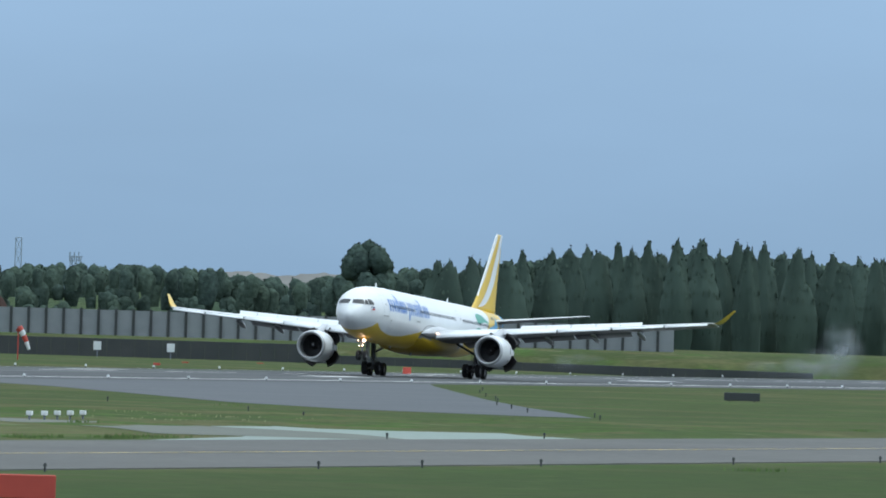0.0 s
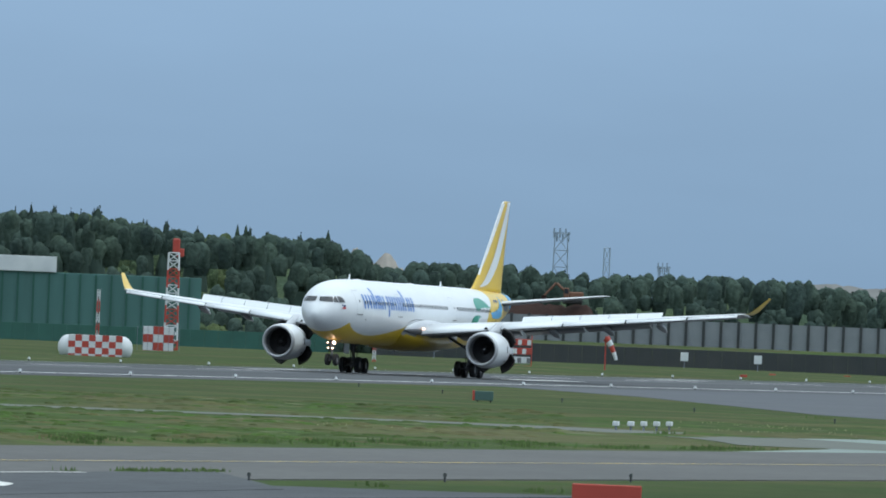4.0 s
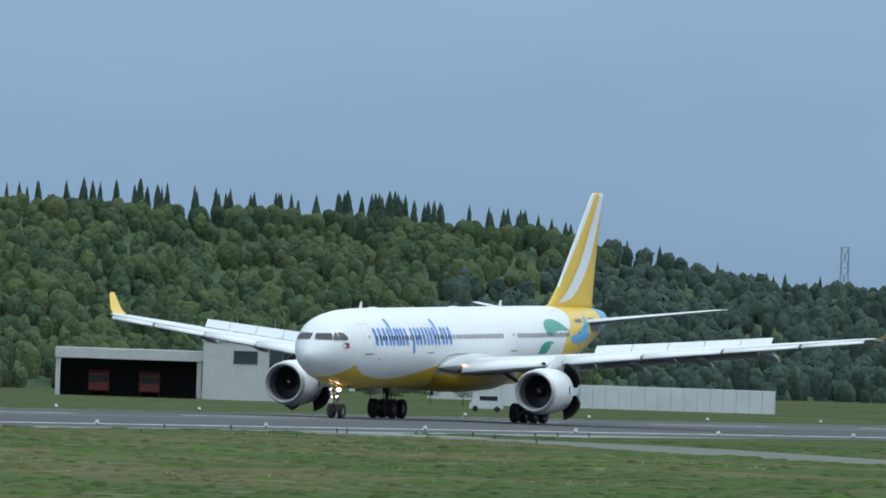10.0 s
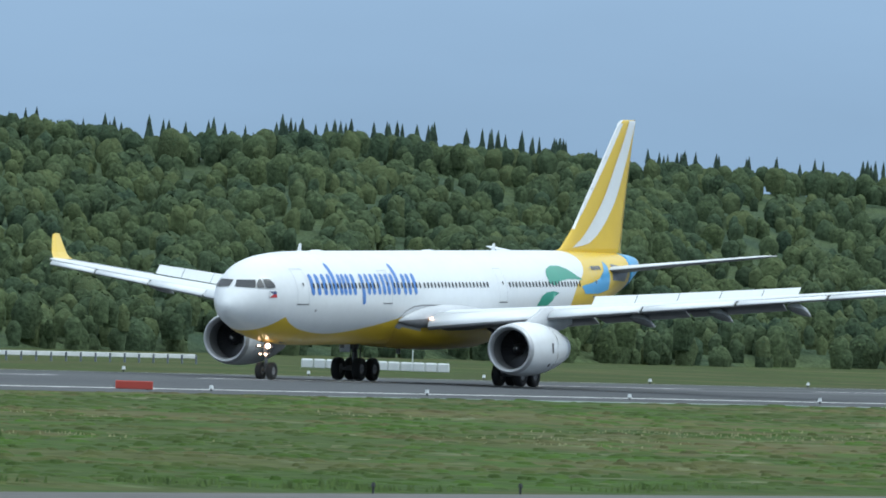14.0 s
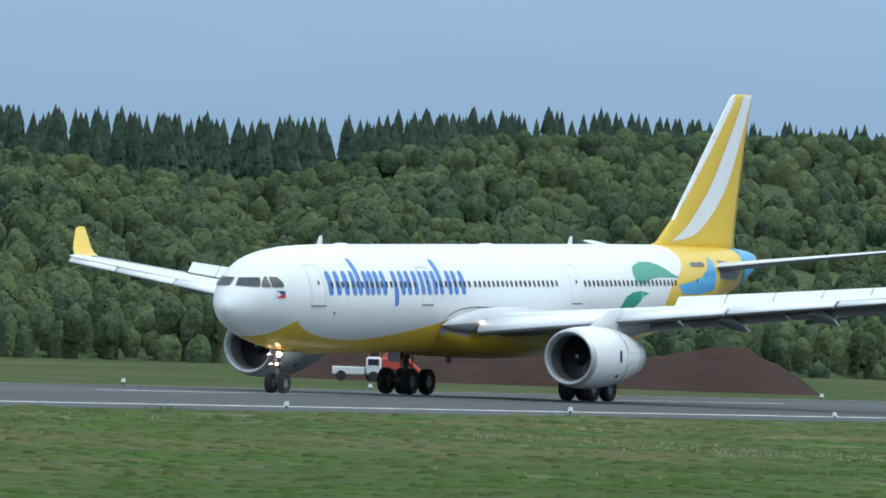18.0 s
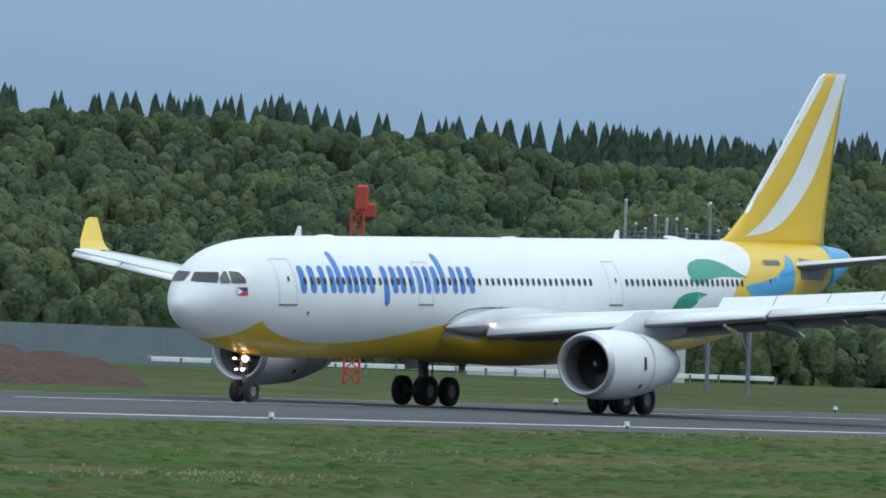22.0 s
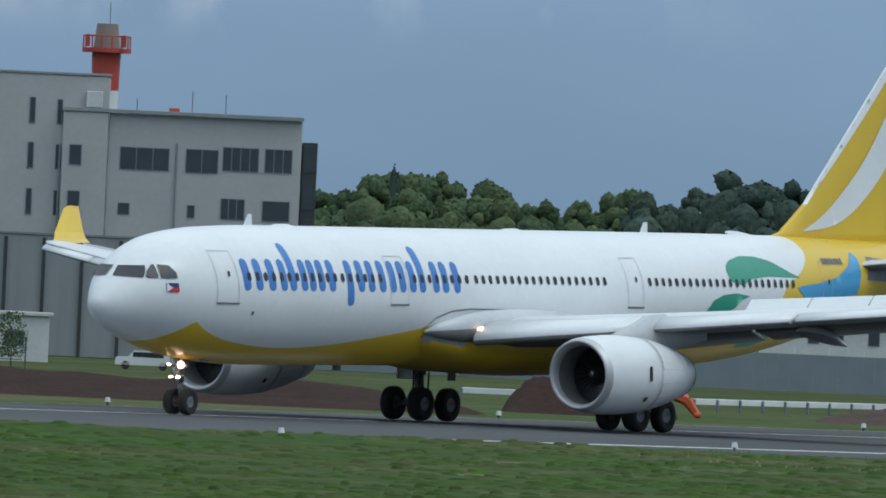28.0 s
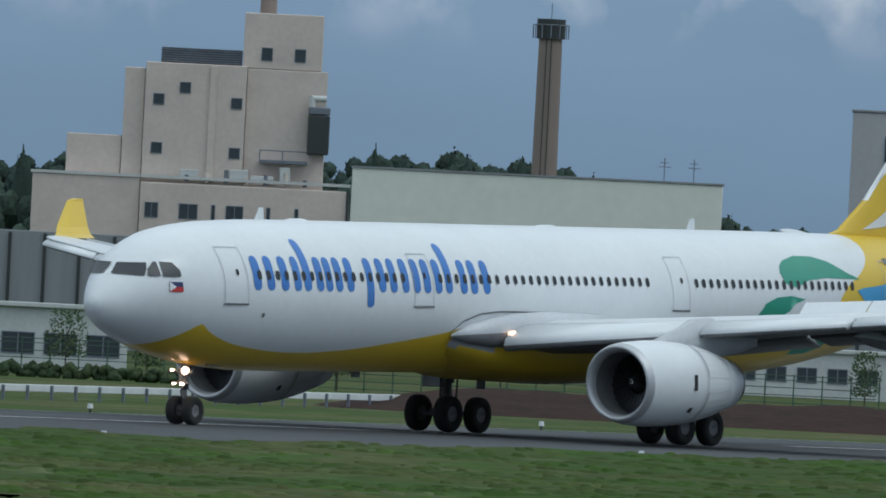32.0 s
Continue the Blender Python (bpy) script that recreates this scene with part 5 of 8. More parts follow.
def engine(side):
    y = side * ENG_Y
    e = new("engine")
    e.parent = plane
    tagged(e, "large white engine with a dark intake")
    zc = 2.3
    nac = [(21.7, 1.50), (22.2, 1.57), (23.1, 1.62), (24.1, 1.62), (25.1, 1.57), (26.1, 1.46), (27.1, 1.28), (28.1, 1.06), (28.7, 0.93), (28.72, 0.88), (28.3, 0.9)]
    lip = [(21.75, 1.18), (21.53, 1.23), (21.42, 1.29), (21.36, 1.36), (21.42, 1.42), (21.54, 1.46), (21.72, 1.505)]
    loft("intake_lip", [ring_x(x, y, zc, r, lean=-0.08) for x, r in lip], M["metal"], e, "bare metal intake lip", cap=False)
    loft("front_cowl", [ring_x(x, y, zc, r, lean=-0.08 if x < 21.8 else 0) for x, r in nac[:5] + [(25.45, 1.535), (25.45, 1.3)]], M["white"], e, "white front cowl", cap=False)
    loft("aft_cowl", [ring_x(x, y, zc, r) for x, r in [(27.5, 0.95), (27.5, 1.195)] + nac[7:]], M["white"], e, "white tapering aft cowl", cap=False)
    loft("cascade_duct", [ring_x(x, y, zc, r) for x, r in ((25.4, 1.3), (25.5, 1.25), (26.5, 1.12), (27.5, 0.98))], M["black"], e, "dark reverser duct", cap=False)
    for k in range(4):
        a = radians(90 * k)
        rr = []
        for x in (25.4, 26.1, 26.9, 27.55):
            r = lerp(nac[:9], x)
            rr.append([bp(x, y + q * math.cos(a + radians(d)), zc + q * math.sin(a + radians(d))) for q, d in ((r, -11.2), (r, -4), (r, 4), (r, 11.2), (r - 0.2, 11.2), (r - 0.2, -11.2))])
        loft("cowl_beam", rr, M["white"], e, smooth=False)
    loft("intake_duct", [ring_x(x, y, zc, r) for x, r in ((21.75, 1.18), (22.1, 1.17), (22.7, 1.2), (23.1, 1.22))], M["duct"], e, cap=False)
    # fan
    fan = loft("fan_hub", [ring_x(x, y, zc, 0.39) for x in (22.86, 23.08)], M["fan"], e)
    for k in range(26):
        bm = bmesh.new()
        a = 2 * math.pi * k / 26
        b = a + 0.2
        q = [(0.38, a), (1.2, a + 0.05), (1.2, b + 0.07), (0.38, b)]
        bm.faces.new([bm.verts.new(bp(22.85 + 0.14 * (i > 1), y + r * math.cos(t), zc + r * math.sin(t))) for i, (r, t) in enumerate(q)])
        part("fan_blade", bm, M["fan"], fan)
    loft("fan_backing", [ring_x(23.1, y, zc, r) for r in (1.22, 0.02)], M["black"], e, cap=False)
    sp = loft("spinner", [ring_x(x, y, zc, r, 16) for x, r in ((22.25, 0.02), (22.4, 0.14), (22.65, 0.29), (22.95, 0.4))], M["fan"], e)
    bm = bmesh.new()
    rim_ = []
    for k in range(10):
        a, r = 0.5 * k, 0.06 + 0.011 * k
        rim_.append([bm.verts.new(bp(22.28 + 0.03 * k, y + q * math.cos(a), zc + q * math.sin(a))) for q in (r, r + 0.05)])
    for k in range(9):
        bm.faces.new((rim_[k][0], rim_[k][1], rim_[k + 1][1], rim_[k + 1][0]))
    part("spinner_mark", bm, M["white"], sp, "white swirl")
    # exhaust
    loft("exhaust_nozzle", [ring_x(x, y, zc, r, 24) for x, r in ((28.3, 0.9), (28.75, 0.87), (28.95, 0.84), (28.93, 0.8), (28.4, 0.74))], M["hot"], e, "heat-stained exhaust nozzle", cap=False)
    loft("exhaust_cone", [ring_x(x, y, zc, r, 16) for x, r in ((28.4, 0.74), (28.8, 0.4), (29.1, 0.1))], M["hot"], e)
    # pylon
    rr = []
    for x, z0, z1, w in ((23.6, 3.75, 3.88, 0.06), (24.6, 3.6, 4.16, 0.16), (25.6, 3.5, 4.42, 0.22), (26.3, 3.4, 4.72, 0.24), (27.4, 3.3, 4.8, 0.24), (29.2, 3.45, 4.4, 0.2), (30.8, 3.75, 4.2, 0.08)):
        rr.append([bp(x, y - w, z0), bp(x, y - w, (z0 + z1) / 2), bp(x, y - w * 0.6, z1), bp(x, y + w * 0.6, z1), bp(x, y + w, (z0 + z1) / 2), bp(x, y + w, z0)])
    darker_below(loft("pylon", rr, M["grey"], e, "pale grey engine pylon"), -0.5)
    # small marks on the cowl
    for x, dz, w, h in ((24.35, 0.1, 0.22, 0.6), (24.4, -0.95, 0.24, 0.22)):
        r = lerp(nac[:9], x) + 0.045
        a0 = math.asin(dz / r)
        bm = bmesh.new()
        vs = []
        for dx, da in ((-w / 2, -h / 2), (w / 2, -h / 2), (w / 2, h / 2), (-w / 2, h / 2)):
            a = a0 + da / r
            vs.append(bm.verts.new(bp(x + dx, y + r * math.cos(a), zc + r * math.sin(a))))
        bm.faces.new(vs)
        part("cowl_vent", bm, M["black"], e)
    # pivoting reverser doors, modelled shut about their hinges
    doors = []
    for k, mid in enumerate((45, 135, 225, 315)):
        x0, x1 = 25.45, 27.5
        hinge_x = 26.9
        rh = lerp(nac[:9], hinge_x) - 0.05
        a = radians(mid)
        base = bp(hinge_x, y + rh * math.cos(a), zc + rh * math.sin(a))
        bm = bmesh.new()
        cols = []
        for x in np.linspace(x0, x1, 5):
            r = lerp(nac[:9], x) + 0.015
            row = []
            for j in range(7):
                t = a + radians(-34 + 68 * j / 6)
                p = bp(x, y + r * math.cos(t), zc + r * math.sin(t))
                pi_ = bp(x, y + (r - 0.12) * math.cos(t), zc + (r - 0.12) * math.sin(t))
                row.append((bm.verts.new(p - base), bm.verts.new(pi_ - base)))
            cols.append(row)
        for i in range(4):
            for j in range(6):
                bm.faces.new((cols[i][j][0], cols[i + 1][j][0], cols[i + 1][j + 1][0], cols[i][j + 1][0]))
                bm.faces.new((cols[i][j][1], cols[i][j + 1][1], cols[i + 1][j + 1][1], cols[i + 1][j][1])).material_index = 1
        for i in range(4):
            for j in (0, 6):
                q = (cols[i][j][0], cols[i][j][1], cols[i + 1][j][1], cols[i + 1][j][0])
                bm.faces.new(q).material_index = 1
        for j in range(6):
            for i in (0, 4):
                bm.faces.new((cols[i][j][0], cols[i][j][1], cols[i][j + 1][1], cols[i][j + 1][0])).material_index = 1
        bmesh.ops.recalc_face_normals(bm, faces=bm.faces)
        d = part("reverser_door", bm, [M["white"], M["black"]], e, "white pivoting reverser door")
        d.location = base
        doors.append((d, base, Vector((0, -math.cos(a), math.sin(a)))))
    return doors


DOORS = engine(1) + engine(-1)


def wheel_mesh(r, w):
    prof = [(0.42 * r, w * 0.36), (0.62 * r, w * 0.46), (0.85 * r, w * 0.5), (0.96 * r, w * 0.42), (r, w * 0.2), (r, -w * 0.2), (0.96 * r, -w * 0.42), (0.85 * r, -w * 0.5), (0.62 * r, -w * 0.46), (0.42 * r, -w * 0.36)]
    rim = [(0.02, w * 0.2), (0.12 * r, w * 0.34), (0.2 * r, w * 0.3), (0.32 * r, w * 0.22), (0.44 * r, w * 0.38), (0.44 * r, -w * 0.38), (0.32 * r, -w * 0.22), (0.2 * r, -w * 0.3), (0.02, -w * 0.2)]
    res = []
    for p, closed in ((prof, True), (rim, False)):
        n, v, f = 28, [], []
        for k in range(n):
            a = 2 * math.pi * k / n
            v += [(q * math.cos(a), h, q * math.sin(a)) for q, h in p]
        m = len(p)
        for k in range(n):
            for j in range(m if closed else m - 1):
                j2, k2 = (j + 1) % m, (k + 1) % n
                f.append((k * m + j, k * m + j2, k2 * m + j2, k2 * m + j))
        me = bpy.data.meshes.new("wheel_ring")
        me.from_pydata(v, [], f)
        me.shade_smooth()
        res.append(me)
    res[0].materials.append(M["tyre"])
    res[1].materials.append(M["rim"])
    return res


MAIN_WHEEL, NOSE_WHEEL = wheel_mesh(0.70, 0.5), wheel_mesh(0.525, 0.38)


def wheel(parent, meshes, x, y, z, name="wheel"):
    t = new("tyre", meshes[0])
    t.parent = parent
    t.location = (x - GEAR_X, -y, z)
    r = new("rim", meshes[1])
    r.parent = parent
    r.location = t.location


def gp(x, y, z):
    return Vector((x - GEAR_X, -y, z))


for s in (1, -1):
    g = new("main_gear")
    g.parent = plane
    tagged(g, "main landing gear with a four-wheel bogie")
    y = s * 5.34
    for dx in (-0.99, 0.99):
        for dy in (-0.7, 0.7):
            wheel(g, MAIN_WHEEL, GEAR_X + dx, y + dy, 0.70)
    part("bogie_beam", rods([(gp(GEAR_X - 1.1, y, 0.75), gp(GEAR_X + 1.1, y, 0.75), 0.16), (gp(GEAR_X - 0.99, y - 0.75, 0.7), gp(GEAR_X - 0.99, y + 0.75, 0.7), 0.1),
                             (gp(GEAR_X + 0.99, y - 0.75, 0.7), gp(GEAR_X + 0.99, y + 0.75, 0.7), 0.1)], 10), M["strut"], g, smooth=True)
    part("strut", rods([(gp(GEAR_X, y, 0.75), gp(GEAR_X, y + s * 0.1, 2.2), 0.17), (gp(GEAR_X, y + s * 0.1, 1.9), gp(GEAR_X + 0.1, y + s * 0.2, 4.2), 0.27),
                        (gp(GEAR_X, y, 2.4), gp(GEAR_X + 0.2, y - s * 2.2, 3.6), 0.12), (gp(GEAR_X - 0.25, y, 0.95), gp(GEAR_X - 0.45, y, 1.7), 0.07), (gp(GEAR_X - 0.45, y, 1.7), gp(GEAR_X - 0.2, y, 2.3), 0.07)], 10), M["strut"], g, smooth=True)
    part("gear_door", boxed(GEAR_X - 0.75 - GEAR_X, -(y + s * 0.75) - 0.03, 1.7, 0.85, -(y + s * 0.75) + 0.03, 4.1, 0.02), M["white"], g, "white gear door")
    for dx, dy, top in ((0.2, 0.2, 2.4), (-0.2, -0.25, 2.6)):
        part("hose", rods([(gp(GEAR_X + dx, y + dy, 0.9), gp(GEAR_X + dx * 1.3, y + dy, top), 0.035)], 6), M["black"], g)

ng = new("nose_gear")
ng.parent = plane
tagged(ng, "twin-wheel nose landing gear with lit landing lights")
for dy in (-0.36, 0.36):
    wheel(ng, NOSE_WHEEL, 6.67, dy, 0.525)
part("strut", rods([(gp(6.67, 0, 0.5), gp(6.6, 0, 1.5), 0.1), (gp(6.62, 0, 1.3), gp(6.5, 0, 3.0), 0.16), (gp(6.67, -0.4, 0.525), gp(6.67, 0.4, 0.525), 0.08), (gp(6.55, 0, 1.6), gp(7.7, 0, 2.8), 0.08),
                    (gp(6.5, 0.12, 0.8), gp(6.2, 0.12, 1.2), 0.04), (gp(6.2, 0.12, 1.2), gp(6.45, 0.12, 1.7), 0.04)], 10), M["strut"], ng, smooth=True)
part("light_bracket", rods([(gp(6.3, -0.55, 1.95), gp(6.3, 0.55, 1.95), 0.06), (gp(6.35, -0.35, 1.55), gp(6.35, 0.35, 1.55), 0.05), (gp(6.35, 0, 1.5), gp(6.35, 0, 2.1), 0.09)], 8), M["strut"], ng)
for dy, z, r in ((-0.3, 2.0, 0.05), (0.3, 2.0, 0.15), (-0.2, 1.5, 0.045), (0.16, 1.5, 0.065)):
    part("landing_light", rods([(gp(6.12, dy, z), gp(6.3, dy, z), r, r * 0.6)], 14), M["lamp"], ng, "glowing landing light")
for s in (1, -1):
    part("gear_door", boxed(7.0 - GEAR_X, -s * 0.62 - 0.02, 2.2, 8.0 - GEAR_X, -s * 0.62 + 0.02, 2.75, 0.01), M["strut"], ng, "dark nose gear door")

# wing root lights
for s in (1, -1):
    part("wing_root_light", rods([(bp(22.62, s * 3.66, 3.9), bp(22.95, s * 3.64, 3.94), 0.11, 0.09)], 12), M["lamp_dim"], plane, "lit wing root light")

# cabin windows and doors, left side
WIN_Z = 5.92
win_x = []
for a, b in ((7.35, 16.6), (19.1, 22.95), (23.64, 33.3), (36.74, 48.2)):
    n = round((b - a) / 0.533)
    win_x += [a + (b - a) * k / n for k in range(n + 1)]
for x in win_x:
    patch("cabin_window", rounded(x - 0.115, WIN_Z - 0.175, x + 0.115, WIN_Z + 0.175, 0.11, 3), M["glass"], plane, "", 0.03, 0.5)


def door_frame(x0, z0, x1, z1):
    w = 0.028
    for q in ((x0, z0, x0 + w, z1), (x1 - w, z0, x1, z1), (x0 + w, z1 - w, x1 - w, z1)):
        patch("door_seam", [(q[0], q[1]), (q[2], q[1]), (q[2], q[3]), (q[0], q[3])], M["seam"], plane, "", 0.022, 0.3)
    patch("door_sill", [(x0 - 0.03, z0 - 0.07), (x1 + 0.03, z0 - 0.07), (x1 + 0.03, z0), (x0 - 0.03, z0)], M["strut"], plane, "dark door sill", 0.035, 0.3)
    xm = (x0 + x1) / 2
    patch("door_window", rounded(xm - 0.07 + 0.12, 5.9, xm + 0.07 + 0.12, 6.12, 0.06, 3), M["glass"], plane, "", 0.03, 0.5)


for q in ((5.35, 4.87, 6.65, 6.92), (17.3, 4.89, 18.6, 6.82), (35.0, 4.89, 36.2, 6.9), (50.9, 5.15, 51.8, 6.9)):
    door_frame(*q)


def other_side(x, z, lift):
    p = skin(x, z, lift)
    return Vector((p.x, -p.y, p.z))


# flight deck windows
for at_side, shapes in ((skin, ([(1.25, 5.79), (1.6, 5.78), (1.92, 5.77), (2.19, 6.24), (1.69, 6.2)], [(2.03, 5.78), (2.09, 6.0), (2.42, 6.28), (2.51, 6.28), (2.46, 5.77)], [(2.55, 5.77), (2.62, 6.29), (3.05, 6.27), (3.27, 6.0), (3.27, 5.79)])),
                        (other_side, ([(1.25, 5.79), (1.6, 5.78), (1.92, 5.77), (2.19, 6.24), (1.69, 6.2)], [(2.03, 5.78), (2.09, 6.0), (2.42, 6.28), (2.51, 6.28), (2.46, 5.77)]))):
    for pts in shapes:
        patch("flight_deck_window", pts, M["screen"], plane, "grey flight deck window", 0.05, 0.1, at_side)

# painted shapes
# rows of plain upright bars in the place of the title
XH0, XH1 = 5.37, 6.62
for x, z0, z1 in [(7.2, XH0, XH1), (8.0, XH0, XH1), (8.85, XH0, XH1), (9.65, XH0, XH1), (10.3, XH0, 7.25), (11.1, XH0, XH1), (11.7, XH0, XH1), (12.35, XH0, XH1), (13.1, XH0, XH1),
                  (14.4, 4.8, XH1), (15.2, XH0, XH1), (15.95, XH0, XH1), (16.75, XH0, XH1), (17.5, XH0, XH1), (18.2, XH0, XH1), (18.95, XH0, XH1), (19.65, XH0, 7.2), (20.65, XH0, XH1), (21.35, XH0, XH1), (22.2, XH0, XH1)]:
    patch("blue_bar", rounded(x - 0.23, z0, x + 0.23, z1, 0.2, 5), M["blue"], plane, "plain blue painted bar", 0.014, 0.3)
patch("green_leaf", [(42.95, 6.4), (43.1, 6.66), (43.51, 6.86), (44.52, 7.04), (45.78, 7.03), (46.82, 6.85), (48.1, 6.4), (48.96, 6.18), (47.6, 6.2), (46.22, 6.22), (44.9, 6.11), (43.93, 5.84), (43.1, 6.0)], M["green"], plane, "green leaf shape", 0.016, 0.3)
patch("green_leaf", [(40.9, 4.6), (41.3, 4.92), (41.59, 5.19), (42.41, 5.43), (43.44, 5.5), (44.5, 5.38), (43.75, 5.2), (43.38, 4.93), (42.6, 4.6)], M["green"], plane, "green leaf shape", 0.016, 0.3)
patch("green_leaf", [(44.6, 3.2), (45.0, 3.95), (46.0, 4.05), (47.4, 3.9), (46.9, 3.5), (46.0, 3.25)], M["green"], plane, "green leaf shape low on the tail", 0.016, 0.3)
patch("light_blue_wave", [(48.6, 5.75), (49.12, 5.85), (50.66, 5.97), (52.3, 6.2), (53.6, 6.7), (54.4, 7.3), (54.75, 7.0), (54.7, 6.4), (54.4, 5.5), (52.22, 5.3), (49.28, 5.3)], M["sky_blue"], plane, "light blue wave shape", 0.016, 0.3)
loft("tail_cone", [[bp(x, (w + 0.012) * math.cos(2 * math.pi * k / 32), zc + (h + 0.012) * math.sin(2 * math.pi * k / 32)) for k in range(32)] for x, zc, w, h in [(x, *smooth_fuse(x)) for x in (59.6, 60.2, 60.8, 61.4, 61.9, 62.4, 62.85)]], M["sky_blue"], plane, "light blue tail cone")
patch("tailplane_cutout", [(55.3, 6.1), (55.6, 7.1), (57.6, 6.95), (59.0, 6.6), (58.4, 6.0)], M["underwing"], plane, "dark grey tailplane cut-out", 0.016, 0.3)
patch("flag_red", [(2.73, 5.23), (3.31, 5.23), (3.31, 5.41), (2.73, 5.41)], M["red"], plane, "small red flag half", 0.03, 0.15)
patch("flag_blue", [(2.73, 5.41), (3.3, 5.41), (3.3, 5.59), (2.74, 5.59)], M["navy"], plane, "small dark blue flag half", 0.03, 0.15)
patch("flag_white", [(2.73, 5.23), (3.0, 5.41), (2.74, 5.59)], M["white"], plane, "white flag triangle", 0.038, 0.15)
for k in range(7):
    patch("registration_bar", rounded(51.3 + 0.27 * k, 6.75, 51.5 + 0.27 * k, 7.0, 0.03, 2), M["strut"], plane, "plain dark registration bar", 0.03, 0.4)
patch("static_port", rounded(7.55, 4.36, 7.73, 4.54, 0.08, 4), M["strut"], plane, "", 0.02, 0.4)
# aerials and roof fairings
for x, hgt in ((10.6, 0.45), (40.0, 0.42)):
    zc, w, h_ = fuse(x)
    q = [bp(x, 0, zc + h_ - 0.05), bp(x + 0.55, 0, zc + h_ - 0.05), bp(x + 0.5, 0, zc + h_ + hgt), bp(x + 0.28, 0, zc + h_ + hgt)]
    loft("blade_aerial", [[p + Vector((0, d, 0)) for p in q] for d in (-0.03, 0.03)], M["white"], plane, smooth=False)
for x0, x1, hgt in ((12.6, 14.2, 0.1), (29.5, 31.0, 0.09)):
    zc, w, h_ = fuse(x0)
    rr = [[bp(x0 + (x1 - x0) * u, 0.35 * math.cos(a) * s_, zc + h_ - 0.03 + hgt * math.sin(a) * s_) for a in [math.pi * k / 8 for k in range(9)]] for u, s_ in ((0, 0.1), (0.25, 0.9), (0.6, 1.0), (1, 0.1))]
    loft("roof_fairing", rr, M["white"], plane, closed=False, cap=False)
for k, x in enumerate((17.5, 26.0)):
    part("belly_aerial", boxed(x - GEAR_X, -0.04, 2.0 - 0.25 * k, x + 0.5 - GEAR_X, 0.04, 2.4), M["strut"], plane)

# seam round the wing root fairing
for a, b in (((20.15, 3.9), (20.8, 4.34)), ((20.8, 4.34), (21.8, 4.62)), ((21.8, 4.62), (23.2, 4.72)), ((23.2, 4.72), (26.0, 4.7)), ((26.0, 4.7), (29.0, 4.62))):
    patch("fairing_seam", [(a[0], a[1] - 0.03), (b[0], b[1] - 0.03), (b[0], b[1] + 0.03), (a[0], a[1] + 0.03)], M["strut"], plane, "", 0.03, 0.4)

# ---------------------------------------------------------------- scenery beyond the runway
M["plaster"] = mat("grey_white_plaster", (0.58, 0.59, 0.58), 0.85, color2=(0.5, 0.51, 0.51), scale=0.5, amount=0.5, fine=0.06, fine_scale=3, bump=0.1)
M["render_warm"] = mat("warm_grey_render", (0.64, 0.55, 0.495), 0.85, color2=(0.55, 0.475, 0.43), scale=0.3, amount=0.5, fine=0.05, fine_scale=2)
M["office"] = mat("grey_cladding", (0.42, 0.415, 0.43), 0.7, color2=(0.37, 0.37, 0.38), scale=0.25, amount=0.5, fine=0.04, fine_scale=2)
M["cream"] = mat("cream_cladding", (0.76, 0.77, 0.7), 0.6, color2=(0.7, 0.71, 0.65), scale=0.2, amount=0.5, fine=0.03, fine_scale=1)
M["screen_green"] = mat("pale_green_mesh", (0.1, 0.17, 0.15), 0.8, color2=(0.085, 0.145, 0.125), scale=0.4, amount=0.5)
M["steel"] = mat("galvanised_steel", (0.20, 0.225, 0.27), 0.55, 0.3, color2=(0.15, 0.17, 0.2), scale=1.0, amount=0.5)
M["slate"] = mat("grey_steel_door", (0.27, 0.285, 0.30), 0.6, color2=(0.22, 0.235, 0.25), scale=0.4, amount=0.5, stretch=(3, 3, 0.3))
M["wall_grey"] = mat("grey_hoarding", (0.2, 0.24, 0.265), 0.7, color2=(0.165, 0.2, 0.225), scale=0.5, amount=0.5)
M["hangar_green"] = mat("green_sheet_wall", (0.065, 0.17, 0.155), 0.6, color2=(0.05, 0.13, 0.12), scale=0.2, amount=0.5, stretch=(2, 2, 0.3))
M["green_wall"] = mat("green_low_wall", (0.03, 0.12, 0.095), 0.7, color2=(0.024, 0.095, 0.075), scale=0.4, amount=0.5)
M["fence_grey"] = mat("pale_grey_fence_sheet", (0.23, 0.25, 0.265), 0.7, color2=(0.19, 0.21, 0.225), scale=0.5, amount=0.5)
M["dark_wall"] = mat("dark_stained_shaded_wall", (0.035, 0.042, 0.045), 0.8, color2=(0.05, 0.055, 0.055), scale=0.3, amount=0.5)
M["white_wall"] = mat("white_painted_wall", (0.68, 0.70, 0.71), 0.7, color2=(0.55, 0.58, 0.6), scale=0.5, amount=0.5)
M["orange"] = mat("signal_red_paint", (0.46, 0.06, 0.04), 0.6, color2=(0.38, 0.05, 0.035), scale=1.0, amount=0.5)
M["orange2"] = mat("excavator_orange", (0.55, 0.09, 0.03), 0.5, color2=(0.45, 0.07, 0.03), scale=1.0, amount=0.5)
# orange dulled in the colour so that far machines look hazy
M["dulled_orange"] = mat("haze_dulled_orange_paint", (0.2, 0.09, 0.05), 0.7, color2=(0.15, 0.07, 0.045), scale=1.0, amount=0.5)
# fire engine red, darkened to hold the dimness inside the garage
M["shaded_red"] = mat("shaded_red_paint", (0.16, 0.018, 0.016), 0.5, color2=(0.12, 0.015, 0.014), scale=1.0, amount=0.5)
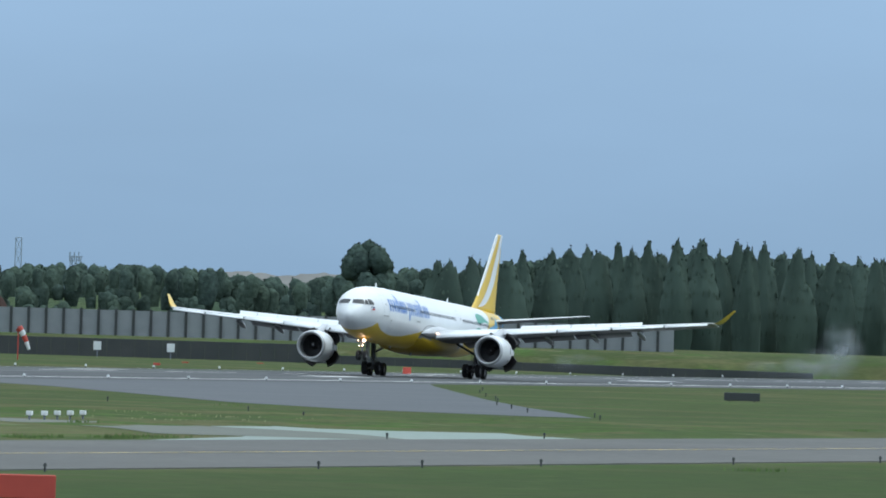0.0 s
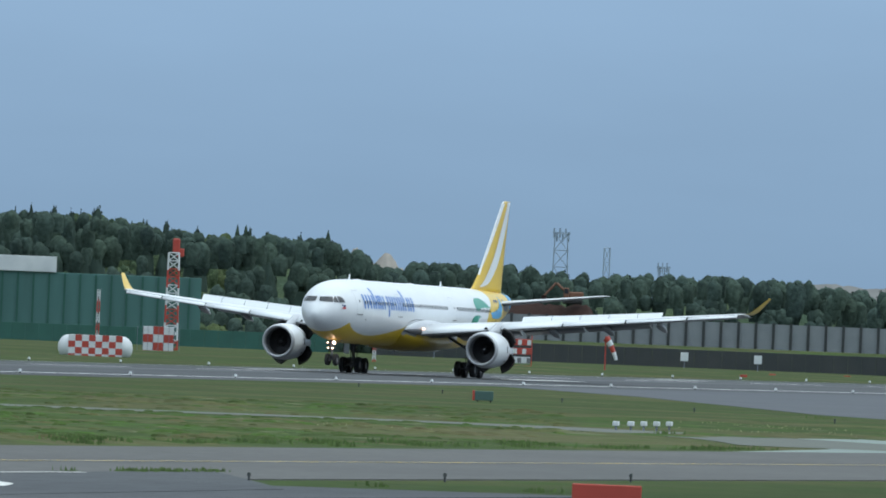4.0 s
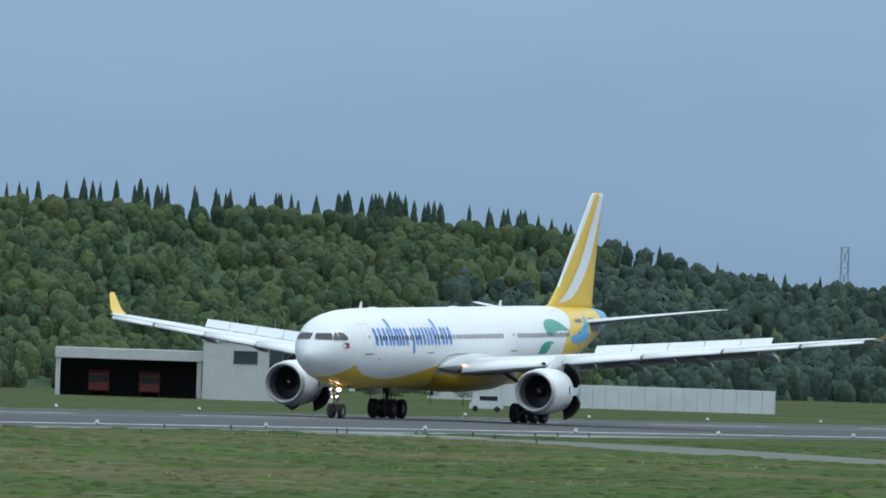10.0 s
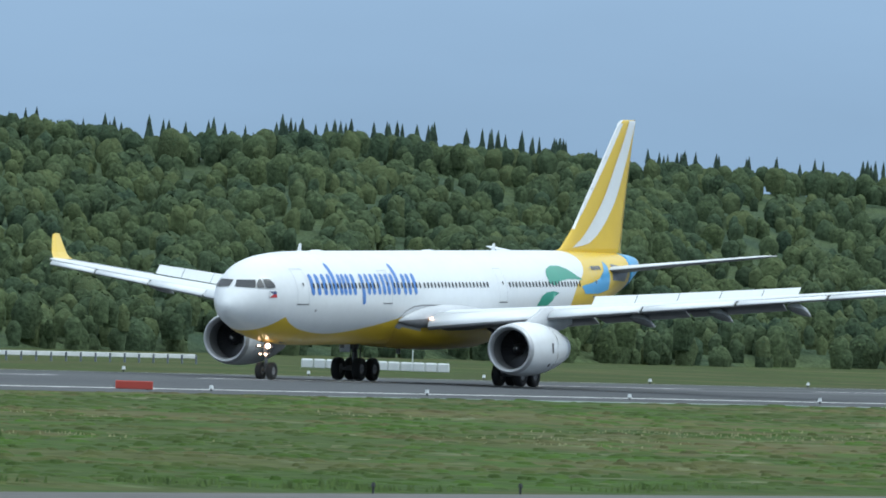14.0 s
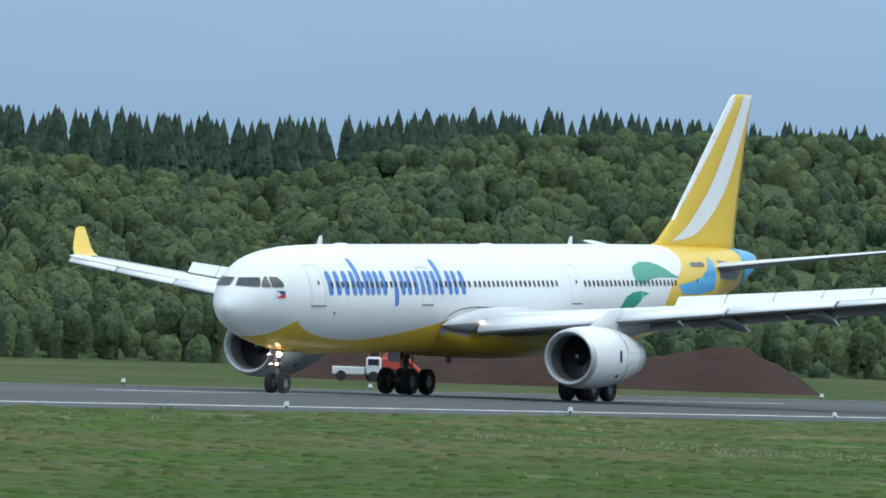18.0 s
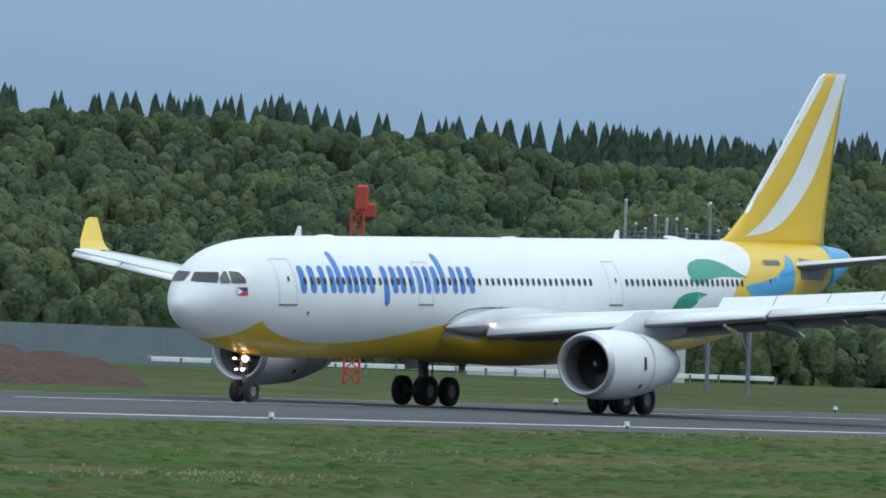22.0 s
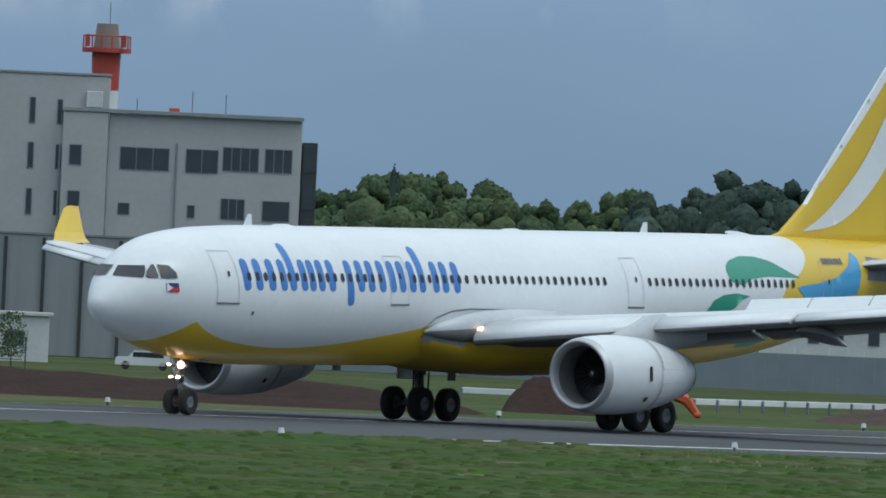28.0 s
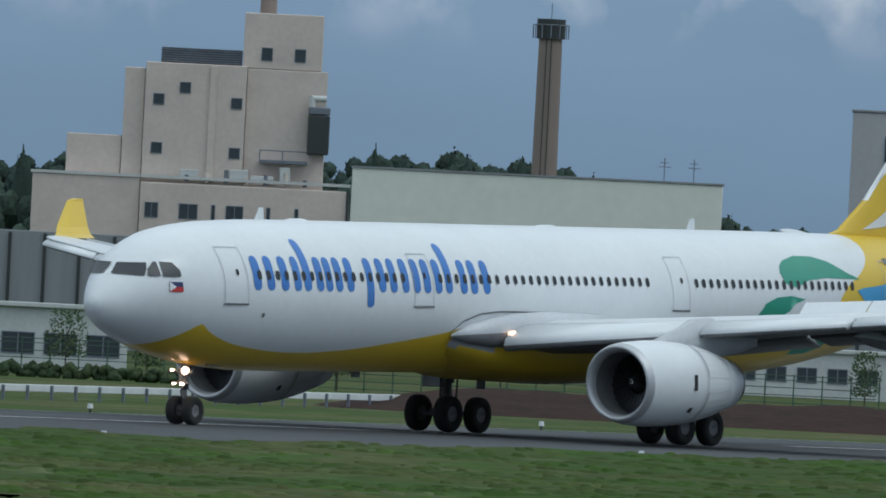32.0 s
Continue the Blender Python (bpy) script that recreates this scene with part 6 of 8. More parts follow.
M["soil"] = mat("brown_earth", (0.044, 0.023, 0.018), 0.95, spec=0.1, color2=(0.028, 0.016, 0.013), scale=0.4, amount=0.5, fine=0.2, fine_scale=2, bump=0.8, bump_scale=2)
M["dry_soil"] = mat("dry_brown_earth", (0.085, 0.056, 0.046), 0.95, spec=0.1, color2=(0.06, 0.04, 0.033), scale=0.4, amount=0.5, fine=0.2, fine_scale=2, bump=0.8, bump_scale=1)
M["rock"] = mat("pale_cut_rock", (0.30, 0.27, 0.24), 0.9, color2=(0.2, 0.19, 0.17), scale=0.3, amount=0.6, bump=0.8, bump_scale=1)
M["gravel"] = mat("grey_gravel", (0.17, 0.17, 0.165), 0.95, color2=(0.12, 0.12, 0.115), scale=0.15, amount=0.6, bump=0.6, bump_scale=1)
M["louvre"] = mat("dark_louvre_paint", (0.06, 0.075, 0.09), 0.6, color2=(0.045, 0.055, 0.07), scale=1)
M["stack"] = mat("brown_stack_render", (0.27, 0.215, 0.19), 0.8, color2=(0.21, 0.17, 0.15), scale=0.4, amount=0.5, stretch=(1, 1, 0.2))
# steel of the far masts, paled towards blue to stand for haze
M["bluegrey"] = mat("haze_paled_steel", (0.26, 0.33, 0.4), 0.8)
M["radome"] = mat("white_radome_panels", (0.78, 0.79, 0.8), 0.6, color2=(0.68, 0.7, 0.71), scale=0.8, amount=0.5)


def pane(parent, x, z, w, h, y=0.0, frame_mat=None, mullions=0):
    """A framed window on a front wall at depth y: frame bars proud of the wall, glass between them."""
    t = 0.07
    xs_ = [x, x + t] + [q for k in range(mullions) for q in (x + w * (k + 1) / (mullions + 1) - 0.04, x + w * (k + 1) / (mullions + 1) + 0.04)] + [x + w - t, x + w]
    zs_ = [z, z + t, z + h - t, z + h]
    fr = bmesh.new()
    g = [[fr.verts.new((p, y - 0.003, q)) for q in zs_] for p in xs_]
    faces = [fr.faces.new((g[i][j], g[i + 1][j], g[i + 1][j + 1], g[i][j + 1])) for i in range(len(xs_) - 1) for j in range(3) if j != 1 or i % 2 == 0]
    up = bmesh.ops.extrude_face_region(fr, geom=faces)
    for v in up["geom"]:
        if isinstance(v, bmesh.types.BMVert):
            v.co.y -= 0.057
    bmesh.ops.recalc_face_normals(fr, faces=fr.faces)
    win = part("window", fr, frame_mat or M["steel"], parent)
    part("pane", boxed(x + t, y - 0.03, z + t, x + w - t, y - 0.002, z + h - t), M["glass_far"], win)


M["glass_far"] = mat("far_window_glass", (0.035, 0.045, 0.055), 0.15, color2=(0.05, 0.06, 0.07), scale=0.5, spec=0.6)


def house(name, label, category, m, w, d, h, wall, windows=(), roof=None, base=0.0, overhang=0.3, roof_h=0.25):
    t = thing(name, label, category, m)
    part("wall", boxed(-w / 2, 0, base, w / 2, d, h, 0.02), wall, t)
    if roof:
        part("roof", boxed(-w / 2 - overhang, -overhang, h, w / 2 + overhang, d + overhang, h + roof_h, 0.03), roof, t)
    for q in windows:
        pane(t, *q[:4], mullions=q[4] if len(q) > 4 else 0)
    return t


def lattice(name, label, category, m, w0, w1, h, mat_, r=0.08, bays=6, group="", bands=0):
    """A four-legged braced tower."""
    t = thing(name, label, category, m, group)
    legs = []
    for sx, sy in ((-1, -1), (1, -1), (1, 1), (-1, 1)):
        legs.append(((sx * w0 / 2, sy * w0 / 2, 0), (sx * w1 / 2, sy * w1 / 2, h)))
        p, q = Vector(legs[-1][0]), Vector(legs[-1][1])
        for b in range(max(1, bands)):
            u0, u1 = b / max(1, bands), (b + 1) / max(1, bands)
            part("leg", rods([(p.lerp(q, u0), p.lerp(q, u1), r)], 6), M["orange"] if bands and b % 2 == 0 else mat_, t)
    at_ = lambda i, u: tuple(a + (b - a) * u for a, b in zip(*legs[i]))
    for k in range(bays):
        for i in range(4):
            j = (i + 1) % 4
            u0, u1 = k / bays, (k + 1) / bays
            part("brace", rods([(at_(i, u0), at_(j, u1), r * 0.6), (at_(j, u0), at_(i, u1), r * 0.6), (at_(i, u1), at_(j, u1), r * 0.6)], 5), mat_, t)
    return t


# fire station with an open garage
st = house("fire_station", "two-storey grey fire station with dark windows", "building", spot(-69.925, 1720, FZ), 11.1, 9, 6.4, M["plaster"],
           [(-2.2, 4.0, 2.7, 1.5), (1.75, 3.7, 2.4, 2.5), (3.2, 3.9, 2.0, 2.1, 1)], M["plaster"], overhang=0.15)
part("door", boxed(3.6, -0.08, 0, 5.0, -0.004, 3.6), M["slate"], st)
for k in range(5):
    part("rooftop_unit", boxed(-4.6 + 1.5 * k, 2 + (k % 2), 6.7, -3.8 + 1.5 * k, 3 + (k % 2), 7.5 + 0.3 * (k % 3), 0.05), M["plaster"], st)
    part("rooftop_antenna", rods([((-4.0 + 2.1 * k, 3, 6.6), (-4.0 + 2.1 * k, 3, 8.6 + 0.4 * (k % 2)), 0.06)]), M["steel"], st)
house("station_annex", "low white flat-roofed annex beside the fire station", "building", spot(-70.166, 1721, FZ), 3.3, 5, 3.1, M["plaster"], [(0.5, 1.0, 0.8, 1.0)], M["plaster"], overhang=0.05, roof_h=0.12)
ga = thing("garage", "open-fronted concrete garage with its inner shade painted dark", "garage", spot(-69.46, 1722, FZ))
part("roof", boxed(-7.9, -0.6, 4.1, 8.4, 9, 5.3, 0.05), M["plaster"], ga)
# back wall and floor are coloured near black for the shade within
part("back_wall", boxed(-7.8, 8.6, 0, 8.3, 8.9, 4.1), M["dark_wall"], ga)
for x in (-7.8, 7.8):
    part("side_wall", boxed(x, -0.3, 0, x + 0.5, 8.6, 4.1), M["plaster"], ga)
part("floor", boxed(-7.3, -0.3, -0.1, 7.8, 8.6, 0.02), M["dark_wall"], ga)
for x, c in ((-3.0, "orange"), (2.6, "orange")):
    fe = thing("fire_engine", "red fire engine in the garage, its colour darkened for the shade", "fire engine", spot(-69.46, 1722, FZ) @ pose(x, 2.5, 0.0), "garage vehicles")
    part("cab", boxed(-1.2, 0, 0.5, 1.2, 2.0, 2.6, 0.15), M["shaded_red"], fe)
    part("body", boxed(-1.2, 2.05, 0.5, 1.2, 5.2, 2.9, 0.1), M["shaded_red"], fe)
    part("windscreen", boxed(-1.0, -0.03, 1.5, 1.0, 0.03, 2.3, 0.02), M["glass"], fe)
    for sx in (-1, 1):
        for y in (0.9, 4.2):
            part("wheel", rods([((sx * 0.9, y, 0.5), (sx * 1.22, y, 0.5), 0.5)], 14), M["tyre"], fe)
sg = thing("notice_board", "small white board on a post in the grass", "sign", spot(-70.292, 1700, FZ))
part("post", rods([((0, 0.05, 0), (0, 0.05, 3.0), 0.07)]), M["steel"], sg)
part("board", boxed(-0.33, -0.03, 1.5, 0.33, 0.03, 3.0, 0.02), M["white_wall"], sg)

house("white_shed", "plain white flat-roofed shed at the edge of the wood", "shed", spot(-70.688, 1860, FZ), 7.8, 6, 5.3, M["plaster"], [], M["plaster"], overhang=0.1)


def car(name, label, m, l=4.4, w=1.75, h=1.5, paint=None, van=False):
    """Seen from the side; its length runs along x."""
    c = thing(name, label, "car", m)
    prof_c = [(-l / 2, 0.35), (-l / 2, 0.85), (-l / 2 + 0.15, 0.95), (-l * 0.28 if not van else -l * 0.4, h * 0.68), (-l * 0.18 if not van else -l * 0.33, h), (l * 0.3, h), (l / 2 - 0.08, h * 0.65), (l / 2, 0.8), (l / 2, 0.35)]
    rr = [[(x, y, z) for x, z in prof_c] for y in (-w / 2, w / 2)]
    loft("body", rr, paint or M["white_wall"], c, smooth=False)
    part("side_windows", boxed(-l * 0.2, -w / 2 - 0.015, h * 0.66, l * 0.33, -w / 2 + 0.02, h * 0.93, 0.005), M["glass"], c)
    for x in (-l * 0.32, l * 0.32):
        for y in (-w / 2, w / 2 - 0.2):
            part("wheel", rods([((x, y, 0.32), (x, y + 0.2, 0.32), 0.32)], 14), M["tyre"], c)
    return c


car("van", "small white van parked by the white wall", spot(-70.786, 1640, FZ), 3.6, 1.6, 1.8, van=True)
car("white_car", "white car parked before the grey hangar", spot(-53.93, 1180, FZ), 4.4, 1.75, 1.45)
car("white_car", "white car parked behind the mesh fence", spot(-51.1, 1100, FZ), 4.2, 1.75, 1.45)

ww = thing("white_boundary_wall", "long low white boundary wall with panel joints", "wall", spot(-71.32, 1790, FZ))
for k in range(22):
    part("panel", boxed(-16.5 + 1.5 * k, 0, -0.1, -16.5 + 1.5 * k + 1.47, 0.25, 2.85, 0.02), M["white_wall"], ww)
bar = thing("concrete_barrier", "row of low white concrete barrier blocks in the grass", "barrier", spot(-67.064, 1408, FZ))
for k in range(12):
    part("block", boxed(-6.7 + 1.12 * k, 0, -0.1, -6.7 + 1.12 * k + 1.09, 0.5, 0.8, 0.12), M["white_wall"], bar)
ps = thing("lamp_post", "short white post lamp in the grass", "lamp post", spot(-67.2, 1420, FZ))
part("pole", rods([((0, 0, 0), (0, 0, 2.6), 0.06)]), M["white_wall"], ps)
part("head", boxed(-0.25, -0.2, 2.5, 0.25, 0.2, 2.75, 0.03), M["white_wall"], ps)


def guard_rail(az0, az1, r0, r1, z, label):
    a, b = spot(az0, r0, z).translation, spot(az1, r1, z).translation
    d = b - a
    g = thing("guard_rail", label, "guard rail", pose(a.x, a.y, a.z, 0, 0, math.degrees(math.atan2(d.y, d.x))))
    n = max(2, int(d.length / 4))
    part("beam", boxed(0, -0.05, 0.45, d.length, 0.05, 0.85, 0.03), M["white_wall"], g)
    for k in range(n + 1):
        x = d.length * k / n
        part("post", boxed(x - 0.07, 0.055, -0.1, x + 0.07, 0.2, 0.8), M["steel"], g)


guard_rail(-66.4, -64.95, 1400, 1300, FZ, "white steel guard rail along the service road")
guard_rail(-60.9, -58.6, 1330, 1260, FZ, "white steel guard rail before the white building")
guard_rail(-52.0, -49.9, 918, 822, FZ, "white steel guard rail beside the earth bank")
guard_rail(-57.0, -55.95, 1050, 1000, FZ, "white steel guard rail before the grey hoarding")
guard_rail(-55.6, -55.1, 1010, 1010, FZ, "short white guard rail by the mound")

# white building, hut, platform, mast
wb = house("white_building", "long white single-storey building with a recessed porch", "building", spot(-60.17, 1330, FZ), 18.6, 8, 4.75, M["plaster"], [(0.2, 0.1, 1.6, 2.7), (2.2, 3.3, 0.1, 0.1)][:1], M["plaster"], overhang=0.05, roof_h=0.15)
# no recess is cut: a grey slab on the wall draws the porch's shade
part("porch", boxed(3.4, -0.12, 0.0, 7.0, -0.004, 3.4), M["wall_grey"], wb, "flat grey panel painted as the shade of the recessed porch")
part("porch_roof", boxed(3.3, -1.0, 3.45, 7.4, -0.005, 3.65), M["plaster"], wb)
part("door", boxed(4.2, -0.2, 0.0, 5.6, -0.125, 2.7), M["slate"], wb)
part("pipe", rods([((8.2, -0.1, 0), (8.2, -0.1, 4.9), 0.1)]), M["steel"], wb)
house("small_hut", "small white flat-roofed hut with two windows", "hut", spot(-59.03, 1250, FZ), 4.5, 3.5, 2.9, M["plaster"], [(-1.9, 1.2, 0.9, 1.2), (1.0, 1.2, 0.9, 1.2)], M["plaster"], overhang=0.3, roof_h=0.25)
hh = house("pump_hut", "small white hut with a blue door", "hut", spot(-58.76, 1335, FZ), 5.5, 3.5, 2.45, M["plaster"], [], M["plaster"], overhang=0.25, roof_h=0.25)
part("door", boxed(0.6, -0.07, 0, 2.1, -0.004, 1.7), M["blue"], hh, "faded blue door")

pf = thing("antenna_platform", "steel platform on legs crowded with antennas", "antenna platform", spot(-60.58, 1180, FZ))
part("deck", boxed(-5.4, 0, 10.5, 5.4, 7, 10.9), M["steel"], pf)
for z in (11.3, 11.7, 12.1):
    part("railing", rods([((-5.4, 0, z), (5.4, 0, z), 0.04), ((-5.4, 7, z), (5.4, 7, z), 0.04), ((-5.4, 0, z), (-5.4, 7, z), 0.04), ((5.4, 0, z), (5.4, 7, z), 0.04)], 5), M["steel"], pf)
for x in (-4.6, -1.5, 1.5, 4.6):
    for y in (0.4, 6.6):
        part("leg", rods([((x, y, 0), (x, y, 10.5), 0.16)]), M["steel"], pf)
for i, (x0, x1) in enumerate(((-4.6, -1.5), (-1.5, 1.5), (1.5, 4.6))):
    part("brace", rods([((x0, 0.4, 3), (x1, 0.4, 10.4), 0.07), ((x1, 0.4, 3), (x0, 0.4, 10.4), 0.07)], 5), M["steel"], pf)
for k in range(40):
    x = -5.2 + 10.4 * k / 39 + rng.uniform(-0.15, 0.15)
    hgt = rng.uniform(1.2, 2.6) if k % 8 else 3.6
    part("antenna", rods([((x, rng.uniform(0.2, 6), 10.9), (x, 0.3, 10.9 + hgt), 0.07 + 0.06 * (k % 3 == 0))], 6), M["plaster"] if k % 3 == 0 else M["steel"], pf)
bm = bmesh.new()
bmesh.ops.create_uvsphere(bm, u_segments=12, v_segments=8, radius=0.16, matrix=Matrix.Translation((1.2, 1, 14.3)))
part("globe_lamp", bm, M["white_wall"], pf, smooth=True)


def striped_mast(name, label, m, h, w, bands, head=False):
    t = lattice(name, label, "mast", m, w, w * 0.75, h, M["white_wall"], (0.13 if w > 1.5 else 0.1) if w > 0.5 else 0.06, max(5, int(h)), "red and white masts", bands)
    kids = [o for o in t.children]
    for o in kids:
        zs = [(o.matrix_basis @ v.co).z for v in o.data.vertices]
        u = (min(zs) + max(zs)) / 2 / h
        if o.name.startswith("brace") and int(u * bands) % 2 == 0:
            o.data.materials[0] = M["orange"]
    if head:
        part("radar_head", boxed(-0.2, -0.5, h, 0.75, 0.5, h + 1.9, 0.15), M["orange"], t, "red antenna head")
        part("head_foot", boxed(0.3, -0.4, h - 0.5, 1.35, 0.4, h + 0.6, 0.12), M["orange"], t, "red antenna head")
    return t


striped_mast("glide_mast", "red and white lattice mast with a red antenna head", spot(-59.346, 1130, FZ), 12.6, 1.15, 5, True)
striped_mast("glide_mast", "tall red and white lattice mast with a red antenna head", spot(-74.03, 2050, FZ), 13.8, 1.8, 6, True)
striped_mast("marker_mast", "slim red and white pole beside the grass", spot(-74.78, 1950, FZ), 6.8, 0.35, 6)
striped_mast("marker_mast", "slim red and white pole behind the shelters", spot(-73.76, 1990, FZ), 8.5, 0.4, 6)

# chequered equipment shelters
for az, r, w, h, lab in ((-73.755, 1850, 8.9, 3.0, "red and white chequered equipment trailer with rounded ends"), (-73.985, 2000, 5.4, 4.1, "red and white chequered equipment shelter in a steel cage")):
    t = thing("equipment_shelter", lab, "shelter", spot(az, r, FZ), "chequered shelters")
    part("body", boxed(-w * 0.36, 0, 0, w * 0.36, 3, h, 0.05), M["white_wall"], t)
    s = h / 4
    n = int(w * 0.72 / s)
    for i in range(n):
        for j in range(4):
            if (i + j) % 2 == 0:
                part("red_square", boxed(-w * 0.36 + i * w * 0.72 / n, -0.02, j * s, -w * 0.36 + (i + 1) * w * 0.72 / n, -0.004, (j + 1) * s), M["orange"], t)
    if w > 8:
        for sx in (-1, 1):
            bm = bmesh.new()
            bmesh.ops.create_uvsphere(bm, u_segments=16, v_segments=10, radius=1, matrix=Matrix.Translation((sx * w * 0.36, 1.5, h * 0.5)) @ Matrix.Diagonal((w * 0.14, 1.45, h * 0.49, 1)))
            part("rounded_end", bm, M["white_wall"], t, smooth=True)
    else:
        for x in np.linspace(-w / 2, w / 2, 9):
            part("cage_bar", rods([((x, -0.6, 0), (x, -0.6, h), 0.03)], 5), M["steel"], t)
it = thing("landing_aid_tower", "stacked red and white landing aid frame on the grass", "landing aid", spot(-75.315, 2015, FZ))
for k in range(4):
    part("tier", boxed(-1.6 + 0.15 * (k % 2), 0, 0.1 + 1.15 * k, 1.6 - 0.2 * (k % 2), 1.6, 0.95 + 1.15 * k, 0.06), M["orange"] if k != 1 else M["white_wall"], it)
    for j in range(5):
        if (j + k) % 2 or k == 0 and j % 4 == 0:
            part("cell", boxed(-1.5 + 0.6 * j, -0.04, 0.18 + 1.15 * k, -1.0 + 0.6 * j, -0.004, 0.85 + 1.15 * k), M["white_wall"] if k != 1 else M["strut"], it)
for x in (-1.5, 1.5):
    part("post", rods([((x, 0.8, 0), (x, 0.8, 5.2), 0.06)]), M["orange"], it)
ws = thing("windsock", "drooping orange and white windsock on a pole", "windsock", spot(-75.64, 2010, FZ))
part("pole", rods([((-0.4, 0, 0), (-0.4, 0, 5.2), 0.09)]), M["orange"], ws)
for k in range(4):
    a = (-0.4 + 0.36 * k, 0, 5.0 - 0.3 * k - 0.1 * k * k)
    b = (-0.4 + 0.36 * (k + 1), 0, 5.0 - 0.3 * (k + 1) - 0.1 * (k + 1) ** 2)
    part("sock_band", rods([(a, b, 0.48 - 0.07 * k, 0.42 - 0.07 * k)], 12), M["orange"] if k % 2 == 0 else M["white_wall"], ws)

# green hangar, low walls, fence on its bank
hg = thing("green_hangar", "long green sheet-clad hangar with a white parapet", "hangar", spot(-73.3, 2400, FZ))
part("wall", boxed(-40, 0, 0, 35, 30, 11.2, 0.05), M["hangar_green"], hg)
part("parapet", boxed(-39, -0.5, 11.2, 12.6, 30, 13.6, 0.05), M["white_wall"], hg)
for k in range(31):
    part("pilaster", boxed(-39 + 2.4 * k, -0.25, 0, -38.7 + 2.4 * k, -0.004, 11.1), M["green_wall"], hg)
gw = thing("green_wall", "low teal green boundary wall", "wall", spot(-73.85, 2260, FZ))
for k in range(34):
    part("panel", boxed(-38 + 2 * k, 0, 0, -38 + 2 * k + 1.97, 0.4, 3.5, 0.02), M["green_wall"], gw)
dw = thing("dark_wall", "low dark weathered blast wall", "wall", spot(-75.75, 2230, FZ))
for k in range(38):
    part("panel", boxed(-38 + 2 * k, 0, 0, -38 + 2 * k + 1.98, 0.5, 3.6, 0.02), M["dark_wall"], dw)
dw2 = thing("dark_wall", "thin dark kerb wall beyond the grass", "wall", spot(-77.35, 2230, FZ))
for k in range(28):
    part("panel", boxed(-26 + 2.6 * k, 0, 0, -26 + 2.6 * k + 2.58, 0.5, 2.2 - 0.02 * k, 0.02), M["dark_wall"], dw2)
bm = bmesh.new()
rows_b = []
for az in np.arange(-80, -74.7, 0.2):
    rows_b.append([bm.verts.new(spot(az, r, z).translation) for r, z in ((2232, FZ), (2240, 1.0), (2262, 2.3), (2420, 2.6))])
for i in range(len(rows_b) - 1):
    for j in range(3):
        bm.faces.new((rows_b[i][j], rows_b[i][j + 1], rows_b[i + 1][j + 1], rows_b[i + 1][j]))
tagged(part("grass_bank", bm, M["grass"], smooth=True), "raised grass bank below the fence", "ground", kind="structure")
fn = thing("screen_fence", "long grey screen fence with dark posts", "fence", spot(-76.5, 2300, 2.0))
for k in range(-26, 24):
    x = 2.58 * k
    part("post", boxed(x - 0.2, -0.25, 0, x + 0.2, 0.0, 4.3), M["dark_wall"], fn)
    part("panel", boxed(x + 0.2, 0.02, 0.2, x + 2.38, 0.12, 4.1), M["fence_grey"], fn)


def hill(name, label, az0, az1, r, h, depth, material, seed, z=None, category="earth mound", ragged=0.5, kind=""):
    """A heap with an uneven crest."""
    g = np.random.default_rng(seed)
    n, mrow = 40, 8
    bm = bmesh.new()
    rows_h = []
    rough = np.convolve(g.uniform(0, 1, n + 5), [0.2, 0.2, 0.2, 0.2, 0.2], "valid")
    for i in range(n + 1):
        u = i / n
        az = az0 + (az1 - az0) * u
        env = min(1, 6 * u, 6 * (1 - u)) ** 0.7
        top = h * env * (1 - ragged * rough[i] * 0.5 - ragged * 0.3 * math.sin(u * 17 + seed))
        row = []
        for j in range(mrow + 1):
            v = j / mrow
            row.append(bm.verts.new(spot(az, r + depth * v, (FZ if z is None else z) - 0.05 + top * math.sin(math.pi * min(1, v * 1.1) * 0.5 if v < 0.6 else math.pi * (0.5 + (v - 0.6) * 1.25)) + (g.uniform(-0.06, 0.06) * min(h, 4) if 0 < j < mrow else 0)).translation))
        rows_h.append(row)
    for i in range(n):
        for j in range(mrow):
            bm.faces.new((rows_h[i][j], rows_h[i][j + 1], rows_h[i + 1][j + 1], rows_h[i + 1][j]))
    bmesh.ops.recalc_face_normals(bm, faces=bm.faces)
    return tagged(part(name, bm, material, smooth=True), label, category, kind=kind)


hill("earth_mound", "long bank of bare brown earth", -64.65, -62.55, 1215, 3.9, 30, M["soil"], 3)
hill("earth_mound", "low heap of bare brown earth by the grey hoarding", -58.6, -56.6, 1010, 2.9, 25, M["dry_soil"], 5)
hill("earth_mound", "low spill of bare earth along the works", -57.2, -56.4, 950, 0.9, 25, M["dry_soil"], 6)
hill("earth_mound", "heap of brown earth beside the orange excavator", -55.9, -55.25, 925, 2.25, 18, M["soil"], 8, ragged=0.15)
hill("earth_mound", "long low bank of brown earth", -55.2, -51.42, 890, 1.55, 25, M["soil"], 9, ragged=0.3)
hill("cut_slope", "pale bare rock slope among the far trees", -74.92, -74.62, 2900, 18.6, 60, M["rock"], 11, ragged=0.25, category="rock slope")
hill("grey_mound", "broad grey gravel mound beyond the woods", -77.0, -76.15, 3300, 17.4, 120, M["gravel"], 12, category="mound", ragged=0.06)


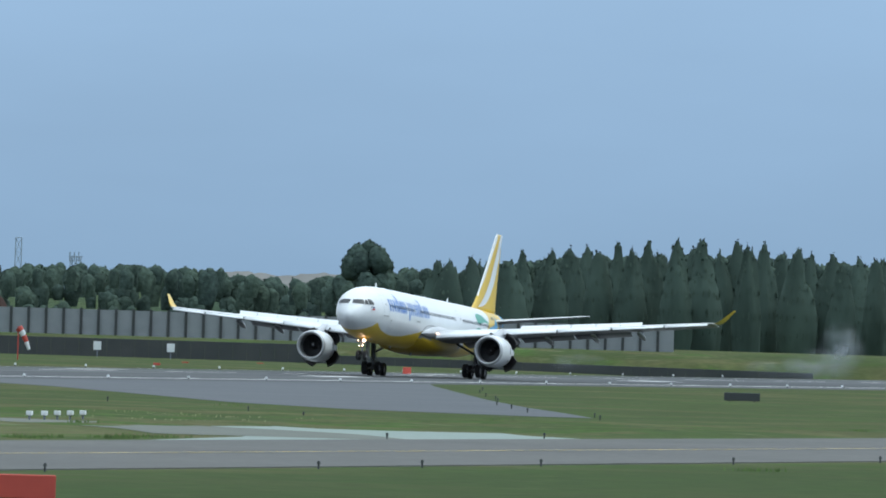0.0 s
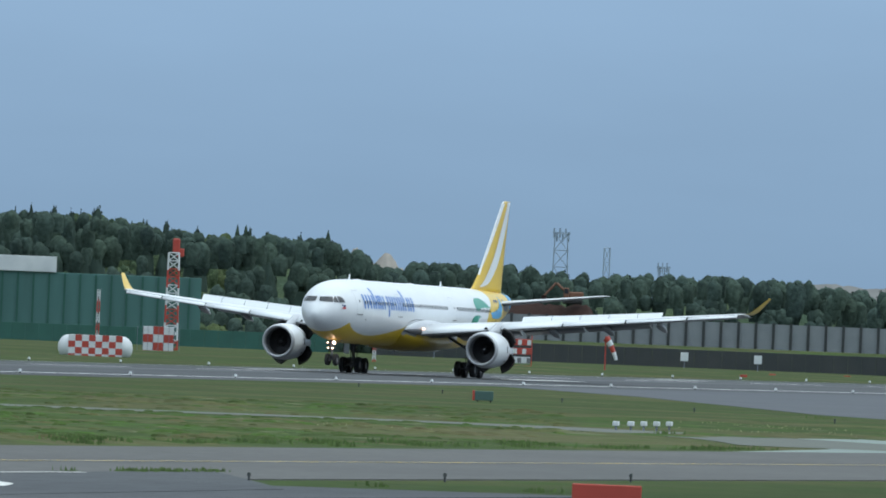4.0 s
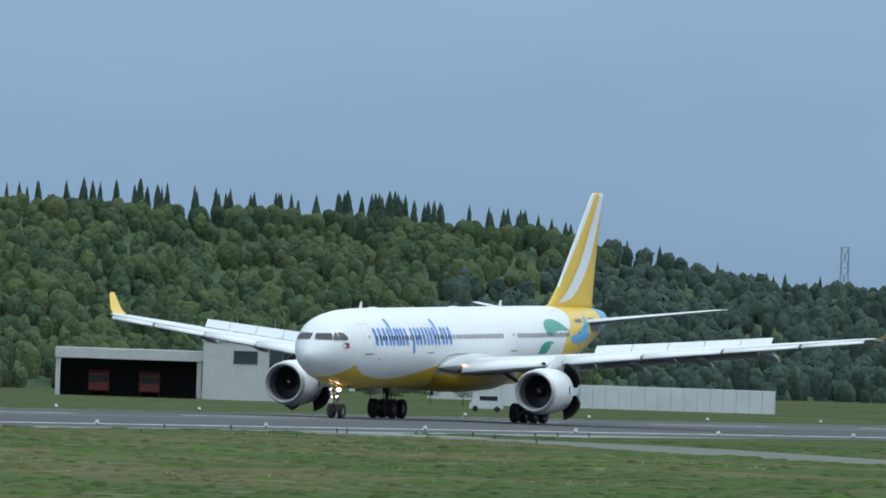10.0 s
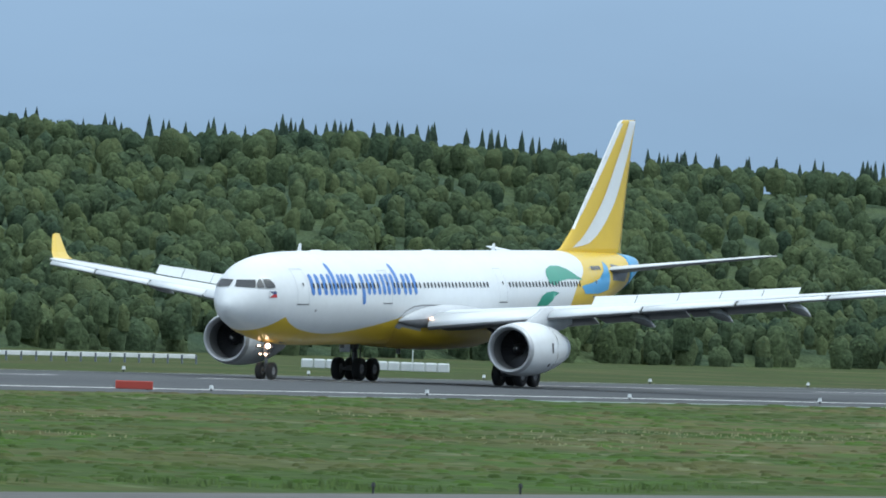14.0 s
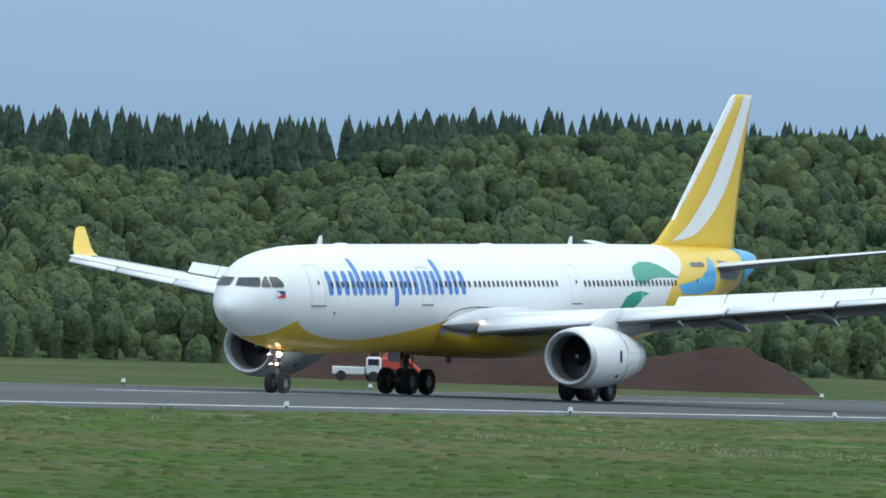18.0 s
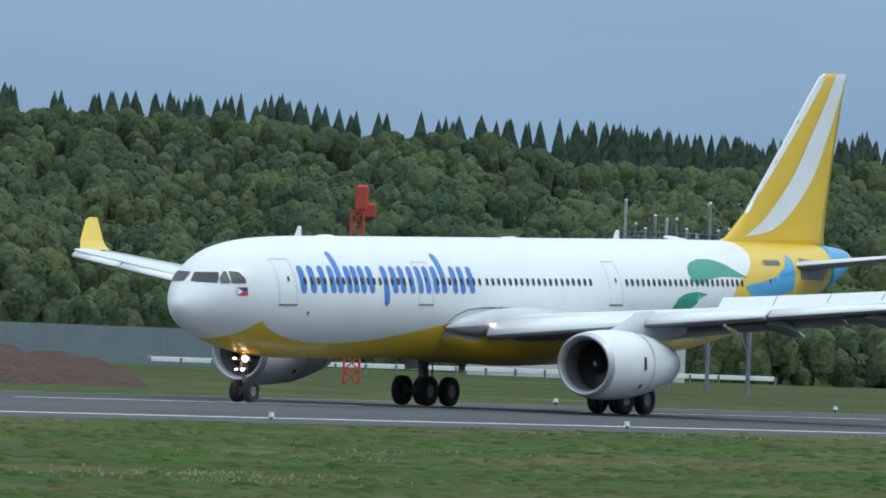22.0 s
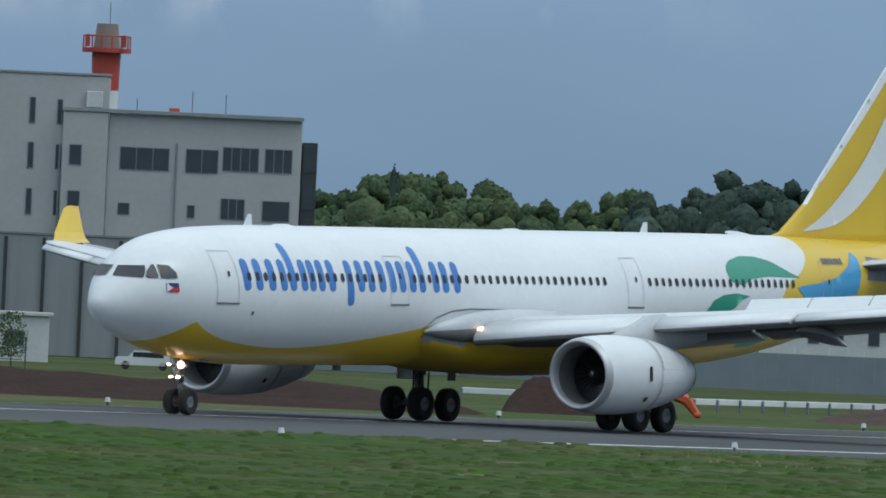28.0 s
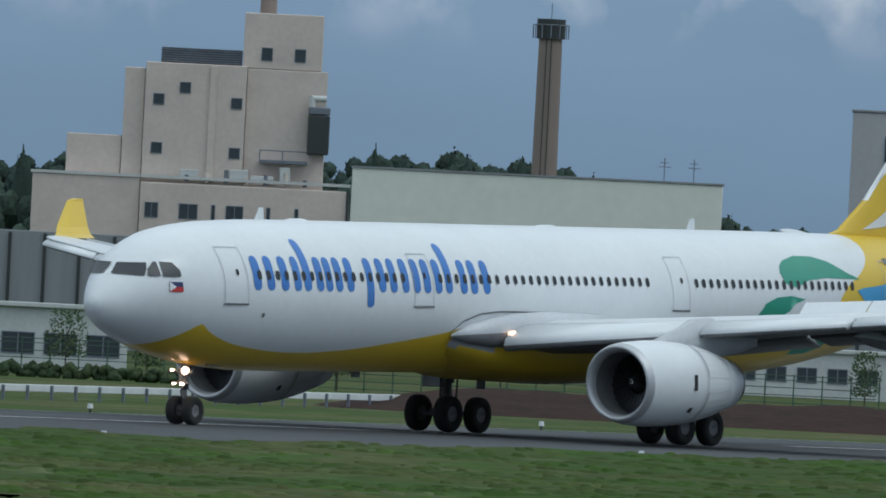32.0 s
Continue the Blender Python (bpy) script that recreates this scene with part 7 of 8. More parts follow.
def excavator(label, m, paint, parked=True, long_arm=False):
    e = thing("excavator", label, "excavator", m, "excavators")
    if long_arm:
        for y in (0.3, 2.1):
            part("track", boxed(-5.2, y, 0, -2.0, y + 0.6, 0.8, 0.2), M["tyre"], e)
        part("house", boxed(-4.4, 0.5, 0.85, -2.0, 2.5, 1.8, 0.15), paint, e)
        cab = part("cab", boxed(-5.2, 0.5, 0.85, -4.35, 1.5, 2.4, 0.1), paint, e)
        part("cab_window", boxed(-5.1, 0.47, 1.5, -4.45, 0.5, 2.25), M["glass"], cab)
        part("boom", rods([((-2.2, 1.6, 1.2), (-0.2, 1.6, 1.72), 0.3, 0.34), ((-0.2, 1.6, 1.72), (1.0, 1.6, 1.55), 0.34, 0.36)], 6), paint, e)
        part("arm", rods([((0.9, 1.6, 1.6), (2.3, 1.6, 1.05), 0.36, 0.34), ((2.3, 1.6, 1.05), (3.0, 1.6, 0.1), 0.34, 0.2)], 6), paint, e)
        part("ram", rods([((-0.2, 1.2, 1.35), (1.5, 1.2, 1.2), 0.09)], 8), M["steel"], e)
        part("bucket", boxed(2.75, 1.25, 0.0, 3.2, 1.95, 0.35, 0.1), paint, e)
        return e
    part("track", boxed(-1.6, 0, 0, 1.6, 0.6, 0.8, 0.2), M["tyre"], e)
    part("track", boxed(-1.6, 1.8, 0, 1.6, 2.4, 0.8, 0.2), M["tyre"], e)
    part("house", boxed(-0.6, 0.2, 0.85, 1.7, 2.2, 1.9, 0.15), paint, e)
    cab = part("cab", boxed(-1.4, 0.2, 0.85, -0.55, 1.2, 2.5, 0.1), paint, e)
    part("cab_window", boxed(-1.3, 0.17, 1.6, -0.65, 0.2, 2.35), M["glass"], cab)
    arm = rods([((-0.6, 1.6, 1.5), (-2.6, 1.6, 3.2), 0.22, 0.2), ((-2.6, 1.6, 3.2), (-4.4, 1.6, 1.2), 0.2, 0.15)], 8) if parked else rods([((-0.6, 1.6, 1.4), (0.6, 1.6, 2.6), 0.2), ((0.6, 1.6, 2.6), (2.9, 1.6, 0.5), 0.22, 0.16)], 8)
    part("arm", arm, paint, e)
    part("bucket", boxed(-4.8, 1.2, 0.5, -4.0, 2.0, 1.2, 0.1) if parked else boxed(2.6, 1.2, 0.0, 3.4, 2.0, 0.6, 0.1), M["soil"], e)
    return e


excavator("red excavator parked before the earth bank", spot(-63.06, 1205, FZ), M["orange"], False)
excavator("orange excavator with a lowered arm on the earth bank", spot(-55.79, 944, FZ), M["orange2"], long_arm=True)
tk = thing("works_truck", "white works truck beside the earth bank", "truck", spot(-62.95, 1203, FZ))
part("bed", boxed(-1.9, 0, 0.5, 0.6, 2, 1.1, 0.05), M["white_wall"], tk)
part("cab", boxed(0.7, 0, 0.5, 1.9, 2, 1.9, 0.15), M["white_wall"], tk)
part("cab_window", boxed(0.85, -0.02, 1.25, 1.7, 0.01, 1.75), M["glass"], tk)
for x in (-1.2, 1.3):
    part("wheel", rods([((x, -0.02, 0.4), (x, 0.25, 0.4), 0.4)], 14), M["tyre"], tk)

# hoarding, houses, radome tower
hw = thing("grey_hoarding", "long grey steel hoarding around the works", "fence", spot(-57.9, 1290, FZ))
for k in range(-50, 38):
    part("panel", boxed(-17 + 1.0 * k, 0, 0, -17 + 1.0 * k + 0.994, 0.12, 3.1), M["wall_grey"], hw)
for az, w, lab in ((-57.45, 11.5, "long low white house with a flat roof and dark windows"), (-56.55, 17.0, "long white workshop with a grey roof"), (-55.75, 20.0, "grey two-storey house with a dark roof behind the hoarding")):
    t = house("works_house", lab, "building", spot(az, 1340, FZ), w, 7, 5.9, M["office"] if w == 20.0 else M["plaster"], [(-w / 2 + 1.0 + 2.6 * k + 0.5 * (k % 2), 3.9, 1.0, 1.3) for k in range(int(w / 2.6) - 1)], M["slate"], overhang=0.5, roof_h=0.35)
    part("ledge", boxed(-w / 2, -0.5, 2.2, w / 2, -0.004, 2.45), M["stack"], t, "brown ledge along the wall")
    for k in range(int(w / 3)):
        part("rail_post", rods([((-w / 2 + 3.0 * k, -0.9, 2.4), (-w / 2 + 3.0 * k, -0.9, 3.6), 0.05)], 5), M["white_wall"], t)
for az in (-55.745, -55.925):
    sl = thing("street_lamp", "slim grey street lamp with a pale head", "street lamp", spot(az, 1250, FZ), "works street lamps")
    part("pole", rods([((0, 0, 0), (0, 0, 6.9), 0.09, 0.06)], 8), M["steel"], sl)
    part("head", boxed(-0.3, -0.2, 6.85, 0.4, 0.2, 7.1, 0.06), M["white_wall"], sl)
gf = thing("green_screen", "tall green mesh screen with posts behind the workshop", "fence", spot(-55.2, 1365, FZ))
for k in range(-9, 8):
    part("post", rods([((2.1 * k, -0.1, 0), (2.1 * k, -0.1, 10.6), 0.08)], 6), M["steel"], gf)
    part("mesh_panel", boxed(2.1 * k + 0.06, 0, 0.3, 2.1 * k + 2.04, 0.08, 10.2), M["screen_green"], gf)

rt = thing("radome_tower", "grey steel lattice tower carrying a white radome", "radar tower", spot(-57.14, 1180, FZ))
W = 4.2
LEGS = [(-W, 0), (W, 0), (W, 2 * W), (-W, 2 * W)]
RH = 22.0
for x, y in LEGS:
    part("leg", boxed(x - 0.2, y - 0.2, 0, x + 0.2, y + 0.2, RH), M["steel"], rt)
for z in (4.5, 9.7, 14.9, 18.2, RH - 0.2):
    for i in range(4):
        a, b = LEGS[i], LEGS[(i + 1) % 4]
        part("beam", rods([((*a, z), (*b, z), 0.17)], 6), M["steel"], rt)
for z0, z1 in ((0, 4.5), (4.5, 9.7), (9.7, 14.9), (14.9, 18.2), (18.2, RH - 0.2)):
    for i in range(4):
        a, b = LEGS[i], LEGS[(i + 1) % 4]
        mid = ((a[0] + b[0]) / 2, (a[1] + b[1]) / 2)
        part("brace", rods([((*a, z0), (*mid, z1), 0.11)], 6), M["steel"], rt)
        part("brace", rods([((*b, z0), (*mid, z1), 0.11)], 6), M["steel"], rt)
part("stair_core", boxed(-1.2, 3.2, 0, 1.7, 6.2, 18.0, 0.05), M["wall_grey"], rt)
part("cabin", boxed(-W + 0.4, 0.9, 18.4, W - 1.6, 2 * W - 0.7, RH - 0.5, 0.05), M["white_wall"], rt, "white equipment cabin")
part("deck", boxed(-W - 0.5, -0.5, RH, W + 0.5, 2 * W + 0.5, RH + 0.5, 0.03), M["plaster"], rt)
for k in range(12):
    x = -W - 0.4 + (2 * W + 0.8) * k / 11
    part("rail_post", rods([((x, -0.4, RH + 0.5), (x, -0.4, RH + 1.6), 0.045)], 5), M["white_wall"], rt)
part("railing", rods([((-W - 0.4, -0.4, RH + 1.6), (W + 0.4, -0.4, RH + 1.6), 0.05), ((-W - 0.4, -0.4, RH + 1.1), (W + 0.4, -0.4, RH + 1.1), 0.04), ((W + 0.4, -0.4, RH + 1.6), (W + 0.4, 9, RH + 1.6), 0.05), ((-W - 0.4, -0.4, RH + 1.6), (-W - 0.4, 9, RH + 1.6), 0.05)], 5), M["white_wall"], rt)
for p, q in (((-W - 0.4, -0.4), (W + 0.4, -0.4)), ((W + 0.4, -0.4), (W + 0.4, 2 * W + 0.4)), ((-W - 0.4, 2 * W + 0.4), (W + 0.4, 2 * W + 0.4)), ((-W - 0.4, -0.4), (-W - 0.4, 2 * W + 0.4))):
    n = 60
    bars = [(p[0] + (q[0] - p[0]) * (k + 0.5) / n, p[1] + (q[1] - p[1]) * (k + 0.5) / n) for k in range(n)]
    part("guard_mesh", rods([((x, y, RH + 0.5), (x, y, RH + 1.6), 0.045) for x, y in bars], 4), M["white_wall"], rt, "pale guard mesh round the deck")
bm = bmesh.new()
bmesh.ops.create_icosphere(bm, subdivisions=3, radius=2.15, matrix=Matrix.Translation((-0.15, 4.6, RH + 2.0)))
part("radome", bm, M["radome"], rt, "white faceted radome", smooth=False)
part("pedestal", rods([((-0.15, 4.6, RH + 0.4), (-0.15, 4.6, RH + 1.3), 1.85)], 20), M["plaster"], rt)
part("cable_pipe", rods([((0.2, -0.35, 3), (0.2, -0.35, RH + 0.4), 0.07)]), M["white_wall"], rt)
part("side_ladder", rods([((W - 1.3, 1.2, 18.4), (W - 1.3, 1.2, RH), 0.06), ((W - 0.6, 1.2, 18.4), (W - 0.6, 1.2, RH), 0.06)] + [((W - 1.3, 1.2, 18.6 + 0.4 * k), (W - 0.6, 1.2, 18.6 + 0.4 * k), 0.04) for k in range(8)], 5), M["steel"], rt)
part("catwalk", boxed(-3.4, 1.0, 12.0, -0.2, 2.6, 13.6, 0.03), M["steel"], rt)

# office block with the striped chimney behind it
of = thing("office_block", "grey clad office block with dark strip windows", "building", spot(-53.912, 1350, FZ - 0.3))
part("west_wing", boxed(-13.35, 0.4, 0, -3.6, 14, 24.5, 0.05), M["office"], of)
part("main_wing", boxed(-3.55, 0, 0, 13.2, 14, 21.4, 0.05), M["office"], of)
part("front_bay", boxed(-7.5, -0.5, 0, -3.6, 0.38, 21.4, 0.05), M["office"], of)
part("parapet", boxed(-7.6, -0.65, 21.42, 13.3, 0.4, 21.75, 0.03), M["slate"], of)
part("parapet", boxed(-13.45, 0.3, 24.52, -3.5, 14.1, 24.75, 0.03), M["slate"], of)
part("stair_tower", boxed(13.25, 0.5, 0, 14.6, 14, 19.6, 0.05), M["dark_wall"], of, "dark glazed stair tower")
for k in range(5):
    part("stair_glazing", boxed(13.4, 0.44, 4.2 + 3.2 * k, 14.45, 0.49, 6.4 + 3.2 * k), M["glass_far"], of)
for z in (12.3, 16.3, 20.2, 8.3):
    for x, w in ((-10.5, 0.55),):
        pane(of, x, z, w, 2.3, y=0.4)
    pane(of, -8.1, z, 0.5, 2.2, y=0.4)
    if z < 20:
        pane(of, -6.9, z + 0.45, 1.1, 1.8, y=-0.5)
for x, z, w, h, mu in ((-2.5, 16.55, 4.3, 2.0, 2), (3.2, 16.5, 2.85, 2.1, 1), (6.4, 16.8, 3.15, 2.1, 3), (10.05, 16.8, 2.4, 2.1, 2), (-2.5, 12.65, 1.05, 1.05, 0), (3.5, 12.6, 0.7, 1.15, 0), (6.4, 12.6, 2.1, 1.85, 2), (10.0, 12.6, 2.4, 1.8, 0), (-2.4, 6.4, 4.2, 2.0, 2), (3.2, 6.4, 2.7, 2.0, 1), (6.4, 6.4, 3.1, 2.0, 3)):
    pane(of, x, z, w, h, mullions=mu)
part("entrance_box", boxed(-5.6, -0.3, 21.8, -4.2, 0.3, 23.2, 0.05), M["plaster"], of)
for x, z in ((-1.2, 1.3), (3.6, 2.1), (6.5, 1.9)):
    part("roof_antenna", rods([((x, 3, 21.4), (x, 3, 21.5 + z), 0.05)], 5), M["steel"], of)
part("roof_unit", boxed(1.6, 3, 21.4, 2.5, 4.2, 22.1, 0.05), M["orange"], of)
part("downpipe", rods([((-7.7, -0.1, 0), (-7.7, -0.1, 18.5), 0.09)]), M["wall_grey"], of)
part("downpipe", rods([((2.4, -0.1, 0), (2.4, -0.1, 19), 0.09)]), M["wall_grey"], of)

sc = thing("striped_chimney", "red and white banded chimney with a railed gallery", "chimney", spot(-53.74, 1400, FZ))
for z0, z1, r0, r1, c in ((0, 23.6, 1.5, 1.22, "white_wall"), (23.6, 27.0, 1.22, 1.3, "orange"), (27.0, 27.4, 2.2, 2.2, "orange"), (27.4, 29.6, 1.2, 0.95, "stack")):
    part("shaft", rods([((0, 0, z0), (0, 0, z1), r0, r1)], 24), M[c], sc, smooth=False)
for k in range(14):
    a = 2 * math.pi * k / 14
    part("rail_post", rods([((2.1 * math.cos(a), 2.1 * math.sin(a), 27.4), (2.1 * math.cos(a), 2.1 * math.sin(a), 28.5), 0.07)], 5), M["orange"], sc)
for k in range(14):
    a, b = 2 * math.pi * k / 14, 2 * math.pi * (k + 1) / 14
    part("rail", rods([((2.1 * math.cos(a), 2.1 * math.sin(a), 28.5), (2.1 * math.cos(b), 2.1 * math.sin(b), 28.5), 0.06)], 5), M["orange"], sc)
part("aerial", rods([((0.2, 0, 29.6), (0.2, 0, 31.5), 0.04)], 5), M["steel"], sc)
for a in (2.6, 5.6):
    part("warning_lamp", boxed(2.0 * math.cos(a) - 0.2, -2.0, 27.5, 2.0 * math.cos(a) + 0.2, -1.7, 28.6, 0.05), M["orange"], sc)

# cream hangar with grey doors
ch = thing("cream_hangar", "large cream clad hangar with grey sliding doors", "hangar", spot(-52.2, 1420, FZ - 0.55))
part("upper_wall", boxed(-16.9, 0, 10.6, 16.9, 40, 18.3, 0.05), M["cream"], ch)
part("roof_edge", boxed(-17.0, -0.1, 18.32, 17.0, 40, 18.5), M["slate"], ch)
for k in range(10):
    part("door_leaf", boxed(-16.9 + 3.38 * k, 0.3 + 0.12 * (k % 2), 0, -16.9 + 3.38 * k + 3.3, 0.4 + 0.12 * (k % 2), 10.55), M["slate"], ch)
    part("door_rib", boxed(-16.9 + 3.38 * k, 0.1, 0, -16.65 + 3.38 * k, 0.29, 10.55), M["dark_wall"], ch)
for x in (11.5, 14.2):
    part("roof_aerial", rods([((x, 2, 18.5), (x, 2, 20.6), 0.05), ((x - 0.6, 2, 19.8), (x + 0.6, 2, 19.8), 0.04), ((x - 0.4, 2, 20.2), (x + 0.4, 2, 20.2), 0.04)], 5), M["steel"], ch)

ha = thing("grey_hangar", "wide grey hangar front below the heating plant", "hangar", spot(-50.2, 1430, FZ))
part("wall", boxed(-18, 0, 0, 15.0, 30, 10.6, 0.05), M["slate"], ha)
for k in range(11):
    part("door_rib", boxed(-17.5 + 3.2 * k, -0.2, 0, -17.2 + 3.2 * k, -0.004, 10.4), M["dark_wall"], ha)

hs = thing("grey_shed", "long dark grey shed with ribbed doors before the office block", "hangar", spot(-53.55, 1322, FZ))
part("wall", boxed(-13.5, 0, 0, 13.0, 9, 10.2, 0.05), M["slate"], hs)
part("roof_edge", boxed(-13.6, -0.1, 10.22, 13.1, 9, 10.4), M["wall_grey"], hs)
for k in range(9):
    part("door_rib", boxed(-13.3 + 3.25 * k, -0.2, 0, -13.0 + 3.25 * k, -0.004, 10.0), M["dark_wall"], hs)

# heating plant
pl = thing("heating_plant", "stepped beige heating plant with a tall upper block", "plant building", spot(-50.93, 1500, FZ - 0.8))
for nm, x0, x1, z0, z1, y0 in (("main_block", -4.9, 4.8, 0, 28.4, 0), ("side_block", -6.9, -4.95, 0, 27.8, 0.6), ("low_block", -12.2, -6.95, 0, 21.2, 0.9), ("base_block", -15.3, -4.95, 0, 17.2, -1.2), ("front_block", -4.9, 15.2, 0, 16.8, -1.6),
                              ("right_block", 4.85, 12.6, 0, 28.2, 0.8), ("top_block", 4.4, 12.0, 28.25, 33.6, 1.0)):
    part(nm, boxed(x0, y0, z0, x1, 12, z1, 0.06), M["render_warm"], pl)
part("louvre_house", boxed(-3.5, 1.5, 28.45, 4.3, 10, 29.9, 0.05), M["louvre"], pl, "dark louvred plant house")
for k in range(6):
    part("louvre", boxed(-3.45, 1.38, 28.55 + 0.22 * k, 4.25, 1.49, 28.65 + 0.22 * k), M["steel"], pl)
part("pilaster", boxed(1.3, -0.22, 17.0, 2.0, -0.004, 28.2, 0.03), M["render_warm"], pl)
for x in (6.1, 9.3):
    pane(pl, x, 29.0, 1.1, 1.3, y=1.0)
for x0, x1, z1 in ((-1.2, 0.6, 18.2), (3.6, 5.4, 18.4), (5.6, 7.8, 17.9), (8.4, 9.4, 18.8)):
    part("roof_box", boxed(x0, -1.1, 17.5, x1, -0.4, z1, 0.05), M["plaster"], pl)
for x, z in ((-4.1, 24.3), (-1.6, 25.5), (3.4, 24.2), (-4.1, 19.6), (3.4, 19.4)):
    pane(pl, x, z, 1.1, 1.1, mullions=0)
for x, w in ((-4.4, 1.3), (-1.1, 1.8), (2.0, 0.4), (3.4, 1.7), (7.3, 0.4), (10.0, 0.4)):
    pane(pl, x, 13.4, w, 1.5, y=-1.6, mullions=1 if w > 1 else 0)
part("string_course", boxed(-15.5, -1.35, 17.22, 15.3, -0.2, 17.5), M["plaster"], pl)
part("cooling_unit", boxed(10.9, -0.6, 20.2, 13.0, 0.75, 24.0, 0.1), M["dark_wall"], pl)
part("cooling_cap", boxed(10.9, -0.6, 24.05, 13.0, 0.75, 24.8, 0.1), M["steel"], pl)
part("flue_pipe", rods([((11.2, -0.2, 24.8), (11.2, -0.2, 25.8), 0.35), ((11.2, -0.2, 25.6), (12.6, -0.2, 25.6), 0.3)], 10), M["plaster"], pl)
part("balcony", boxed(6.4, -0.6, 19.2, 11.0, 0.78, 19.5), M["steel"], pl)
part("balcony_rail", rods([((6.4, -0.6, 20.4), (11.0, -0.6, 20.4), 0.06), ((6.4, -0.6, 19.5), (6.4, -0.6, 20.4), 0.06), ((8.6, -0.6, 19.5), (8.6, -0.6, 20.4), 0.06)], 5), M["steel"], pl)
for k in range(7):
    part("roof_pipe", rods([((-0.5 + 1.9 * k, -1.0, 17.0), (-0.5 + 1.9 * k, -1.0, 17.7 + 0.3 * (k % 3)), 0.22)], 8), M["render_warm"] if k % 2 else M["steel"], pl)
part("top_stub", rods([((6.6, 5, 33.6), (6.6, 5, 35.4), 0.8)], 16), M["stack"], pl)
part("downpipe", rods([((15.05, -1.7, 0), (15.05, -1.7, 16.8), 0.14)]), M["dark_wall"], pl)

tc_ = thing("brown_chimney", "tall tapering brown chimney with a gallery", "chimney", spot(-52.222, 1580, FZ))
part("shaft", rods([((0, 0, 0), (0, 0, 33.0), 1.45, 1.18)], 20), M["stack"], tc_)
part("gallery", rods([((0, 0, 33.0), (0, 0, 35.0), 1.45)], 20), M["dark_wall"], tc_)
for k in range(12):
    a = 2 * math.pi * k / 12
    part("gallery_post", rods([((1.8 * math.cos(a), 1.8 * math.sin(a), 33.0), (1.8 * math.cos(a), 1.8 * math.sin(a), 34.4), 0.06)], 5), M["steel"], tc_)
    b = a + 2 * math.pi / 12
    part("gallery_rail", rods([((1.8 * math.cos(a), 1.8 * math.sin(a), 34.4), (1.8 * math.cos(b), 1.8 * math.sin(b), 34.4), 0.05)], 5), M["steel"], tc_)
part("aerial", rods([((0, 0, 35.0), (0, 0, 36.6), 0.04)], 5), M["steel"], tc_)
part("ladder", rods([((-0.5, -1.35, 0), (-0.4, -1.2, 33), 0.05), ((0.1, -1.45, 0), (0.1, -1.22, 33), 0.05)], 5), M["dark_wall"], tc_)

house("low_office", "low white office with a band of windows behind the fence", "building", spot(-50.4, 1060, FZ), 12, 8, 4.5, M["plaster"], [(-5.5 + 2.9 * k, 1.3, 2.3, 1.5, 1) for k in range(4)], M["plaster"], overhang=0.4, roof_h=0.3)
house("low_office", "low white flat-roofed office beside the car park", "building", spot(-53.2, 1220, FZ), 16, 8, 3.6, M["plaster"], [(-7.5 + 2.4 * k, 1.2, 1.6, 1.2, 1) for k in range(6)], M["plaster"], overhang=0.3, roof_h=0.3)
mf = thing("mesh_fence", "green wire mesh fence with thin posts", "fence", spot(-51.6, 1035, FZ))
for k in range(-18, 19):
    part("post", rods([((1.9 * k, 0, 0), (1.9 * k, 0, 2.6), 0.05)], 5), M["mesh_green"], mf)
for z in (0.2, 0.7, 1.2, 1.7, 2.2, 2.5):
    part("wire", rods([((-34, 0, z), (34, 0, z), 0.03)], 4), M["mesh_green"], mf)
house("far_works", "low grey works building beyond the earth bank", "building", spot(-54.6, 1290, FZ), 22, 8, 3.2, M["wall_grey"], [(-9 + 4.0 * k, 1.2, 2.2, 1.4, 1) for k in range(5)], M["plaster"], overhang=0.3, roof_h=0.3)

# masts on the skyline
for az, r, h, w, lab in ((-75.45, 3600, 27.0, 4.2, "far lattice telephone mast above the trees"), (-75.62, 4200, 27.0, 2.2, "faint far lattice mast"), (-75.83, 3600, 20.0, 3.2, "far lattice tower with a broad head"), (-72.085, 2900, 27.5, 1.9, "far lattice mast above the trees"),
                         (-73.26, 3000, 27.5, 1.4, "thin far antenna mast above the trees"), (-72.75, 2420, 16.2, 3.0, "steel lattice mast beside the green hangar")):
    t = lattice("far_mast", lab, "mast", spot(az, r, FZ), w, w * 0.7, h, M["bluegrey"], 0.16, 7, "far masts")
    if az in (-75.45, -73.26, -75.83):
        for k in range(6):
            part("antenna_panel", boxed(-w * 0.45 + w * 0.16 * k, -0.6, h - 1.0 - 0.8 * (k % 2), -w * 0.36 + w * 0.16 * k, -0.3, h + 1.2 - 0.8 * (k % 2)), M["bluegrey"], t)
        part("antenna_frame", boxed(-w * 0.5, -0.3, h, w * 0.5, 0.3, h + 0.25), M["bluegrey"], t)

# lights, signs and boxes in the grass
def edge_light(x, y, z, label="white runway edge light on a short stem"):
    t = thing("edge_light", label, "runway light", pose(x, y, z), "runway edge lights")
    part("stem", rods([((0, 0, 0), (0, 0, 0.22), 0.05)], 8), M["dark_wall"], t)
    part("lens", rods([((0, 0, 0.22), (0, 0, 0.42), 0.13, 0.09)], 10), M["white_wall"], t)
    return t


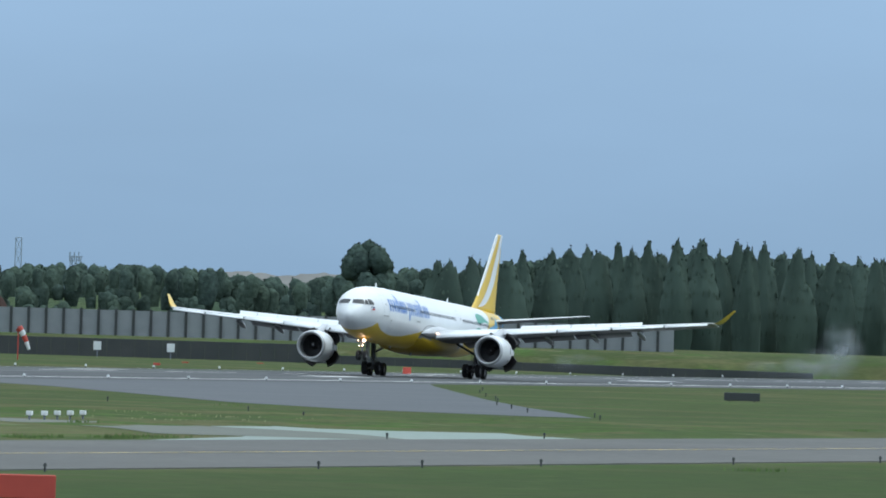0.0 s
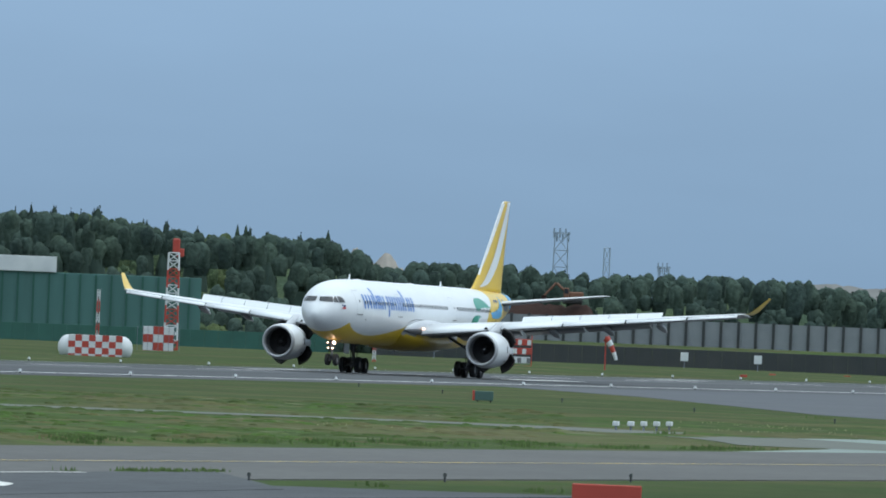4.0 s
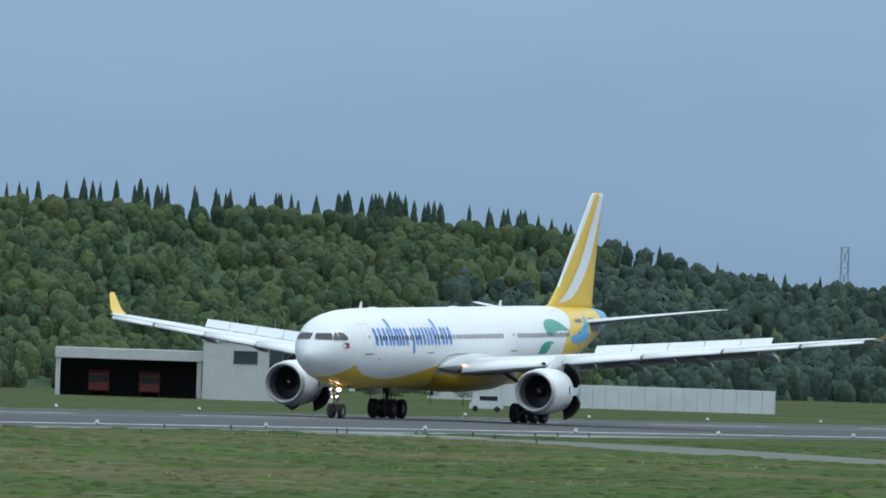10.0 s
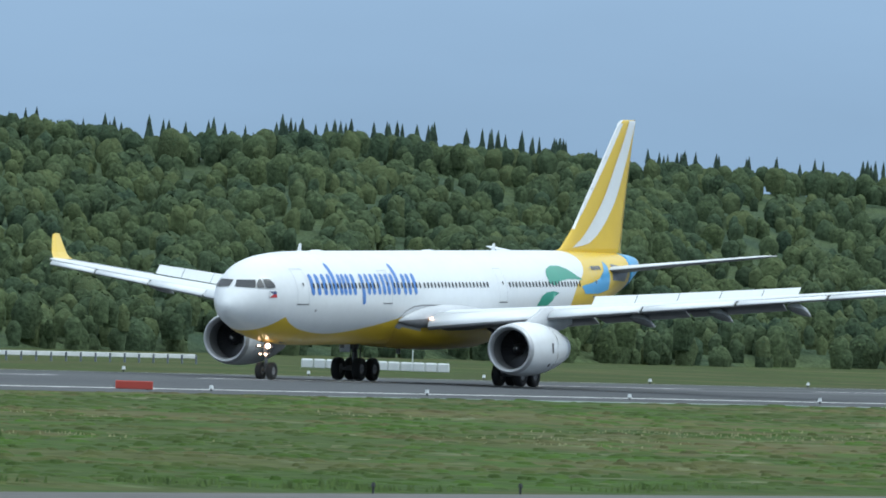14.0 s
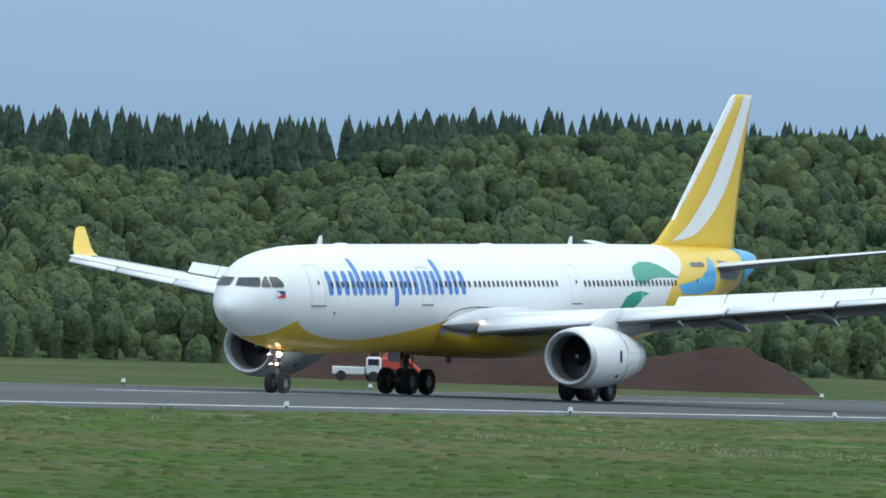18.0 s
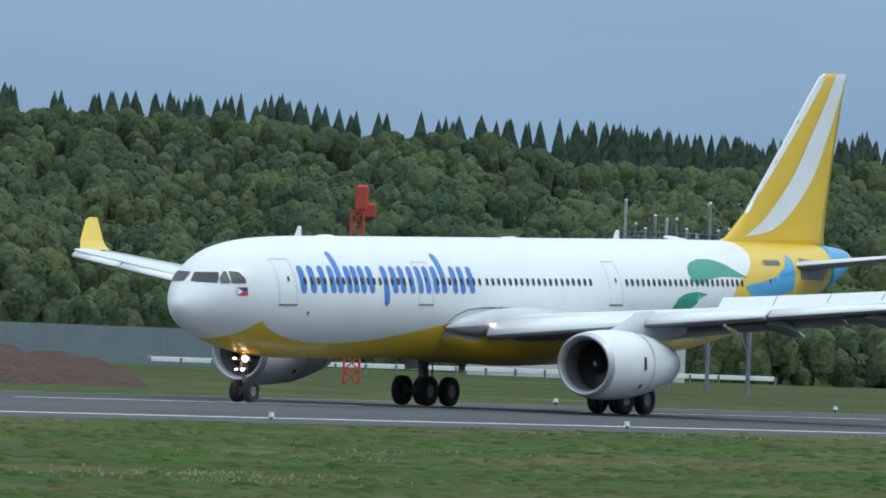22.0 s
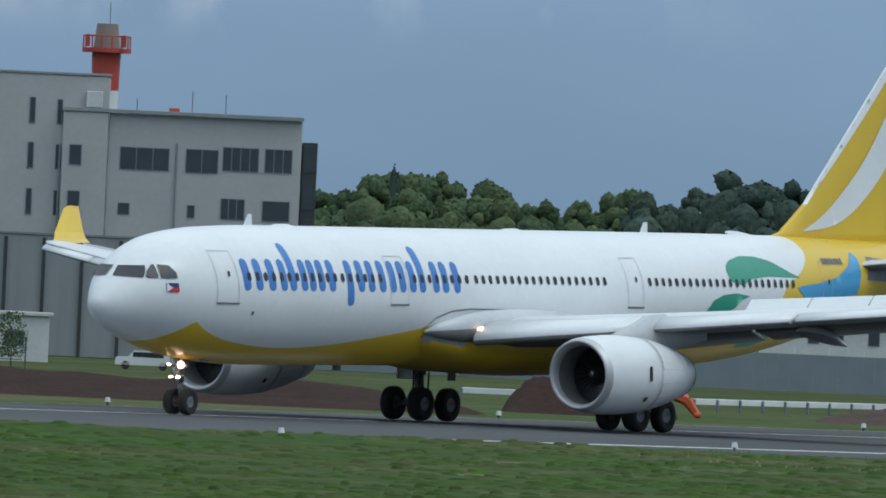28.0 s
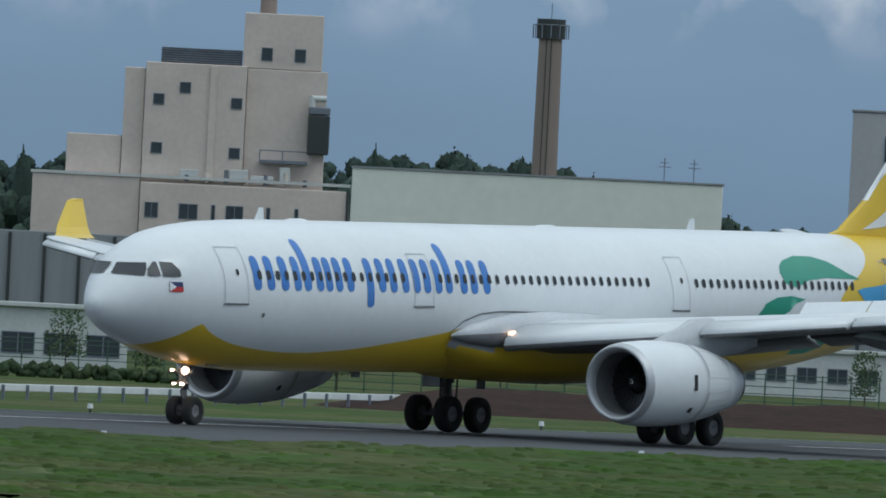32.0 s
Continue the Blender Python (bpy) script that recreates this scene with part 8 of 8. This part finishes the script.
L0 = edge_light(528, 334.5, GZ)
for k in range(-5, 48):
    if k:
        copy_thing(L0, pose(528 + 30 * k, 334.5, GZ))
    copy_thing(L0, pose(520 + 30 * k, 402.5, GZ))
T0 = thing("taxiway_light", "small dark taxiway edge light", "taxiway light", pose(749, 173, GZ), "taxiway lights")
part("stem", rods([((0, 0, 0), (0, 0, 0.2), 0.04)], 8), M["dark_wall"], T0)
part("cap", rods([((0, 0, 0.2), (0, 0, 0.32), 0.08, 0.05)], 8), M["dark_wall"], T0)
for x, y in [(785, 173), (588, 138.5), (628, 138.5), (606, 138.5), (667, 138.5), (494, 138.5), (519, 138.5), (420, 173), (409, 173), (545, 138.5), (700, 138.5),
             (1180, 264), (1145, 256), (1100, 246), (1060, 236), (1020, 226), (986, 214), (960, 208), (1230, 276), (1290, 290), (1340, 301), (940, 226), (900, 213), (1000, 250), (1050, 272), (1100, 294), (1150, 314),
             (885, 329), (894, 328), (901, 323), (897, 312), (902, 324), (913, 319), (870, 300), (862, 304), (922, 318), (935, 321), (950, 324), (845, 306), (830, 310)]:
    copy_thing(T0, pose(x, y, GZ))
A0 = thing("guidance_light", "white guidance light on a short leg", "approach light", pose(803, 205, GZ), "guidance lights")
part("leg", rods([((0, 0, 0), (0, 0, 0.25), 0.06)], 8), M["steel"], A0)
part("lamp_box", boxed(-0.16, -0.16, 0.25, 0.16, 0.16, 0.5, 0.03), M["white_wall"], A0)
for x, y in ((807, 205.2), (811, 205.5), (815, 205.8), (819, 206.1)):
    copy_thing(A0, pose(x, y, GZ))


def marker(label, m, w, h, d, material, name="guidance_sign"):
    t = thing(name, label, "sign", m, "guidance signs")
    part("panel", boxed(-w / 2, 0, 0.12, w / 2, d, h, 0.03), material, t)
    for x in (-w * 0.35, w * 0.35):
        part("foot", boxed(x - 0.05, d * 0.3, -0.02, x + 0.05, d * 0.7, 0.12), M["dark_wall"], t)
    return t


marker("red guidance sign panel in the near grass", spot(-75.655, 470, GZ), 2.1, 0.85, 0.25, M["orange"])
marker("red guidance sign panel at the runway side", spot(-66.181, 829, GZ), 2.0, 0.55, 0.25, M["orange"])
marker("black guidance sign panel seen from behind", spot(-78.294, 1300, GZ), 3.0, 0.8, 0.3, M["dark_wall"])
bx = marker("green electrical cabinet with a red end", spot(-75.19, 1052, GZ), 1.25, 0.75, 0.8, M["green_box"], "cabinet")
part("end_panel", boxed(-0.78, 0.02, 0.1, -0.63, 0.78, 0.78, 0.02), M["orange"], bx)
for az, r in ((-76.14, 2000), (-76.245, 2090), (-76.52, 2150), (-77.06, 1700)):
    marker("small red box marker on the far grass", spot(az, r, FZ if r > 1800 else GZ - 0.05), 0.9, 1.0, 0.5, M["orange"], "marker_box")
for az, r in ((-75.18, 2200), (-76.19, 2190), (-75.92, 2200), (-75.0, 2195)):
    t = thing("distance_board", "small white square board before the dark wall", "sign", spot(az, r, FZ), "white boards")
    part("post", rods([((0, 0.1, 0), (0, 0.1, 2.2), 0.07)], 6), M["steel"], t)
    part("board", boxed(-0.55, 0, 2.0, 0.55, 0.08, 3.2, 0.02), M["white_wall"], t)



# ---------------------------------------------------------------- ramp road, young trees, smoke
def crest(az):
    return lerp([(-73.15, -1.5), (-72.95, 1.8), (-72.86, 2.5), (-72.36, 4.0), (-72.0, 4.4)], az)


def slope_z(az, r):
    return FZ + (crest(az) - FZ) * min(1.0, max(0.0, (r - 2252) / 48))


bm = bmesh.new()
rows_h = [[bm.verts.new((*on_bearing(az, r), slope_z(az, r) - (0.3 if r > 2310 else 0.03))) for r in (2251, 2268, 2284, 2300, 2320)] for az in [-73.15 + 1.2 * i / 24 for i in range(25)]]
for i in range(24):
    for j in range(4):
        bm.faces.new((rows_h[i][j], rows_h[i][j + 1], rows_h[i + 1][j + 1], rows_h[i + 1][j]))
bmesh.ops.recalc_face_normals(bm, faces=bm.faces)
tagged(part("embankment", bm, M["grass"], smooth=True), "grass embankment carrying a ramp road", "embankment", kind="structure")

bm = bmesh.new()
sides = [((-72.62, 2251), (-72.80, 2251)), ((-72.66, 2262), (-72.83, 2264)), ((-72.70, 2274), (-72.86, 2278)), ((-72.68, 2288), (-72.84, 2297)), ((-72.5, 2291), (-72.5, 2299)), ((-72.2, 2292), (-72.2, 2299))]
rv = [[bm.verts.new((*on_bearing(a, r), slope_z(a, r) + 0.12)) for a, r in q] for q in sides]
for i in range(len(rv) - 1):
    bm.faces.new((rv[i][0], rv[i][1], rv[i + 1][1], rv[i + 1][0]))
bmesh.ops.recalc_face_normals(bm, faces=bm.faces)
tagged(part("ramp_road", bm, M["asphalt2"]), "grey ramp road bending up the embankment", "road", kind="structure")


def parapet_run(label, pts, h):
    g = thing("parapet", label, "parapet", Matrix.Translation((*on_bearing(*pts[0]), slope_z(*pts[0]))))
    o = g.matrix_world.translation
    for (a0, r0), (a1, r1) in zip(pts, pts[1:]):
        p, q = Vector((*on_bearing(a0, r0), slope_z(a0, r0))) - o, Vector((*on_bearing(a1, r1), slope_z(a1, r1))) - o
        d = (q - p).normalized()
        s = d.cross(Vector((0, 0, 1))).normalized() * 0.15
        bm = bmesh.new()
        v = [bm.verts.new(c + k * s + Vector((0, 0, z))) for c in (p, q) for k in (-1, 1) for z in (-0.1, h)]
        bmesh.ops.convex_hull(bm, input=v)
        part("parapet_block", bm, M["plaster"], g)


parapet_run("pale concrete parapet round the bend of the ramp road", [(-72.36, 2300), (-72.5, 2300), (-72.65, 2299.5), (-72.78, 2298), (-72.86, 2292), (-72.875, 2280), (-72.84, 2266)], 0.85)
parapet_run("short pale parapet on the inner side of the ramp", [(-72.69, 2272), (-72.655, 2262), (-72.63, 2255)], 0.8)
excavator("small brown digger parked below the embankment", spot(-72.53, 2246, FZ), M["dulled_orange"], False)
car("grey_car", "grey car parked under the dark trees", spot(-72.27, 2230, FZ), 4.4, 1.75, 1.5)
hill("earth_mound", "brown earth tip beyond the screen fence", -75.66, -75.05, 2400, 9.8, 40, M["soil"], 21, ragged=0.08)
# a digger shape takes the place of a hazy orange-brown crane
excavator("dull orange digger shape standing in for a crane on the earth tip", spot(-75.5, 2422, 8.0), M["dulled_orange"], True)


def leafy(owner, places, material):
    ca, cb = scatter("crown", places, (material, material), "leafy crown", PUFF)
    for o in (ca, cb):
        o.parent = owner
        o.name = "crown" if o == ca else "leaf_spray"
        del o["category"], o["kind"]


def young_tree(az, r, h, w, label):
    t = thing("young_tree", label, "tree", spot(az, r, FZ), "young trees by the hangar")
    part("trunk", rods([((0, 0, 0), (0, 0, h * 0.75), 0.07, 0.03)] + [((0, 0, h * k), (w * 0.35 * math.cos(6.3 * k * 3), w * 0.35 * math.sin(6.3 * k * 3), h * (k + 0.22)), 0.03, 0.012) for k in (0.3, 0.4, 0.5, 0.6)], 6), M["trunk"], t)
    V, F = [], []
    for k in range(620):
        a, u = rng.uniform(0, 6.28), rng.uniform(0, 1)
        q = w * 0.5 * math.sqrt(rng.uniform()) * (1 - 0.6 * abs(u - 0.4))
        c = Vector((q * math.cos(a), q * math.sin(a), h * (0.3 + 0.68 * u)))
        p = Vector(rng.normal(size=3)).normalized() * rng.uniform(0.07, 0.15)
        o = p.orthogonal().normalized() * rng.uniform(0.05, 0.1)
        V += [c - p, c - o, c + p, c + o]
        F.append((4 * k, 4 * k + 1, 4 * k + 2, 4 * k + 3))
    me = bpy.data.meshes.new("crown")
    me.from_pydata(V, [], F)
    obj("crown", me, M["leaf_spray"], t, "thin crown of small leaves", smooth=False)


for az, r, h, w, lab in ((-50.5, 1028, 4.6, 3.2, "young leafy tree by the low white building"), (-51.19, 1030, 4.6, 3.4, "young broad tree behind the hedge"), (-51.5, 1032, 3.6, 2.4, "small young tree at the end of the hedge"),
                         (-53.44, 1040, 4.4, 2.4, "young tree before the grey hangar doors"), (-52.81, 1040, 4.4, 2.4, "slender young tree before the hangar"), (-52.6, 1042, 6.2, 1.9, "taller slender young tree"), (-50.8, 1030, 3.4, 2.6, "low young tree in the hedge line"), (-52.1, 1040, 4.2, 2.4, "thin young tree before the cream hangar")):
    young_tree(az, r, h, w, lab)
for az, h, w in ((-70.7, 3.6, 2.6), (-70.58, 3.9, 3.0), (-70.45, 3.0, 2.4), (-70.36, 3.3, 2.2)):
    young_tree(az, 1765, h, w, "young tree before the white boundary wall")
he = thing("hedge", "long clipped dark green hedge", "hedge", spot(-50.6, 1022, FZ))
leafy(he, [(rng.uniform(-13, 14), rng.uniform(-0.4, 0.4), rng.uniform(0.1, 0.75), rng.uniform(0.32, 0.5), 0.9) for _ in range(190)], M["leaf"])

def wisp(w, h, seed):
    """A billow of smoke a few metres across: a wavy curved veil that thins out towards its edge."""
    g = np.random.default_rng(seed)
    p = g.uniform(0, 6.28, 4)
    bm = bmesh.new()
    n = 16
    rows_w = [[bm.verts.new((w * (2 * i / n - 1), 0.5 * math.sin(3 * i / n + p[0]) + 0.4 * math.sin(5 * j / n + p[1]) + 1.2 * ((2 * i / n - 1) ** 2 + (2 * j / n - 1) ** 2), h * (2 * j / n - 1) + 0.3 * math.sin(4 * i / n + p[2]))) for j in range(n + 1)] for i in range(n + 1)]
    for i in range(n):
        for j in range(n):
            bm.faces.new((rows_w[i][j], rows_w[i + 1][j], rows_w[i + 1][j + 1], rows_w[i][j + 1]))
    return bm


def smoke_material(w, h, most):
    m = mat("thin_smoke", (0.75, 0.79, 0.85), 1.0, spec=0.0)
    n, l = m.node_tree.nodes, m.node_tree.links
    tc = n.new("ShaderNodeTexCoord")
    mp = n.new("ShaderNodeMapping")
    mp.inputs["Scale"].default_value = (1 / w, 0.0, 1 / h)
    l.new(tc.outputs["Object"], mp.inputs[0])
    ln = n.new("ShaderNodeVectorMath")
    ln.operation = "LENGTH"
    l.new(mp.outputs[0], ln.inputs[0])
    fade = n.new("ShaderNodeMapRange")
    fade.interpolation_type = "SMOOTHSTEP"
    fade.inputs[1].default_value, fade.inputs[2].default_value, fade.inputs[3].default_value, fade.inputs[4].default_value = 0.1, 0.95, most, 0.0
    l.new(ln.outputs["Value"], fade.inputs[0])
    no = n.new("ShaderNodeTexNoise")
    no.inputs["Scale"].default_value, no.inputs["Detail"].default_value = 0.5, 3.0
    l.new(tc.outputs["Object"], no.inputs["Vector"])
    mr = n.new("ShaderNodeMapRange")
    mr.inputs[1].default_value, mr.inputs[2].default_value = 0.3, 0.75
    l.new(no.outputs["Fac"], mr.inputs[0])
    k = n.new("ShaderNodeMath")
    k.operation = "MULTIPLY"
    l.new(fade.outputs[0], k.inputs[0])
    l.new(mr.outputs[0], k.inputs[1])
    l.new(k.outputs[0], n["Principled BSDF"].inputs["Alpha"])
    return m


smoke = thing("tyre_smoke", "thin bluish tyre smoke drifting over the runway", "smoke", pose(1780, 362, 0))
for i, (x, z, w, h, a) in enumerate(((24, 3.6, 3.4, 4.2, 0.5), (15, 2.0, 5.0, 2.4, 0.35), (2, 1.4, 7.0, 1.6, 0.3), (-110, 1.6, 4.0, 1.4, 0.3))):
    v = part("billow", wisp(w, h, i), smoke_material(w, h, a), smoke, smooth=True)
    v.matrix_basis = pose(x, 0.8 * i, z, 0, 0, -78)
    v.visible_shadow = False

# ---------------------------------------------------------------- movement
# seconds, station of the main gear along the runway, offset across it, nose-up angle, heading
ROLL = [
    (0, 1560.72, 356.81, 3.51, -1.57),
    (0.5, 1533.55, 357.57, 3.41, -1.61),
    (1, 1506.02, 358.36, 3.16, -1.69),
    (1.5, 1478.17, 359.16, 2.73, -1.59),
    (2, 1450.20, 359.87, 2.30, -1.35),
    (2.5, 1422.38, 360.40, 2.00, -0.81),
    (4.5, 1315.98, 362.00, 1.03, -0.92),
    (5, 1290.81, 362.50, 0.57, -1.38),
    (5.5, 1265.97, 363.15, 0.76, -1.64),
    (6, 1241.18, 363.86, 0.00, -1.64),
    (6.5, 1216.23, 364.53, 0.00, -1.41),
    (7, 1191.11, 365.10, 0.00, -1.21),
    (7.5, 1165.91, 365.59, 0.00, -1.00),
    (8, 1140.84, 365.95, 0.00, -0.64),
    (8.5, 1116.09, 366.16, 0.00, -0.33),
    (9, 1091.83, 366.25, 0.00, -0.09),
    (9.5, 1068.19, 366.29, 0.00, -0.11),
    (10, 1045.13, 366.34, 0.00, -0.12),
    (10.5, 1022.53, 366.40, 0.00, -0.19),
    (11, 1000.30, 366.46, 0.00, -0.16),
    (11.5, 978.45, 366.50, 0.00, -0.03),
    (12, 957.03, 366.49, 0.00, 0.05),
    (12.5, 936.13, 366.49, 0.00, -0.03),
    (13, 915.76, 366.56, 0.00, -0.33),
    (13.5, 895.90, 366.70, 0.00, -0.49),
    (14, 876.45, 366.89, 0.00, -0.64),
    (14.5, 857.35, 367.11, 0.00, -0.67),
    (16.5, 784.74, 367.64, 0.00, -0.16),
    (17, 767.77, 367.65, 0.00, 0.06),
    (17.5, 751.50, 367.61, 0.00, 0.22),
    (18, 736.09, 367.55, 0.00, 0.25),
    (18.5, 721.52, 367.51, 0.00, 0.07),
    (19, 707.66, 367.52, 0.00, -0.19),
    (19.5, 694.39, 367.58, 0.00, -0.27),
    (20, 681.69, 367.63, 0.00, -0.23),
    (20.5, 669.65, 367.67, 0.00, -0.18),
    (21, 658.29, 367.71, 0.00, -0.15),
    (21.5, 647.23, 367.74, 0.00, -0.15),
    (22, 636.46, 367.76, 0.00, -0.12),
    (22.5, 626.11, 367.78, 0.00, -0.10),
    (23, 616.24, 367.80, 0.00, -0.16),
    (23.5, 606.77, 367.83, 0.00, -0.17),
    (24, 597.64, 367.86, 0.00, -0.18),
    (24.5, 588.82, 367.88, 0.00, -0.10),
    (25, 580.23, 367.88, 0.00, 0.03),
    (25.5, 571.84, 367.87, 0.00, 0.21),
    (27.5, 539.09, 367.46, 0.00, 1.23),
    (28, 531.31, 367.28, 0.00, 1.41),
    (28.5, 523.65, 367.08, 0.00, 1.57),
    (29, 516.10, 366.86, 0.00, 1.76),
    (29.5, 508.71, 366.62, 0.00, 1.90),
    (30, 501.41, 366.36, 0.00, 2.14),
    (30.5, 494.14, 366.07, 0.00, 2.44),
    (31, 486.95, 365.74, 0.00, 2.85),
    (31.5, 479.80, 365.35, 0.00, 3.40),
    (32, 472.75, 364.88, 0.00, 4.18),
]


def motions():
    walk(plane, [(t, pose(x, y, 0, 0, a, h)) for t, x, y, a, h in ROLL])
    walk(smoke, [(0, pose(1780, 362, 0)), (3, pose(1790, 368, 0.3)), (32, pose(1880, 430, 3.0))])
    for d, base, out in DOORS:
        axis = Vector((1, 0, 0)).cross(out).normalized()
        rows = []
        for t, deg in ((0, 30), (10.6, 30), (11.2, 25), (12.2, 0), (32, 0)):
            rows.append((t, Matrix.Translation(base) @ Matrix.Rotation(radians(-deg), 4, axis)))
        walk(d, rows)


motions()
